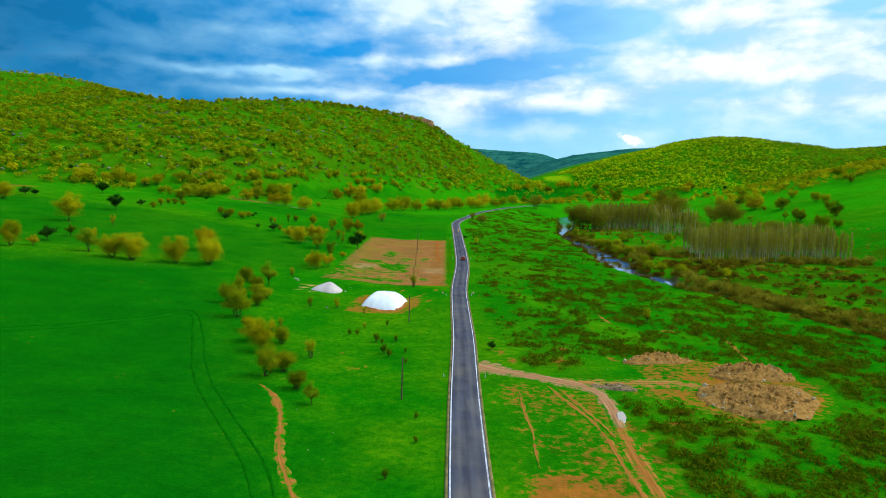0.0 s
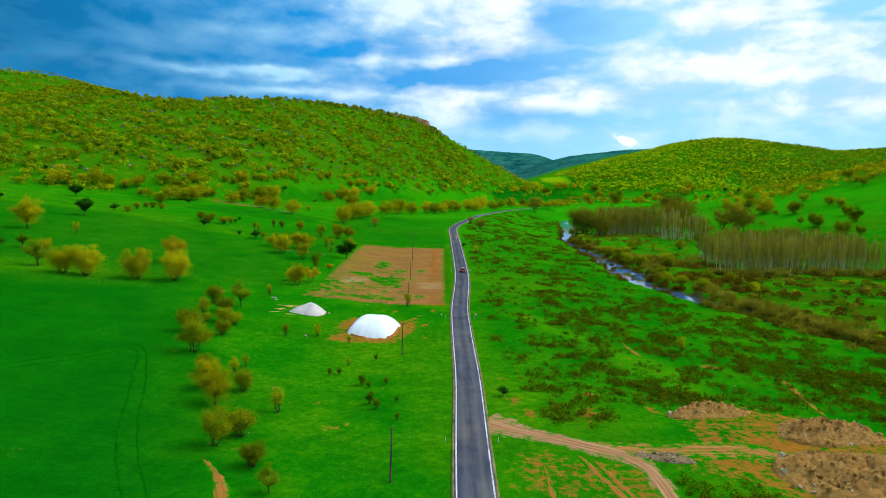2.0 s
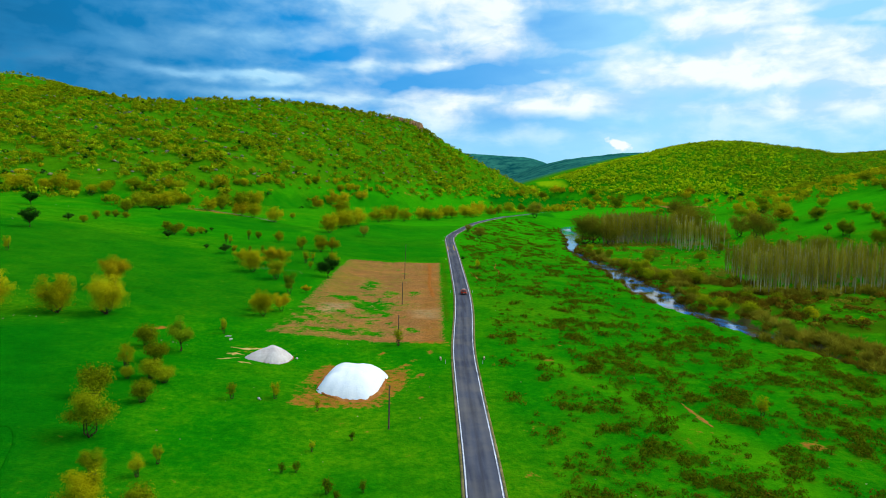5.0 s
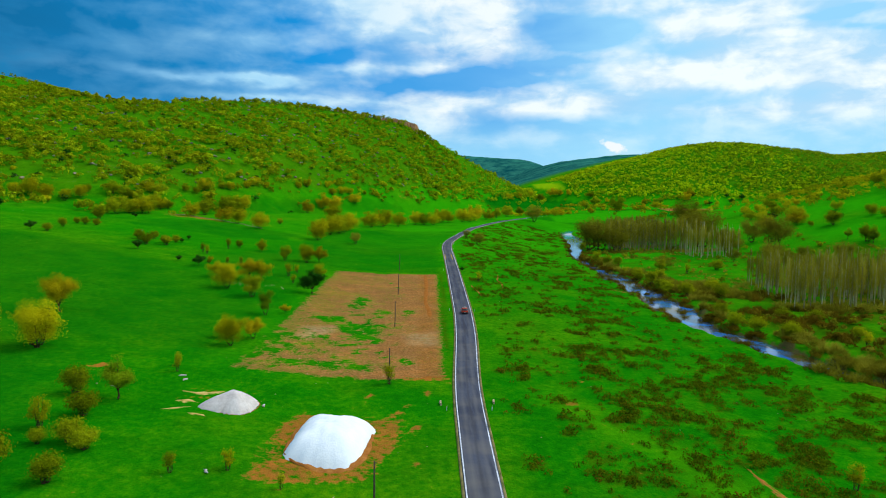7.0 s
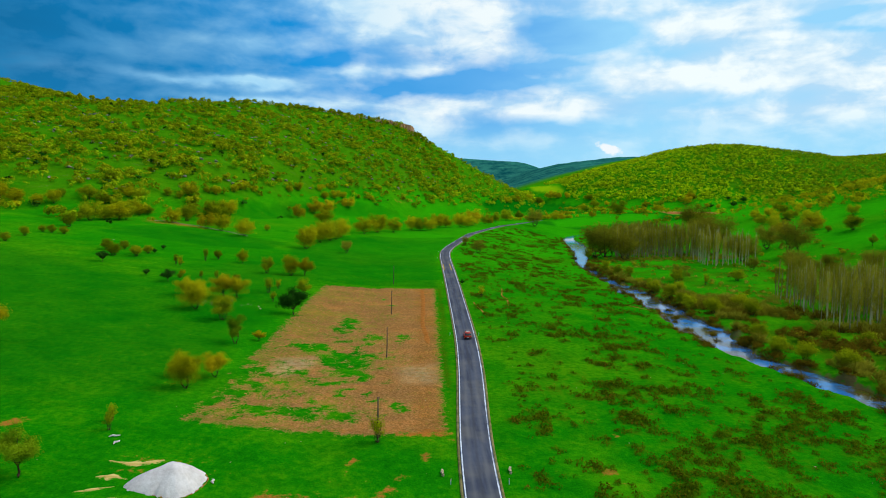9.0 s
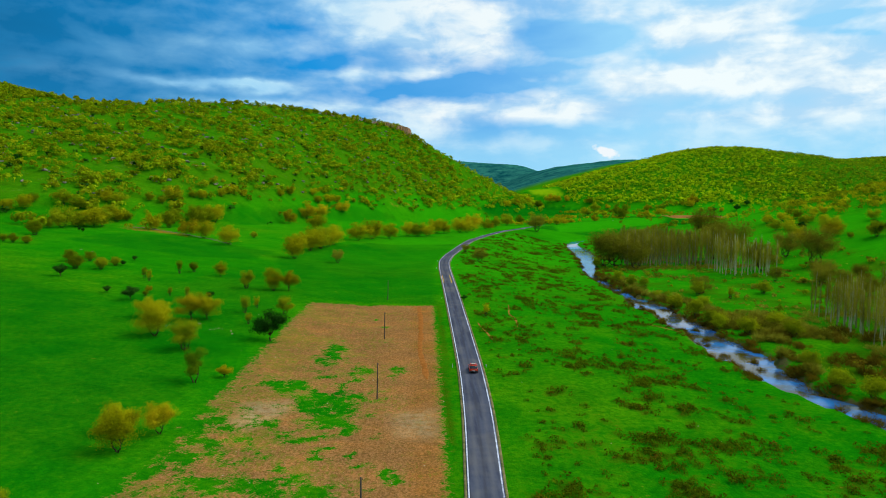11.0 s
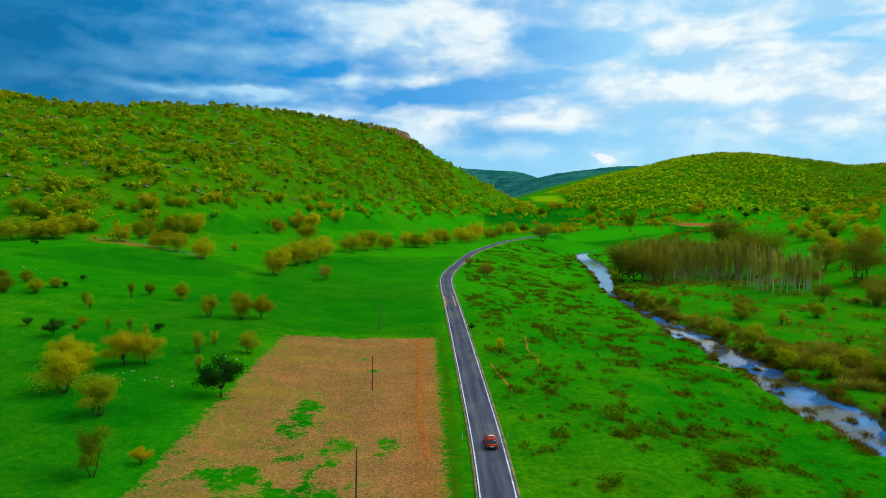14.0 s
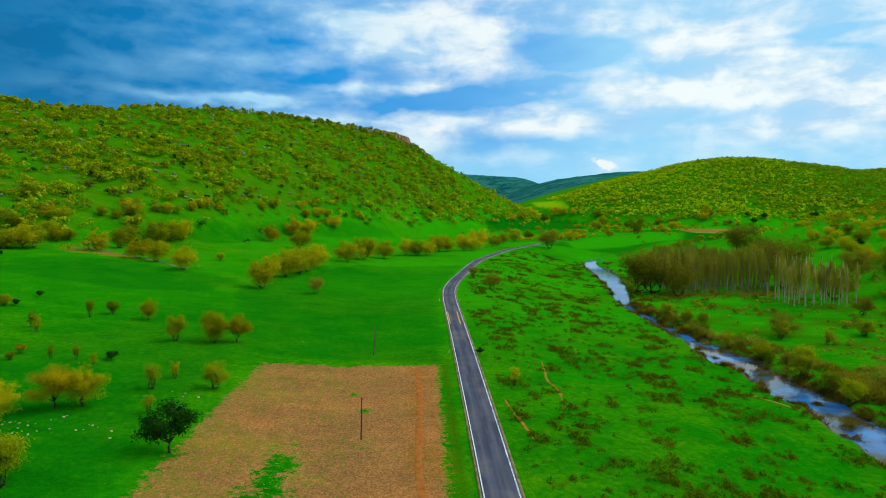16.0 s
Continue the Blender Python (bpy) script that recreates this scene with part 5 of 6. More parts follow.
grow([lime_tree(111, 3), lime_tree(112, 4)], "trees on the slope", SLOPE_LIME, 3)
grow([round_tree(108, 3, LEAF_GOLD, "gold-green tree between far fields")], "field trees up the valley", FAR_GOLD, 32)
grow([round_tree(113, 4, LEAF_LIME, "lime-green field oak with a round crown")], "hedgerow trees", HEDGE_LIME, 4)
grow([lime_tree(114, 5), lime_tree(115, 4)], "riverside trees", [(x, y, h * 0.8) for x, y, h in off_water(RIVER_LIME)], 5)
grow([copper_tree(121, 2), copper_tree(122, 1)], "trees on the slope", SLOPE_COPPER, 6)
grow([round_tree(123, 2, LEAF_RUST, "copper-brown budding field oak")], "hedgerow trees", HEDGE_COPPER, 7)
grow([copper_tree(124, 1)], "riverside trees", RIVER_COPPER, 8)
grow([dark_tree(131), dark_tree(132)], "evergreen oaks", SLOPE_DARK, 9)
grow([dark_tree(133)], "evergreen oaks", RIVER_DARK, 10)
grow([olive_tree(141, 1), olive_tree(142, 2)], "trees on the slope", SLOPE_OLIVE, 11)
grow([round_tree(143, 2, LEAF_OLIVE, "olive-green field oak with a round crown")], "hedgerow trees", HEDGE_OLIVE, 12)
grow([olive_tree(144, 1)], "riverside trees", RIVER_OLIVE, 13)
grow([bush(151), bush(152), bush(153)], "bushes on the slope", SLOPE_BUSH, 14)
grow([bush(154)], "hedgerow trees", HEDGE_BUSH, 15)
grow([bush(155), bush(156), bush(157)], "riverside bushes", [(x, y, h * 0.75) for x, y, h in off_water(RIVER_BUSH)], 16)
grow([sapling(161), sapling(162), sapling(163)], "saplings in the grass", SLOPE_SAPLING, 17)
grow([sapling(164)], "riverside saplings", RIVER_SAPLING, 18)
grow([bare_tree(171), bare_tree(172), bare_tree(173)], "bare riverside willows", RIVER_BARE, 19)
grow([bare_tree(174)], "hedgerow trees", HEDGE_BARE, 20)

# small dark junipers in the pasture below the covered heaps


def juniper(seed):
    return tree_kind("juniper", seed, 1.8, 0.6, 0.10, 4, SCRUB, 420, 0.075, 0.26, BARK, "small dark upright juniper in the pasture", "juniper", 0.04), 1.8


grow([juniper(181), juniper(182)], "junipers in the pasture", [(-10.6, 143, 1.4), (-7.6, 127.5, 1.6), (-11.7, 127.5, 2.0), (-10.4, 125.8, 1.2), (-9.4, 118.2, 2.1),
     (-8.3, 116.1, 1.8), (-5.3, 119.2, 1.0), (-4.9, 111.8, 1.2), (-17.8, 132, 1.5), (-16.2, 132.6, 1.5), (-2.2, 84.5, 1.0), (-2.0, 76, 1.0), (-5.0, 66, 1.2)], 21)


# ---- poplar plantations ----


def poplar(seed, bark):
    """A leafless poplar: pale mast of a trunk, steep twigs and a thin haze of buds."""
    ob = new("poplar")
    r, bm, high = random.Random(seed), bmesh.new(), 17.0
    lean = Vector((r.uniform(-0.5, 0.5), r.uniform(-0.5, 0.5), high))
    limb(bm, [(0, 0, -0.3), (0, 0, 0.6), tuple(lean * 0.35), tuple(lean * 0.7), tuple(lean)], [0.26, 0.21, 0.17, 0.11, 0.03])
    part("trunk", bm, bark, ob)
    bm, spots = bmesh.new(), []
    for k in range(22):
        a, z = r.uniform(0, 6.28), r.uniform(0.22, 0.93)
        foot = lean * z
        tip = foot + Vector((math.cos(a) * 0.62, math.sin(a) * 0.62, 2.9)) * (1.25 - z)
        limb(bm, [foot, foot.lerp(tip, 0.5) + Vector((math.cos(a), math.sin(a), 0)) * 0.1, tip], [0.045, 0.03, 0.01], 3)
        spots += [tuple(foot.lerp(tip, q)) for q in (0.4, 0.6, 0.8, 1.0)]
    part("branchwork", bm, bark, ob)
    rr = np.random.default_rng(seed)
    spots = np.array(spots)[rr.integers(0, len(spots), 480)] + rr.normal(size=(480, 3)) * np.array([0.36, 0.36, 0.9])
    tagged(part("bud_haze", leaves("bud_haze", spots, np.full(480, 0.62), seed, TWIG, upright=0.8, slim=0.07), TWIG, ob), kind="stuff")
    return tagged(ob, "tall bare poplar with a pale slender trunk", "poplar"), 17.0


def grove(x0, x1, y0, y1, step, shift, seed, keep):
    r, out = random.Random(seed), []
    ny = int((y1 - y0) / step)
    for j in range(ny):
        for i in range(int((x1 - x0) / step)):
            x, y = x0 + i * step + shift * j + r.uniform(-0.7, 0.7), y0 + j * step * 1.5 + r.uniform(-0.8, 0.8)
            if y < y1 and r.random() < keep:
                out.append((x, y, 17 * r.uniform(0.78, 1.18)))
    return out


near_rows = [(x, y, h * (0.80 - 0.0008 * (x - 106))) for x, y, h in grove(114, 184, 268, 326, 2.7, 1.0, 31, 0.84)]
edge_rows = grove(150, 180, 420, 458, 3.6, 1.0, 33, 0.6)
far_rows = [p for p in grove(116, 174, 464, 545, 3.1, 1.2, 32, 0.9) if p[0] < 171]
near_rows.sort(key=lambda p: p[1])
near_kinds, far_kinds = [poplar(191, PALE_BARK), poplar(192, PALE_BARK), poplar(193, GREY_BARK)], [poplar(194, GREY_BARK), poplar(195, GREY_BARK)]
grow(near_kinds, "poplar grove by the river", near_rows[:220], 22)
edge_kind = poplar(196, PALE_BARK)
grow([edge_kind], "pale poplars at the edge of the grove", edge_rows, 26)
grow(far_kinds, "poplar grove up the valley", far_rows[:100], 23)
joined("poplar_stand", [ob for ob, _ in near_kinds], [(x, y, h / 17) for x, y, h in near_rows[220:]], 24, "back rows of bare poplars with pale trunks", "poplars")
joined("poplar_stand", [ob for ob, _ in far_kinds], [(x, y, h / 17) for x, y, h in far_rows[100:]], 25, "dense far rows of bare poplars", "poplars")

# ---- low growth that nobody could count ----


def tufts(name, centres, spread, each, high, mat, per, seed, label, category="scrub", leaf=0.32, wide=0.9, flat=1.0, slim=0.62):
    """Clusters of low plants around the given centres, lying along the slope."""
    r = np.random.default_rng(seed)
    c = np.repeat(centres, each, axis=0)
    x = c[:, 0] + r.normal(size=len(c)) * spread
    y = c[:, 1] + r.normal(size=len(c)) * spread * flat
    ok = (x > road_x(y) + 5) | (x < road_x(y) - 5)
    clump_mass(name, x[ok], y[ok], high * r.uniform(0.5, 1.3, ok.sum()), mat, per, seed, label, category, leaf, wide, stalk=False, slim=slim)


r = np.random.default_rng(41)
# dark scrub over the meadow
many = np.maximum(3, (SCRUB_SPOTS[:, 2] ** 2 * 3.4).astype(int))
c = np.repeat(SCRUB_SPOTS, many, axis=0)
x = c[:, 0] + r.normal(size=len(c)) * c[:, 2] * 0.58
y = c[:, 1] + r.normal(size=len(c)) * c[:, 2] * 0.66
ok = (x > road_x(y) + 5) & ~((x < 46) & (y > 96.5) & (y < 113 - 0.3 * (x - 8))) & ~((x > 11) & (x < 28.5) & (y < 101)) & (((x - 51) / 10.5) ** 2 + ((y - 95) / 9.5) ** 2 > 1) & ~((x > 20) & (x < 48) & (y > 98) & (y < 106))
tall = (0.48 + 0.22 * c[ok, 2]) * r.uniform(0.55, 1.3, ok.sum())
part_of = r.uniform(0, 1, ok.sum()) < 0.94
for mat, pick, words in ((SCRUB, part_of, "low dark olive scrub in patches on the meadow"), (BRUSH, ~part_of, "low brown half-bare scrub in patches on the meadow")):
    clump_mass("meadow_scrub", x[ok][pick], y[ok][pick], tall[pick], mat, 18, 42, words, "scrub", 0.18, 0.80, stalk=False, slim=0.62)
# thickets along the river banks and on its islets
n = 520
cy = r.uniform(60, 640, n)
side = np.where(r.uniform(0, 1, n) < 0.6, 1.0, -1.0)
off = np.where(side > 0, r.uniform(0.95, 3.6, n), r.uniform(0.9, 1.35, n))
cx = river_x(cy) + side * off * river_half(cy)
dense = np.where(cy < 205, 0.9, 0.38)
keep = r.uniform(0, 1, n) < dense
tufts("riverside_brush", np.stack([cx, cy], 1)[keep], 1.5, 6, 1.15, BRUSH, 42, 43, "brown leafless brush along the river bank", leaf=0.45, slim=0.10)
tufts("islet_brush", np.array([(x, y) for x, y, _ in ISLETS] * 2), 0.8, 5, 0.9, BRUSH, 60, 44, "brown brush standing in the river shallows", leaf=0.45, slim=0.10)
bank = np.random.default_rng(66)
cy = np.concatenate([bank.uniform(362, 446, 60), bank.uniform(225, 345, 60)])
cx = river_x(cy) + river_half(cy) * bank.uniform(0.72, 1.25, 120)
tufts("riverside_brush", np.stack([cx, cy], 1), 1.0, 5, 1.25, BRUSH, 40, 67, "brown leafless brush hanging over the far bank", leaf=0.42, slim=0.12)
# taller leafless bushes behind the right bank
cy = r.uniform(130, 420, 56)
cx = river_x(cy) + r.uniform(1.5, 3.2, 56) * river_half(cy)
tufts("riverside_thicket", np.stack([cx, cy], 1), 1.6, 4, 2.6, TWIG, 110, 54, "tall brown leafless bushes behind the river bank", leaf=0.30, wide=0.6, slim=0.10)
# dense thicket that hides the lower reach of the river
cy = 208 - 98 * r.uniform(0, 1, 120) ** 1.7
cx = river_x(cy) + 17.0 * r.uniform(0, 1, 120) ** 1.5 - 2.5
tufts("riverside_thicket", np.stack([cx, cy], 1), 2.0, 4, 2.2, TWIG_DARK, 90, 57, "dense brown leafless thicket over the narrow stream", leaf=0.26, wide=0.65, slim=0.12)
# ground under and behind the poplars
cx, cy, _ = scatter(420, 96, 230, 225, 580, 45)
keep = (cx > river_x(cy) + 9) & (rough_noise(cx, cy, 40, 0.9) > 0.05)
tufts("wet_meadow_scrub", np.stack([cx, cy], 1)[keep], 2.0, 5, 0.85, TWIG, 16, 46, "brown scrub on the wet meadow by the poplars")
# bushes scattered over the wet meadow
cx, cy, q = scatter(2000, 92, 225, 150, 480, 58)
keep = (cx > river_x(cy) + 7) & (rough_noise(cx, cy, 34, 0.2) + 0.5 * rough_noise(cx, cy, 13, 1.3) > 0.0) & ~((cy > 264) & (cy < 326) & (cx > 106))
for mat, part_of, words in ((LEAF_OLIVE, q.uniform(0, 1, 2000) < 0.24, "olive bushes on the wet meadow"), (TWIG_DARK, q.uniform(0, 1, 2000) < 0.30, "brown half-bare bushes on the wet meadow")):
    k = keep & part_of
    clump_mass("meadow_bushes", cx[k], cy[k], 0.7 + 1.9 * q.uniform(0, 1, k.sum()) ** 1.8, mat, 110, 59, words, "bushes", 0.13, 0.75, low=0.5)
cx, cy, q = scatter(1000, 94, 250, 110, 268, 60)
keep = (cx > river_x(cy) + 5) & (rough_noise(cx, cy, 22, 0.6) > -0.15)
clump_mass("meadow_bushes", cx[keep], cy[keep], 0.8 + 2.2 * q.uniform(0, 1, keep.sum()) ** 2, BRUSH, 110, 65, "dark half-bare bushes on the wet meadow", "bushes", 0.13, 0.8, low=0.5)
# tangled undergrowth at the foot of the groves
cx = np.concatenate([r.uniform(106, 185, 90), r.uniform(116, 188, 120)])
cy_ = np.concatenate([r.uniform(268, 326, 90), np.where(r.uniform(0, 1, 120) < 0.5, r.uniform(456, 470, 120), r.uniform(455, 548, 120))])
front = np.random.default_rng(68)
tufts("grove_undergrowth", np.stack([front.uniform(113, 186, 34), front.uniform(263, 272, 34)], 1), 1.8, 4, 2.9, TWIG, 90, 69, "tall leafless bushes along the front of the grove", leaf=0.26, wide=0.6, slim=0.12)
tufts("riverside_thicket", np.stack([front.uniform(91, 110, 26), front.uniform(290, 318, 26)], 1), 1.6, 4, 3.0, TWIG_DARK, 100, 70, "grey-brown leafless bushes between river and grove", leaf=0.26, wide=0.65, slim=0.12)
cy = front.uniform(232, 300, 40)
tufts("riverside_thicket", np.stack([river_x(cy) + river_half(cy) + front.uniform(3, 40, 40), cy], 1), 1.8, 4, 2.2, BRUSH, 80, 71, "dark brown leafless bushes on the wet bank", leaf=0.26, wide=0.7, slim=0.12)
tufts("grove_undergrowth", np.stack([cx, cy_], 1), 1.6, 4, 1.6, TWIG, 40, 47, "leafless undergrowth among the poplar trunks", leaf=0.4, slim=0.10)
# scattered bushes at the foot of the hill and on the upper pasture
for seed, n, mat, words in ((48, 1000, LEAF_OLIVE, "olive bushes along the foot of the hill"), (50, 800, LEAF_GOLD, "gold-green bushes along the foot of the hill")):
    cx, cy, q = scatter(n, -330, 140, 440, 980, seed)
    rise = ground_z(cx, cy) - road_z(cy)
    keep = (rise > 13) & (rise < 40) & (rough_noise(cx, cy, 55, 0.5) + 0.5 * rough_noise(cx, cy, 22, 1.4) > 0.12)
    clump_mass("foothill_bushes", cx[keep], cy[keep], 4.4 * q.uniform(0.5, 1.4, keep.sum()), mat, 130, seed + 1, words, "bushes", 0.13, 0.62, low=0.8)
# hedges between the far fields, then field trees strewn about
for k, (x0, y0, x1, y1, n, mat, words) in enumerate(((92, 745, 180, 821, 34, LEAF_GOLD, "gold-green hedge between fields"), (300, 1240, 480, 1215, 70, LEAF_OLIVE, "olive hedge below the round hill"),
                                            (150, 900, 330, 985, 44, LEAF_RUST, "copper hedge between fields"), (250, 1150, 430, 1105, 50, LEAF_GOLD, "gold-green hedge between fields"), (200, 690, 330, 760, 34, LEAF_OLIVE, "olive hedge by the valley meadow"))):
    q = np.random.default_rng(300 + k)
    s = q.uniform(0, 1, n)
    clump_mass("field_hedge", x0 + (x1 - x0) * s + q.normal(size=n) * 2, y0 + (y1 - y0) * s + q.normal(size=n) * 4, 4.5 * q.uniform(0.5, 1.5, n), mat, 60, 310 + k, words, "hedge", 0.17, 0.7, low=0.8)
cx, cy, q = scatter(3600, 40, 900, 720, 1300, 52)
keep = (ground_z(cx, cy) - road_z(cy) < 14) & (rough_noise(cx, cy * 2.4, 130, 1.2) > 0.60) & (np.abs(cx - road_x(cy)) > 9)
clump_mass("valley_hedges", cx[keep], cy[keep], 5.0 * q.uniform(0.5, 1.4, keep.sum()), LEAF_FIELD, 26, 53, "olive hedges and field trees up the valley", "hedges", 0.2, low=0.8)

# ---- covered heaps ----


def heap_sheet(name, cx, cy, rx, ry, turn, high, square, peak, mat, seed, folds, skirt):
    """A plastic sheet drawn tight over a heap: rounded plan, flat top, creased hem."""
    rings, sides = 18, 64
    u = np.linspace(0, 1, rings)[:, None]
    a = np.linspace(0, 2 * np.pi, sides, endpoint=False)[None]
    plan = (np.abs(np.cos(a)) ** square + np.abs(np.sin(a)) ** square) ** (-1 / square)
    plan = plan * (1 + 0.045 * np.sin(2 * a + seed) + 0.03 * np.sin(3 * a + 2 * seed))
    plan = plan * (1 + skirt * np.clip(np.cos(a - 3.75), 0, 1) ** 8)
    q = u * plan
    px_, py_ = q * np.cos(a) * rx, q * np.sin(a) * ry
    lift = np.clip(1 - u ** peak, 0, 1) ** 0.92 + 0 * a
    crease = folds * (u ** 3) * (np.sin(23 * a + 3 * np.sin(5 * a)) * 0.5 + np.sin(41 * a + seed) * 0.3)
    sag = 0.05 * rough_noise(px_ + seed, py_, 3.0, 0.7) * (1 - u)
    x = cx + (px_ * math.cos(turn) - py_ * math.sin(turn)) * (1 + crease * 0.06)
    y = cy + (px_ * math.sin(turn) + py_ * math.cos(turn)) * (1 + crease * 0.06)
    z = land_z(x, y) * u + float(land_z(cx, cy)) * (1 - u) + high * lift + sag * high + crease * 0.10 - 0.05 * u ** 8
    co = np.stack([x, y, z], -1).reshape(-1, 3) - np.array([cx, cy, float(land_z(cx, cy))])
    k = np.arange(rings - 1)[:, None] * sides
    i = np.arange(sides)[None]
    j = (i + 1) % sides
    quads = np.stack([k + i, k + j, k + sides + j, k + sides + i], -1).reshape(-1, 4)
    me = bpy.data.meshes.new(name)
    fill(me, co, quads)
    me.materials.append(mat)
    return me


def earth_ring(cx, cy, rx, ry, turn, seed, much):
    """The low bank of thrown-up earth that holds a sheet down."""
    sides, prof = 56, ((0.97, 0.0), (1.02, 0.22), (1.08, 0.28), (1.16, 0.12), (1.24, -0.1))
    r = np.random.default_rng(seed)
    a = np.linspace(0, 2 * np.pi, sides, endpoint=False)
    co = []
    for k, (f, h) in enumerate(prof):
        plan = (np.abs(np.cos(a)) ** 3 + np.abs(np.sin(a)) ** 3) ** (-1 / 3) * (0.97 + (f - 0.97) * much * (0.7 + 0.5 * np.sin(2 * a + seed)) + 0.015 * r.normal(size=sides))
        px_, py_ = plan * np.cos(a) * rx, plan * np.sin(a) * ry
        x = cx + px_ * math.cos(turn) - py_ * math.sin(turn)
        y = cy + px_ * math.sin(turn) + py_ * math.cos(turn)
        co.append(np.stack([x, y, land_z(x, y) + much * h * (1 + 0.35 * r.normal(size=sides))], -1))
    co = np.concatenate(co) - np.array([cx, cy, float(land_z(cx, cy))])
    k = np.arange(len(prof) - 1)[:, None] * sides
    i = np.arange(sides)[None]
    j = (i + 1) % sides
    me = bpy.data.meshes.new("earth_bank")
    fill(me, co, np.stack([k + i, k + j, k + sides + j, k + sides + i], -1).reshape(-1, 4))
    me.materials.append(DIRT)
    return me


def covered_heap(cx, cy, rx, ry, turn, high, square, peak, mat, seed, folds, much, label, skirt=0.0):
    ob = new("covered_heap")
    ob.matrix_basis = pose(cx, cy, float(land_z(cx, cy)))
    part("sheet", heap_sheet("sheet", cx, cy, rx, ry, turn, high, square, peak, mat, seed, folds, skirt), mat, ob)
    part("earth_bank", earth_ring(cx, cy, rx, ry, turn, seed, much), DIRT, ob, "bank of red-brown earth round the sheet")
    return tagged(ob, label, "covered heap")


covered_heap(-13.2, 166.6, 5.3, 7.6, radians(-9), 3.3, 5.5, 2.6, TARP, 3, 0.5, 0.8, "smooth white plastic sheet over a long rounded heap")
covered_heap(-29.6, 177.6, 3.6, 3.5, radians(-12), 2.5, 2.6, 1.45, DUSTY_TARP, 5, 0.9, 0.16, "dusty greyish plastic sheet over a smaller heap", 0.35)

# ---- poles along the road ----


def utility_pole(x, y):
    ob = new("utility_pole")
    ob.matrix_basis = pose(x, y, float(land_z(x, y)), 0, 0.4, 0)
    bm = bmesh.new()
    limb(bm, [(0, 0, -0.4), (0, 0, 0.3), (0.03, 0, 3.2), (0.0, 0.03, 6.5)], [0.15, 0.14, 0.12, 0.09], 10)
    part("shaft", bm, POLE_WOOD, ob)
    bm = bmesh.new()
    limb(bm, [(0.10, 0, 6.2), (0.2, 0, 6.22), (0.2, 0, 6.42)], [0.015, 0.03, 0.045], 6)
    part("insulator", bm, POLE_WOOD, ob)
    return tagged(ob, "thin weathered wooden utility pole beside the road", "pole", "poles along the road")


first = utility_pole(-4.2, 47)
for x, y in ((-4.6, 92.2), (-5.8, 147.2), (-6.3, 192.2), (-7.0, 236.1), (-7.6, 277.2), (-8.8, 327.5)):
    copy_thing(first, pose(x, y, float(land_z(x, y)), 0, 0.4, 0))


def guide_post(x, y):
    ob = new("guide_post")
    ob.matrix_basis = pose(x, y, float(land_z(x, y)))
    bm = bmesh.new()
    bmesh.ops.create_cube(bm, size=1, matrix=Matrix.LocRotScale((0, 0, 0.35), None, (0.10, 0.05, 0.8)))
    bmesh.ops.bevel(bm, geom=bm.edges[:], offset=0.012, segments=1, affect="EDGES")
    part("post", bm, LINE_PAINT, ob)
    bm = bmesh.new()
    bmesh.ops.create_cube(bm, size=1, matrix=Matrix.LocRotScale((0, 0, 0.62), None, (0.104, 0.056, 0.10)))
    part("reflector", bm, YELLOW_PAINT, ob, "yellow reflector band")
    return tagged(ob, "small white roadside guide post", "guide post", "guide posts along the road")


post = guide_post(3.5, 179.2)
for y in (104, 179.2, 255, 330, 405, 432):
    for s in (-1, 1):
        if (y, s) != (179.2, -1):
            x = float(road_x(y)) + s * 3.5
            copy_thing(post, pose(x, y, float(land_z(x, y))))


def headwall(x, y, turn):
    """The low broken concrete end of a culvert under the road."""
    bm = bmesh.new()
    bmesh.ops.create_cube(bm, size=1, matrix=Matrix.LocRotScale((0, 0, 0.1), None, (0.30, 1.3, 0.6)))
    bmesh.ops.subdivide_edges(bm, edges=bm.edges[:], cuts=3, use_grid_fill=True)
    r = random.Random(int(y))
    for v in bm.verts:
        v.co += Vector((r.uniform(-1, 1), r.uniform(-1, 1), r.uniform(-1, 1))) * 0.05
    me = bpy.data.meshes.new("culvert_headwall")
    bm.to_mesh(me)
    bm.free()
    me.materials.append(STONE)
    ob = new("culvert_headwall", me)
    ob.matrix_basis = pose(x, y, float(land_z(x, y)), 0, 0, turn)
    return tagged(ob, "low chipped concrete culvert wall by the road", "culvert wall", "culvert walls")


headwall(2.6, 182.0, 4)
headwall(11.4, 182.6, -3)

for name, dx in (("yellow_line_west", -1.65), ("yellow_line_east", 1.15)):
    stretch = new(name, along(np.arange(363.0, 384.0, 1.5), dx, 0.236, name, YELLOW_PAINT, [(-0.13, 0), (0.13, 0)]))
    tagged(stretch, "short worn yellow stripe on the asphalt", "road marking", kind="structure")

# ---- dirt tracks, ruts and puddles ----


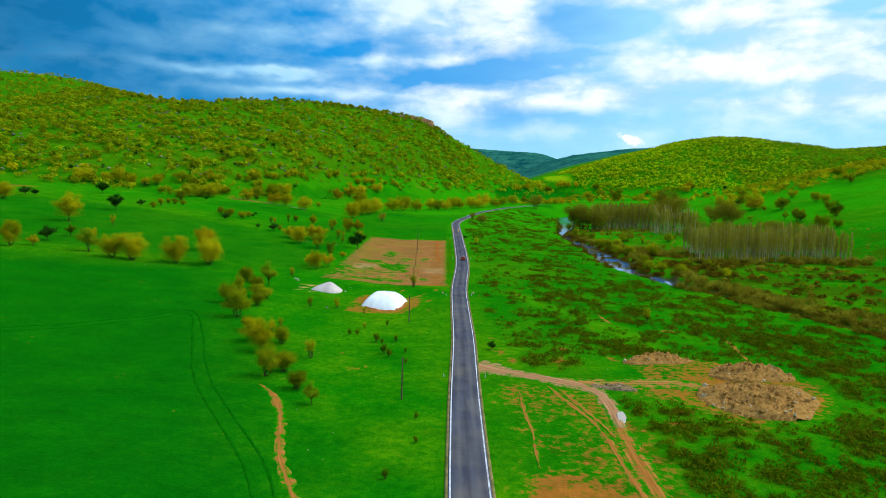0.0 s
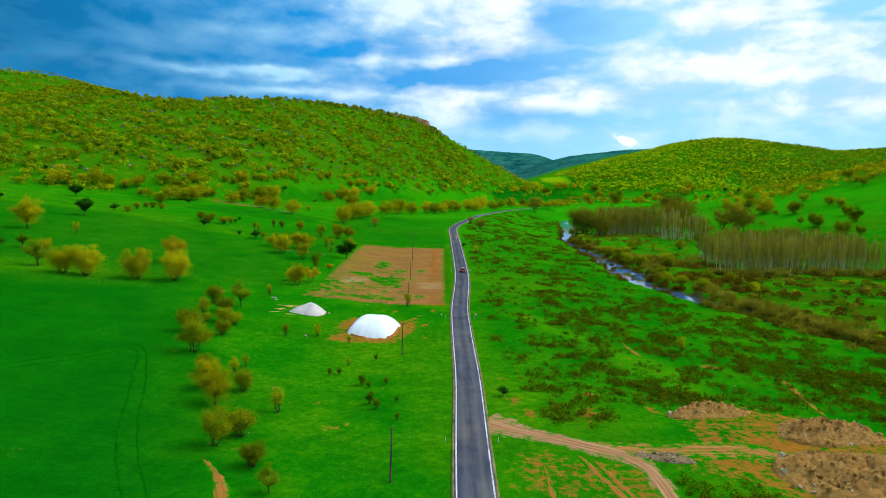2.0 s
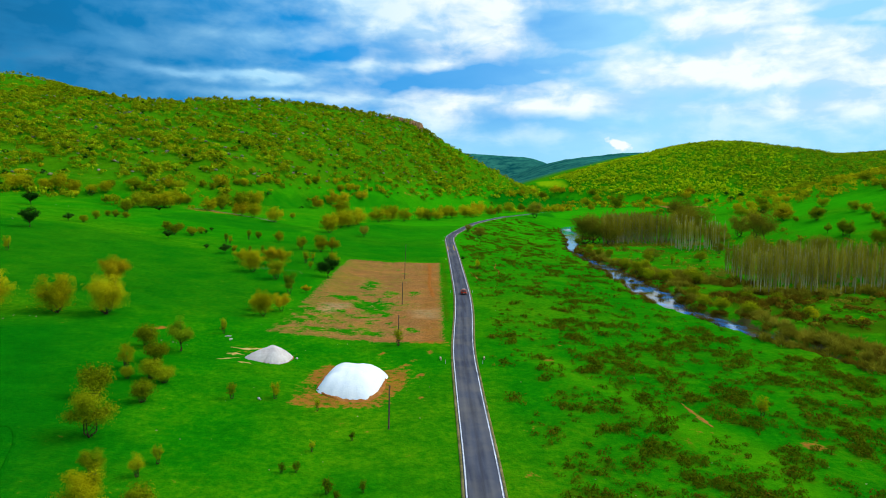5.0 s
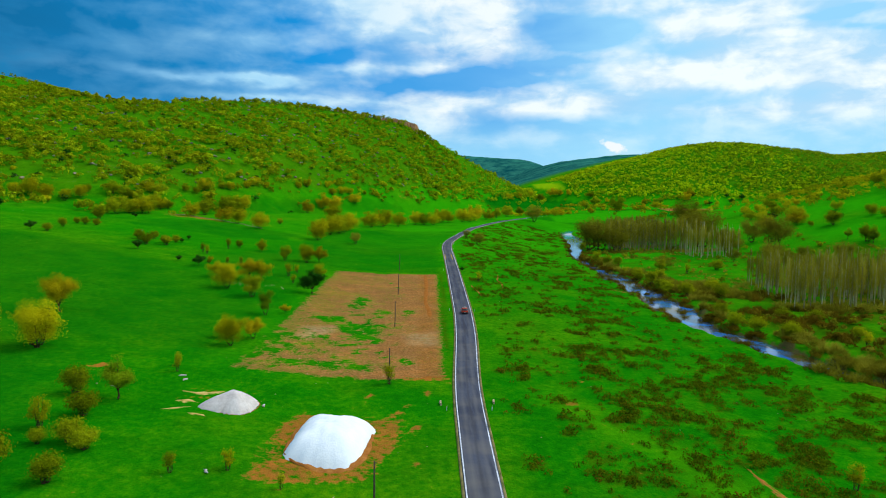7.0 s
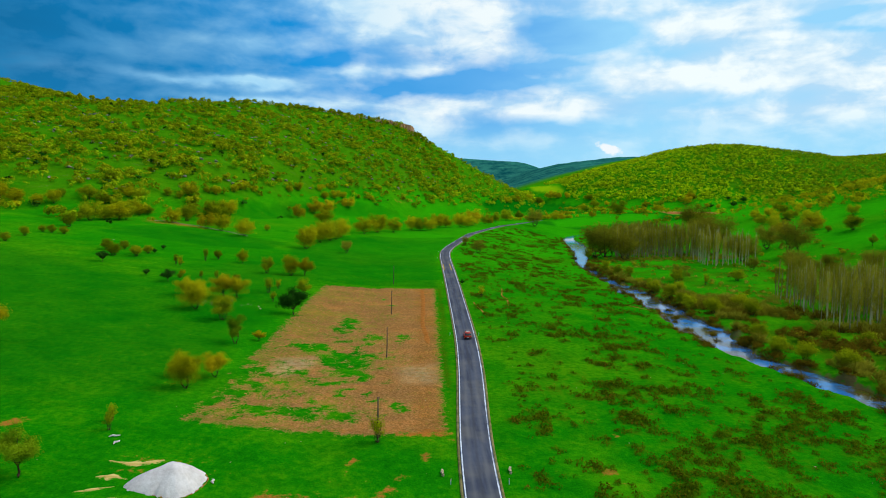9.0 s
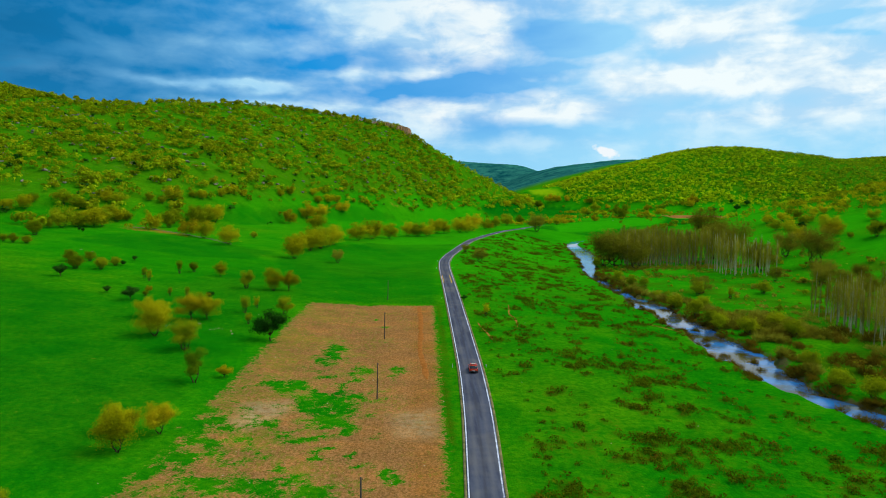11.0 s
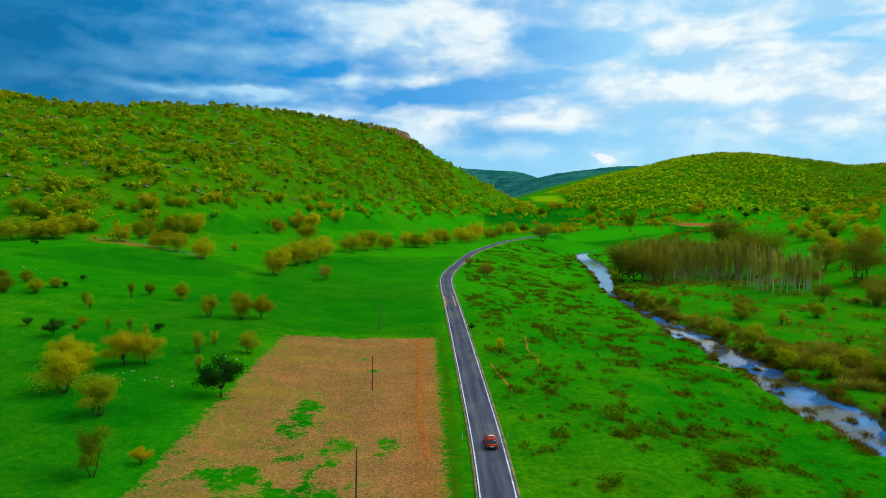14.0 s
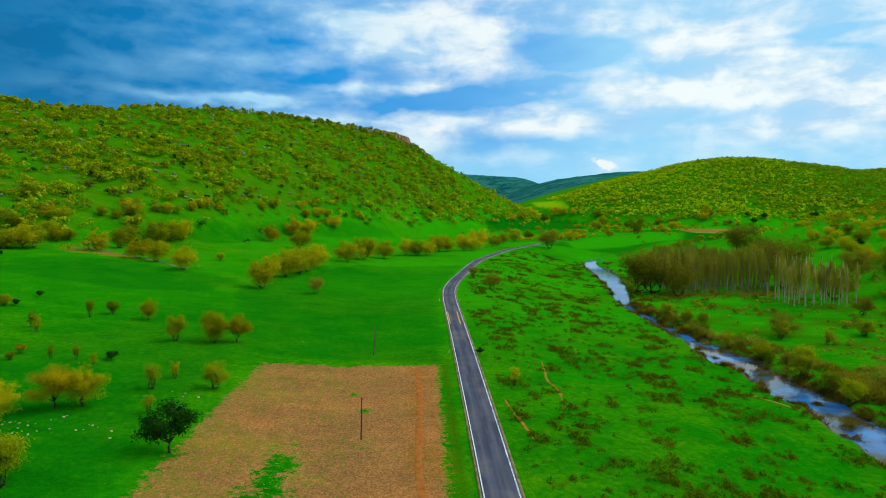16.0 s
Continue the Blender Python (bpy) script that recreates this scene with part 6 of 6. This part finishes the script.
def trail(name, way, wide, mat, label, lift=0.07, ragged=0.2, seed=1):
    """A worn strip that lies over the land along a bent line; one width for all of it or one for each bend."""
    way = [Vector((*p, 0)) for p in way]
    pts, along_way = [], []
    for k in range(len(way) - 1):
        p0, p1, p2, p3 = way[max(k - 1, 0)], way[k], way[k + 1], way[min(k + 2, len(way) - 1)]
        n = max(3, int((p2 - p1).length / 0.9))
        for i in range(n):
            t = i / n
            along_way.append(k + t)
            pts.append(0.5 * ((2 * p1) + (p2 - p0) * t + (2 * p0 - 5 * p1 + 4 * p2 - p3) * t * t + (3 * p1 - p0 - 3 * p2 + p3) * t ** 3))
    pts.append(way[-1])
    along_way.append(len(way) - 1)
    c = np.array([(p.x, p.y) for p in pts])
    d = np.gradient(c, axis=0)
    d /= np.linalg.norm(d, axis=1, keepdims=True)
    r = np.random.default_rng(seed)
    n = len(c)
    fade = np.minimum(1, np.minimum(np.arange(n), np.arange(n)[::-1]) / 4 + 0.15)
    if isinstance(wide, tuple):
        wide, fade = np.interp(along_way, range(len(way)), wide), 1.0 + 0 * fade
    else:
        wide = np.full(n, wide)
    off = np.linspace(-0.5, 0.5, 6)[None] * (wide * fade)[:, None] * (1 + ragged * r.normal(size=(n, 1)) * 0.5)
    off[:, 0] -= ragged * wide * 0.3 * np.abs(r.normal(size=n))
    off[:, -1] += ragged * wide * 0.3 * np.abs(r.normal(size=n))
    run = np.cumsum(np.hypot(*np.gradient(c, axis=0).T))
    x, y = c[:, :1] + off * d[:, 1:], c[:, 1:] - off * d[:, :1]
    crown = np.array([-0.16, 0, 0.0, 0.0, 0, -0.16])[None]
    me = sheet(name, x, y, land_z(x, y) + lift + crown, mat, (("across", np.broadcast_to(np.linspace(-1, 1, 6), x.shape)), ("metres_across", off), ("metres_along", np.broadcast_to(run[:, None], x.shape))))
    return tagged(new(name, me), label, "track", kind="structure")


trail("dirt_track", [(7.4, 111.2), (8.6, 110.4), (10.6, 108.8), (14.5, 106.6), (20, 103.5), (24, 101.4), (26.2, 98.2), (26.6, 94.9), (26.4, 90.2), (25.8, 85.9), (25.2, 81.5)], (10.5, 9.5, 6.4, 4.3, 4.4, 4.2, 3.2, 3.0, 2.8, 2.4, 1.6), TRACK, "brown rutted dirt track leaving the road", 0.12, 0.22, 2)
trail("worn_earth", [(25.9, 87), (25.3, 82), (24.8, 78), (24.4, 72), (24.0, 66), (23.9, 56), (24.2, 45)], (1.2, 2.4, 3.2, 3.2, 2.8, 2.4, 2.0), RUT, "orange wheel-worn earth where the track fades into grass", 0.10, 0.4, 21)
trail("worn_earth", [(22, 103), (26, 102.6), (31, 102.4), (37, 102.8), (42, 102.6), (47, 100)], (4.2, 4.6, 5.0, 5.6, 6.0, 5.0), WORN, "half-grassed earth between the track and the dug heaps", 0.10, 0.3, 16)
trail("wheel_rut", [(18.7, 100.4), (19.3, 98), (19.9, 94.5), (20.9, 89.9), (21.8, 85.7), (22.3, 80.4), (22.4, 74), (22.2, 66), (22.1, 56), (22.4, 45)], 1.2, RUT, "orange wheel rut in the grass", 0.08, 0.4, 4)
trail("wheel_rut", [(20.3, 99), (20.9, 96.5), (21.6, 92.7), (22.3, 88.2), (23.0, 83.4), (23.6, 78)], 1.1, RUT, "orange wheel rut in the grass", 0.08, 0.4, 5)
trail("wheel_rut", [(13.7, 97), (13.4, 92), (13.2, 86), (13.2, 80), (12.7, 75), (12.4, 69)], 0.8, RUT, "faint orange wheel rut in the grass", 0.06, 0.7, 7)
trail("wheel_rut", [(42.0, 160), (42.4, 155), (42.8, 149)], 1.1, RUT, "short orange rut in the meadow", 0.07, 0.4, 14)
trail("wheel_rut", [(64.4, 137), (63.2, 130), (62, 122.5), (61, 117)], 1.2, RUT, "orange rut in the scrubby meadow", 0.07, 0.4, 15)
trail("wheel_rut", [(29.6, 326), (28.6, 317), (27.4, 309), (28.2, 303), (27.3, 293)], 0.8, RUT, "orange rut in the scrubby meadow", 0.07, 0.5, 17)
trail("bank_path", [(63.5, 312), (66.5, 309.8), (69.4, 307), (71.8, 302.4), (73.2, 296.5)], 0.9, RUT, "narrow orange path worn above the river bank", 0.07, 0.5, 18)
trail("wheel_rut", [(16.8, 296), (17.2, 291), (18.2, 283), (18.6, 277)], 0.7, RUT, "faint orange rut in the scrubby meadow", 0.07, 0.5, 19)
trail("bare_strip", [(-26.5, 95), (-23.5, 91), (-21, 85), (-19.3, 78), (-17.6, 71), (-15, 64), (-12, 56), (-9, 47)], 1.5, RUT, "narrow strip of bare orange soil in the pasture", 0.07, 0.5, 8)
trail("crop_track", [(-74, 108), (-62, 122), (-53, 134), (-47, 122), (-41, 106), (-36, 94), (-28, 80), (-20, 66), (-14, 50)], 0.5, TRODDEN, "faint wheel track through the young crop", 0.06, 0.4, 12)
trail("crop_track", [(-76, 110), (-63, 125), (-53.5, 137), (-45.5, 123), (-39.3, 107), (-34, 95), (-26, 81), (-18, 67), (-12, 50)], 0.45, TRODDEN, "faint wheel track through the young crop", 0.06, 0.4, 13)
trail("plough_furrow", [(1.0, 317), (1.4, 300), (1.2, 283), (0.9, 268), (1.6, 256), (2.0, 247)], 1.5, RED_SOIL, "fresh red plough furrow along the plot", 0.05, 0.5, 9)

for k, way in enumerate(([(-39.2, 173.6), (-37.2, 174.4), (-35.2, 175.2)], [(-38.4, 177.2), (-36.8, 177.6), (-34.8, 177.0)], [(-38.8, 181.4), (-36.4, 181.0), (-34.0, 181.6), (-32.6, 182.8)], [(-34.8, 172.4), (-33.2, 172.2), (-32.0, 171.6)])):
    trail("straw_litter", way, 1.5, STRAW, "thin strewn straw beside the dusty heap", 0.09, 0.5, 20 + k)


def puddle(x, y, rx, ry, turn, seed):
    a = np.linspace(0, 2 * np.pi, 28, endpoint=False)
    r = 1 + 0.12 * np.sin(2 * a + seed) + 0.06 * np.sin(3 * a) + 0.04 * np.sin(7 * a + seed)
    u = np.array([0.0, 0.5, 1.0])[:, None]
    px_, py_ = u * r * np.cos(a) * rx, u * r * np.sin(a) * ry
    co = np.stack([px_ * math.cos(turn) - py_ * math.sin(turn), px_ * math.sin(turn) + py_ * math.cos(turn), 0 * px_ - 0.03 * u ** 4], -1).reshape(-1, 3)
    k, i = np.arange(2)[:, None] * 28, np.arange(28)[None]
    j = (i + 1) % 28
    me = bpy.data.meshes.new("puddle")
    fill(me, co, np.stack([k + i, k + j, k + 28 + j, k + 28 + i], -1).reshape(-1, 4))
    me.materials.append(PUDDLE)
    ob = new("puddle", me)
    ob.location = (x, y, float(land_z(x, y)) + 0.2)
    return tagged(ob, "shallow puddle shining on the dirt", "puddle", kind="structure")


puddle(26.6, 85.7, 0.55, 2.7, radians(-10), 1.0)
puddle(46.0, 97.6, 1.5, 0.9, 0.2, 2.0)

# ---- dug earth beside the track ----


def rock_mesh(name, seed, mat, rough=0.22):
    bm = bmesh.new()
    bmesh.ops.create_icosphere(bm, subdivisions=1, radius=0.5)
    r = random.Random(seed)
    for v in bm.verts:
        v.co = Vector((v.co.x * r.uniform(0.8, 1.2), v.co.y, v.co.z * 0.75)) + Vector((r.uniform(-1, 1), r.uniform(-1, 1), r.uniform(-1, 1))) * rough * 0.5
    me = bpy.data.meshes.new(name)
    bm.to_mesh(me)
    bm.free()
    me.materials.append(mat)
    return me


def spoil_heap(cx, cy, rx, ry, turn, high, seed, rocks, label, mat):
    """A heap of dug earth with lumps, and stones lying in it."""
    ob = new("spoil_heap")
    z0 = float(land_z(cx, cy))
    ob.matrix_basis = pose(cx, cy, z0)
    n = 46
    u, v = np.meshgrid(np.linspace(-1, 1, n), np.linspace(-1, 1, n))
    q = np.hypot(u, v)
    lump = 0.42 * rough_noise(u * rx + seed, v * ry, 5.3, 0.3) + 0.22 * rough_noise(u * rx, v * ry + seed, 2.3, 1.1)
    lumpy = np.random.default_rng(seed).normal(size=u.shape) * 0.13
    h = high * np.clip(1 - (q * (1 + 0.16 * np.sin(3 * np.arctan2(v, u) + seed))) ** 2.2, -0.4, 1) * (0.75 + 0.8 * lump + lumpy)
    h = np.where(q > 1.02, -0.7, np.maximum(h, -0.3))
    lx, ly = u * rx * math.cos(turn) - v * ry * math.sin(turn), u * rx * math.sin(turn) + v * ry * math.cos(turn)
    part("mound", sheet("mound", lx, ly, land_z(cx + lx, cy + ly) - z0 + h, mat), mat, ob)
    r = random.Random(seed)
    kinds = [rock_mesh("rock", seed * 10 + k, STONE if k in (0, 4) else mat) for k in range(9)]
    for k in range(rocks):
        a, f = r.uniform(0, 6.28), r.uniform(0.05, 0.95) ** 0.6
        i, j = int((math.cos(a) * f + 1) / 2 * (n - 1)), int((math.sin(a) * f + 1) / 2 * (n - 1))
        s = (r.uniform(0.25, 0.65) if r.random() < 0.88 else r.uniform(0.7, 1.1)) * min(1.0, 0.35 + 0.3 * high)
        rock = part("rock", kinds[k % 9], None, ob)
        rock.matrix_basis = Matrix.LocRotScale((lx[j, i], ly[j, i], float(land_z(cx + lx[j, i], cy + ly[j, i])) - z0 + max(0, h[j, i]) + 0.08 * s),
                                               Euler((r.uniform(0, 3), r.uniform(0, 3), r.uniform(0, 3))), (s * 1.2, s, s))
    return tagged(ob, label, "earth heap", "heaps of dug earth")


spoil_heap(51.0, 95.2, 9.6, 8.2, 0.35, 2.3, 61, 130, "lumpy brown heap of dug earth and stones", RUBBLE)
spoil_heap(56.0, 109.0, 7.6, 4.6, -0.1, 2.1, 62, 70, "brown heap of dug earth with pale boulders", RUBBLE)
spoil_heap(42.5, 117.0, 7.5, 2.6, 0.25, 1.6, 63, 40, "long low bank of reddish dug earth", RUBBLE)
spoil_heap(29.8, 100.4, 4.0, 1.4, -0.3, 0.7, 64, 40, "low grey heap of broken stone", STONE_HEAP)

# ---- stones ----


def stone_scatter(name, xs, ys, sizes, mat, seed, label):
    r = np.random.default_rng(seed)
    base = bmesh.new()
    bmesh.ops.create_icosphere(base, subdivisions=1, radius=0.5)
    v0 = np.array([tuple(v.co) for v in base.verts])
    f0 = np.array([[v.index for v in f.verts] for f in base.faces])
    base.free()
    n = len(xs)
    v = v0[None] * (1 + 0.25 * r.normal(size=(n, len(v0), 1))) * sizes[:, None, None] * np.array([1.2, 0.9, 0.6])
    a = r.uniform(0, 6.28, n)
    x = v[:, :, 0] * np.cos(a)[:, None] - v[:, :, 1] * np.sin(a)[:, None] + xs[:, None]
    y = v[:, :, 0] * np.sin(a)[:, None] + v[:, :, 1] * np.cos(a)[:, None] + ys[:, None]
    z = v[:, :, 2] + (land_z(xs, ys) + 0.12 * sizes)[:, None]
    me = bpy.data.meshes.new(name)
    fill(me, np.stack([x, y, z], -1).reshape(-1, 3), (f0[None] + (np.arange(n) * len(v0))[:, None, None]).reshape(-1, 3), smooth=False)
    me.materials.append(mat)
    return tagged(new(name, me), label, "stones", kind="stuff")


r = np.random.default_rng(71)
spots = np.array([(-57.5, 274), (-56, 275), (-49, 277), (-52, 271), (-45, 275), (-36, 292), (-47, 181), (-106, 195), (-85, 188), (-125, 372), (-110, 455), (-98, 452), (-150, 478),
                  (-190, 400), (-170, 330), (-60, 560), (-30, 600), (-20, 680), (-5, 700), (20, 720), (-90, 640), (30, 440), (27, 433)])
c = np.repeat(spots, 5, axis=0) + r.normal(size=(len(spots) * 5, 2)) * np.array([2.8, 1.8])
stone_scatter("field_stones", c[:, 0], c[:, 1], r.uniform(0.12, 0.45, len(c)), STONE, 72, "pale limestone blocks scattered in the grass")
x, y, q = scatter(220, -38, 75, 60, 300, 73)
keep = (np.abs(x - road_x(y)) > 5) & (x > -52 + 0.33 * (150 - y))
stone_scatter("small_stones", x[keep], y[keep], q.uniform(0.06, 0.22, keep.sum()), STONE, 74, "small pale stones strewn over the pasture")
x, y, q = scatter(5200, -420, 40, 430, 1010, 75)
rise = ground_z(x, y) - road_z(y)
keep = (rise > 30) & (rough_noise(x, y * 3.0, 90, 0.2) > 0.35)
stone_scatter("hill_rocks", x[keep], y[keep], q.uniform(0.9, 3.6, keep.sum()), GREY_ROCK, 76, "grey rock outcrops in bands across the hillside")
# dry-stone field wall on the upper pasture
s = np.linspace(0, 1, 260)
x = -150 + 62 * s + r.normal(size=260) * 0.5
y = 470 - 36 * s + 8 * np.sin(3 * s) + r.normal(size=260) * 0.4
stone_scatter("field_wall", x, y, r.uniform(0.25, 0.75, 260), GREY_ROCK, 77, "tumbled dry-stone wall along the field edge")

# scraps of dusty sheet lying in the grass by the heaps
for k, (x, y, a) in enumerate(((-41.2, 188.0, 0.4), (-40.2, 186.6, 1.3), (-25.2, 178.6, 1.9), (-26.6, 155.8, 2.2))):
    bm = bmesh.new()
    limb(bm, [(-0.9, 0, 0.08), (-0.3, 0.25, 0.16), (0.3, -0.1, 0.12), (0.9, 0.2, 0.06)], [0.08, 0.22, 0.17, 0.06], 7)
    me = bpy.data.meshes.new("sheet_scrap")
    bm.to_mesh(me)
    bm.free()
    me.materials.append(DUSTY_TARP)
    scrap = new("sheet_scrap", me)
    scrap.matrix_basis = pose(x, y, float(land_z(x, y)), 0, 0, math.degrees(a)) @ Matrix.Scale(0.75, 4)
    tagged(scrap, "crumpled scrap of dusty plastic sheet in the grass", "plastic scrap", "plastic scraps")

# ---- rock face at the end of the left-hand hill ----
crag = new("rock_face")
crag.matrix_basis = pose(-40, 1012, 128)
kinds = [rock_mesh("crag_block", 800 + k, CLIFF, 0.3) for k in range(5)]
rr = random.Random(81)
for k in range(46):
    s = k / 45
    x = -9 - 120 * s ** 2.2 + rr.uniform(-2, 2)
    y = float(soft_table(x, (-250, -155, -18, 20), (770, 940, 1017, 1060), 18.0)) - 7 + rr.uniform(-2, 3)
    z = float(land_z(x, y)) + rr.uniform(-1, 2)
    block = part("crag_block", kinds[k % 5], None, crag)
    big_ = (1 - 0.80 * s ** 0.7) * rr.uniform(0.8, 1.3)
    block.matrix_basis = Matrix.Translation((x + 40, y - 1012, z - 128)) @ Matrix.LocRotScale(None, Euler((0, 0, rr.uniform(-0.4, 0.4))), (7.5 * big_, 5 * big_, 19 * big_))
tagged(crag, "reddish grey rock face at the hill edge", "cliff")

# ---- the car on the road ----


def car_materials():
    m, t, b = material("red car paint", 0.4)
    paint(t, b, blend(t, grain(t, node(t, "ShaderNodeTexCoord").outputs["Object"], 3.0, 3), (0.44, 0.020, 0.003), (0.54, 0.038, 0.004)))
    b.inputs["Specular IOR Level"].default_value = 0.3
    out = [m]
    for name, col, rough, metal in (("dark car glass", (0.012, 0.014, 0.018), 0.05, 0), ("tyre rubber", (0.012, 0.012, 0.013), 0.8, 0), ("wheel alloy", (0.45, 0.46, 0.48), 0.3, 1),
                                    ("tail lamp glass", (0.35, 0.01, 0.01), 0.15, 0), ("white plate", (0.70, 0.71, 0.72), 0.4, 0), ("black plastic", (0.02, 0.02, 0.022), 0.55, 0),
                                    ("pale roof reflection", (0.55, 0.52, 0.47), 0.6, 0)):
        m, t, b = material(name, rough)
        paint(t, b, col)
        b.inputs["Specular IOR Level"].default_value, b.inputs["Metallic"].default_value = 0.5, metal
        out.append(m)
    return out


RED, GLASS, RUBBER, ALLOY, LAMP, PLATE, TRIM, ROOF_SHINE = car_materials()


def hull(name, rows, mat, parent, label="", round_=0.05):
    """A body lofted through cross sections (y, half width, low z, high z), with softened edges."""
    bm = bmesh.new()
    rings = []
    for y, w, z0, z1 in rows:
        wz = z0 + (z1 - z0) * 0.62
        rings.append([bm.verts.new(p) for p in ((-w * 0.93, y, z0), (-w, y, wz), (-w * 0.88, y, z1), (w * 0.88, y, z1), (w, y, wz), (w * 0.93, y, z0))])
    for lo, hi in zip(rings, rings[1:]):
        for i in range(6):
            bm.faces.new((lo[i], lo[(i + 1) % 6], hi[(i + 1) % 6], hi[i]))
    bm.faces.new(rings[0]), bm.faces.new(rings[-1][::-1])
    bmesh.ops.recalc_face_normals(bm, faces=bm.faces[:])
    if round_:
        bmesh.ops.bevel(bm, geom=bm.edges[:], offset=round_, segments=2, affect="EDGES", clamp_overlap=True)
    for f in bm.faces:
        f.smooth = True
    return part(name, bm, mat, parent, label)


def block(name, at, size, mat, parent, label="", edge=0.015):
    bm = bmesh.new()
    bmesh.ops.create_cube(bm, size=1, matrix=Matrix.LocRotScale(at, None, size))
    bmesh.ops.bevel(bm, geom=bm.edges[:], offset=edge, segments=1, affect="EDGES")
    return part(name, bm, mat, parent, label)


def car(x, y, turn):
    """A small red hatchback, driving away; the pale block on its roof bars stands for reflected sky."""
    ob = new("car")
    ob.matrix_basis = pose(x, y, float(road_z(y)) + 0.235, 0.5, 0, turn)
    hull("body", [(-2.02, 0.78, 0.34, 0.80), (-1.92, 0.86, 0.26, 0.92), (-1.2, 0.89, 0.22, 0.95), (0.4, 0.89, 0.22, 0.94), (1.3, 0.87, 0.24, 0.88), (1.85, 0.80, 0.28, 0.74), (2.0, 0.70, 0.36, 0.62)], RED, ob)
    hull("cabin", [(-1.86, 0.74, 0.88, 0.98), (-1.55, 0.72, 0.88, 1.44), (-1.2, 0.70, 0.88, 1.50), (0.1, 0.70, 0.88, 1.49), (0.45, 0.70, 0.88, 1.40), (1.15, 0.74, 0.86, 0.93)], GLASS, ob, "dark glass cabin")
    hull("roof", [(-1.58, 0.66, 1.43, 1.47), (-1.2, 0.66, 1.485, 1.53), (0.1, 0.66, 1.475, 1.52), (0.42, 0.64, 1.40, 1.44)], RED, ob, "", 0.01)
    for s in (-1, 1):
        for yy in (-1.0, 0.15):
            block("roof_bar", (0, yy, 1.56), (1.25, 0.06, 0.04), TRIM, ob) if s > 0 else None
        block("mirror", (s * 0.95, 0.75, 1.0), (0.16, 0.1, 0.13), RED, ob)
        lamp = block("tail_lamp", (s * 0.70, -1.95, 0.80), (0.22, 0.14, 0.18), LAMP, ob, "red tail lamp")
        for yy in (-1.25, 1.3):
            wheel = new("wheel")
            wheel.parent = ob
            wheel.location = (s * 0.80, yy, 0.31)
            bm = bmesh.new()
            bmesh.ops.create_cone(bm, cap_ends=True, segments=24, radius1=0.31, radius2=0.31, depth=0.2, matrix=Matrix.Rotation(radians(90), 4, "Y"))
            bmesh.ops.bevel(bm, geom=[e for e in bm.edges if len(e.link_faces) == 2 and e.calc_face_angle() > 1], offset=0.03, segments=2, affect="EDGES")
            part("tyre", bm, RUBBER, wheel)
            bm = bmesh.new()
            bmesh.ops.create_cone(bm, cap_ends=True, segments=20, radius1=0.19, radius2=0.17, depth=0.21, matrix=Matrix.Rotation(radians(90 * s), 4, "Y"))
            part("rim", bm, ALLOY, wheel)
    block("bumper", (0, -2.0, 0.42), (1.5, 0.16, 0.22), TRIM, ob)
    block("number_plate", (0, -2.085, 0.56), (0.5, 0.03, 0.11), PLATE, ob)
    # pale block added where the glossy roof mirrors the sky
    block("roof_load", (0, -0.5, 1.64), (0.8, 0.5, 0.10), ROOF_SHINE, ob, "pale load strapped on the roof", 0.05)
    return tagged(ob, "small red hatchback with a pale roof reflection on the road", "car")


car(float(road_x(252)) + 0.55, 252.0, math.degrees(-math.atan2(float(road_x(256) - road_x(248)), 8.0)))
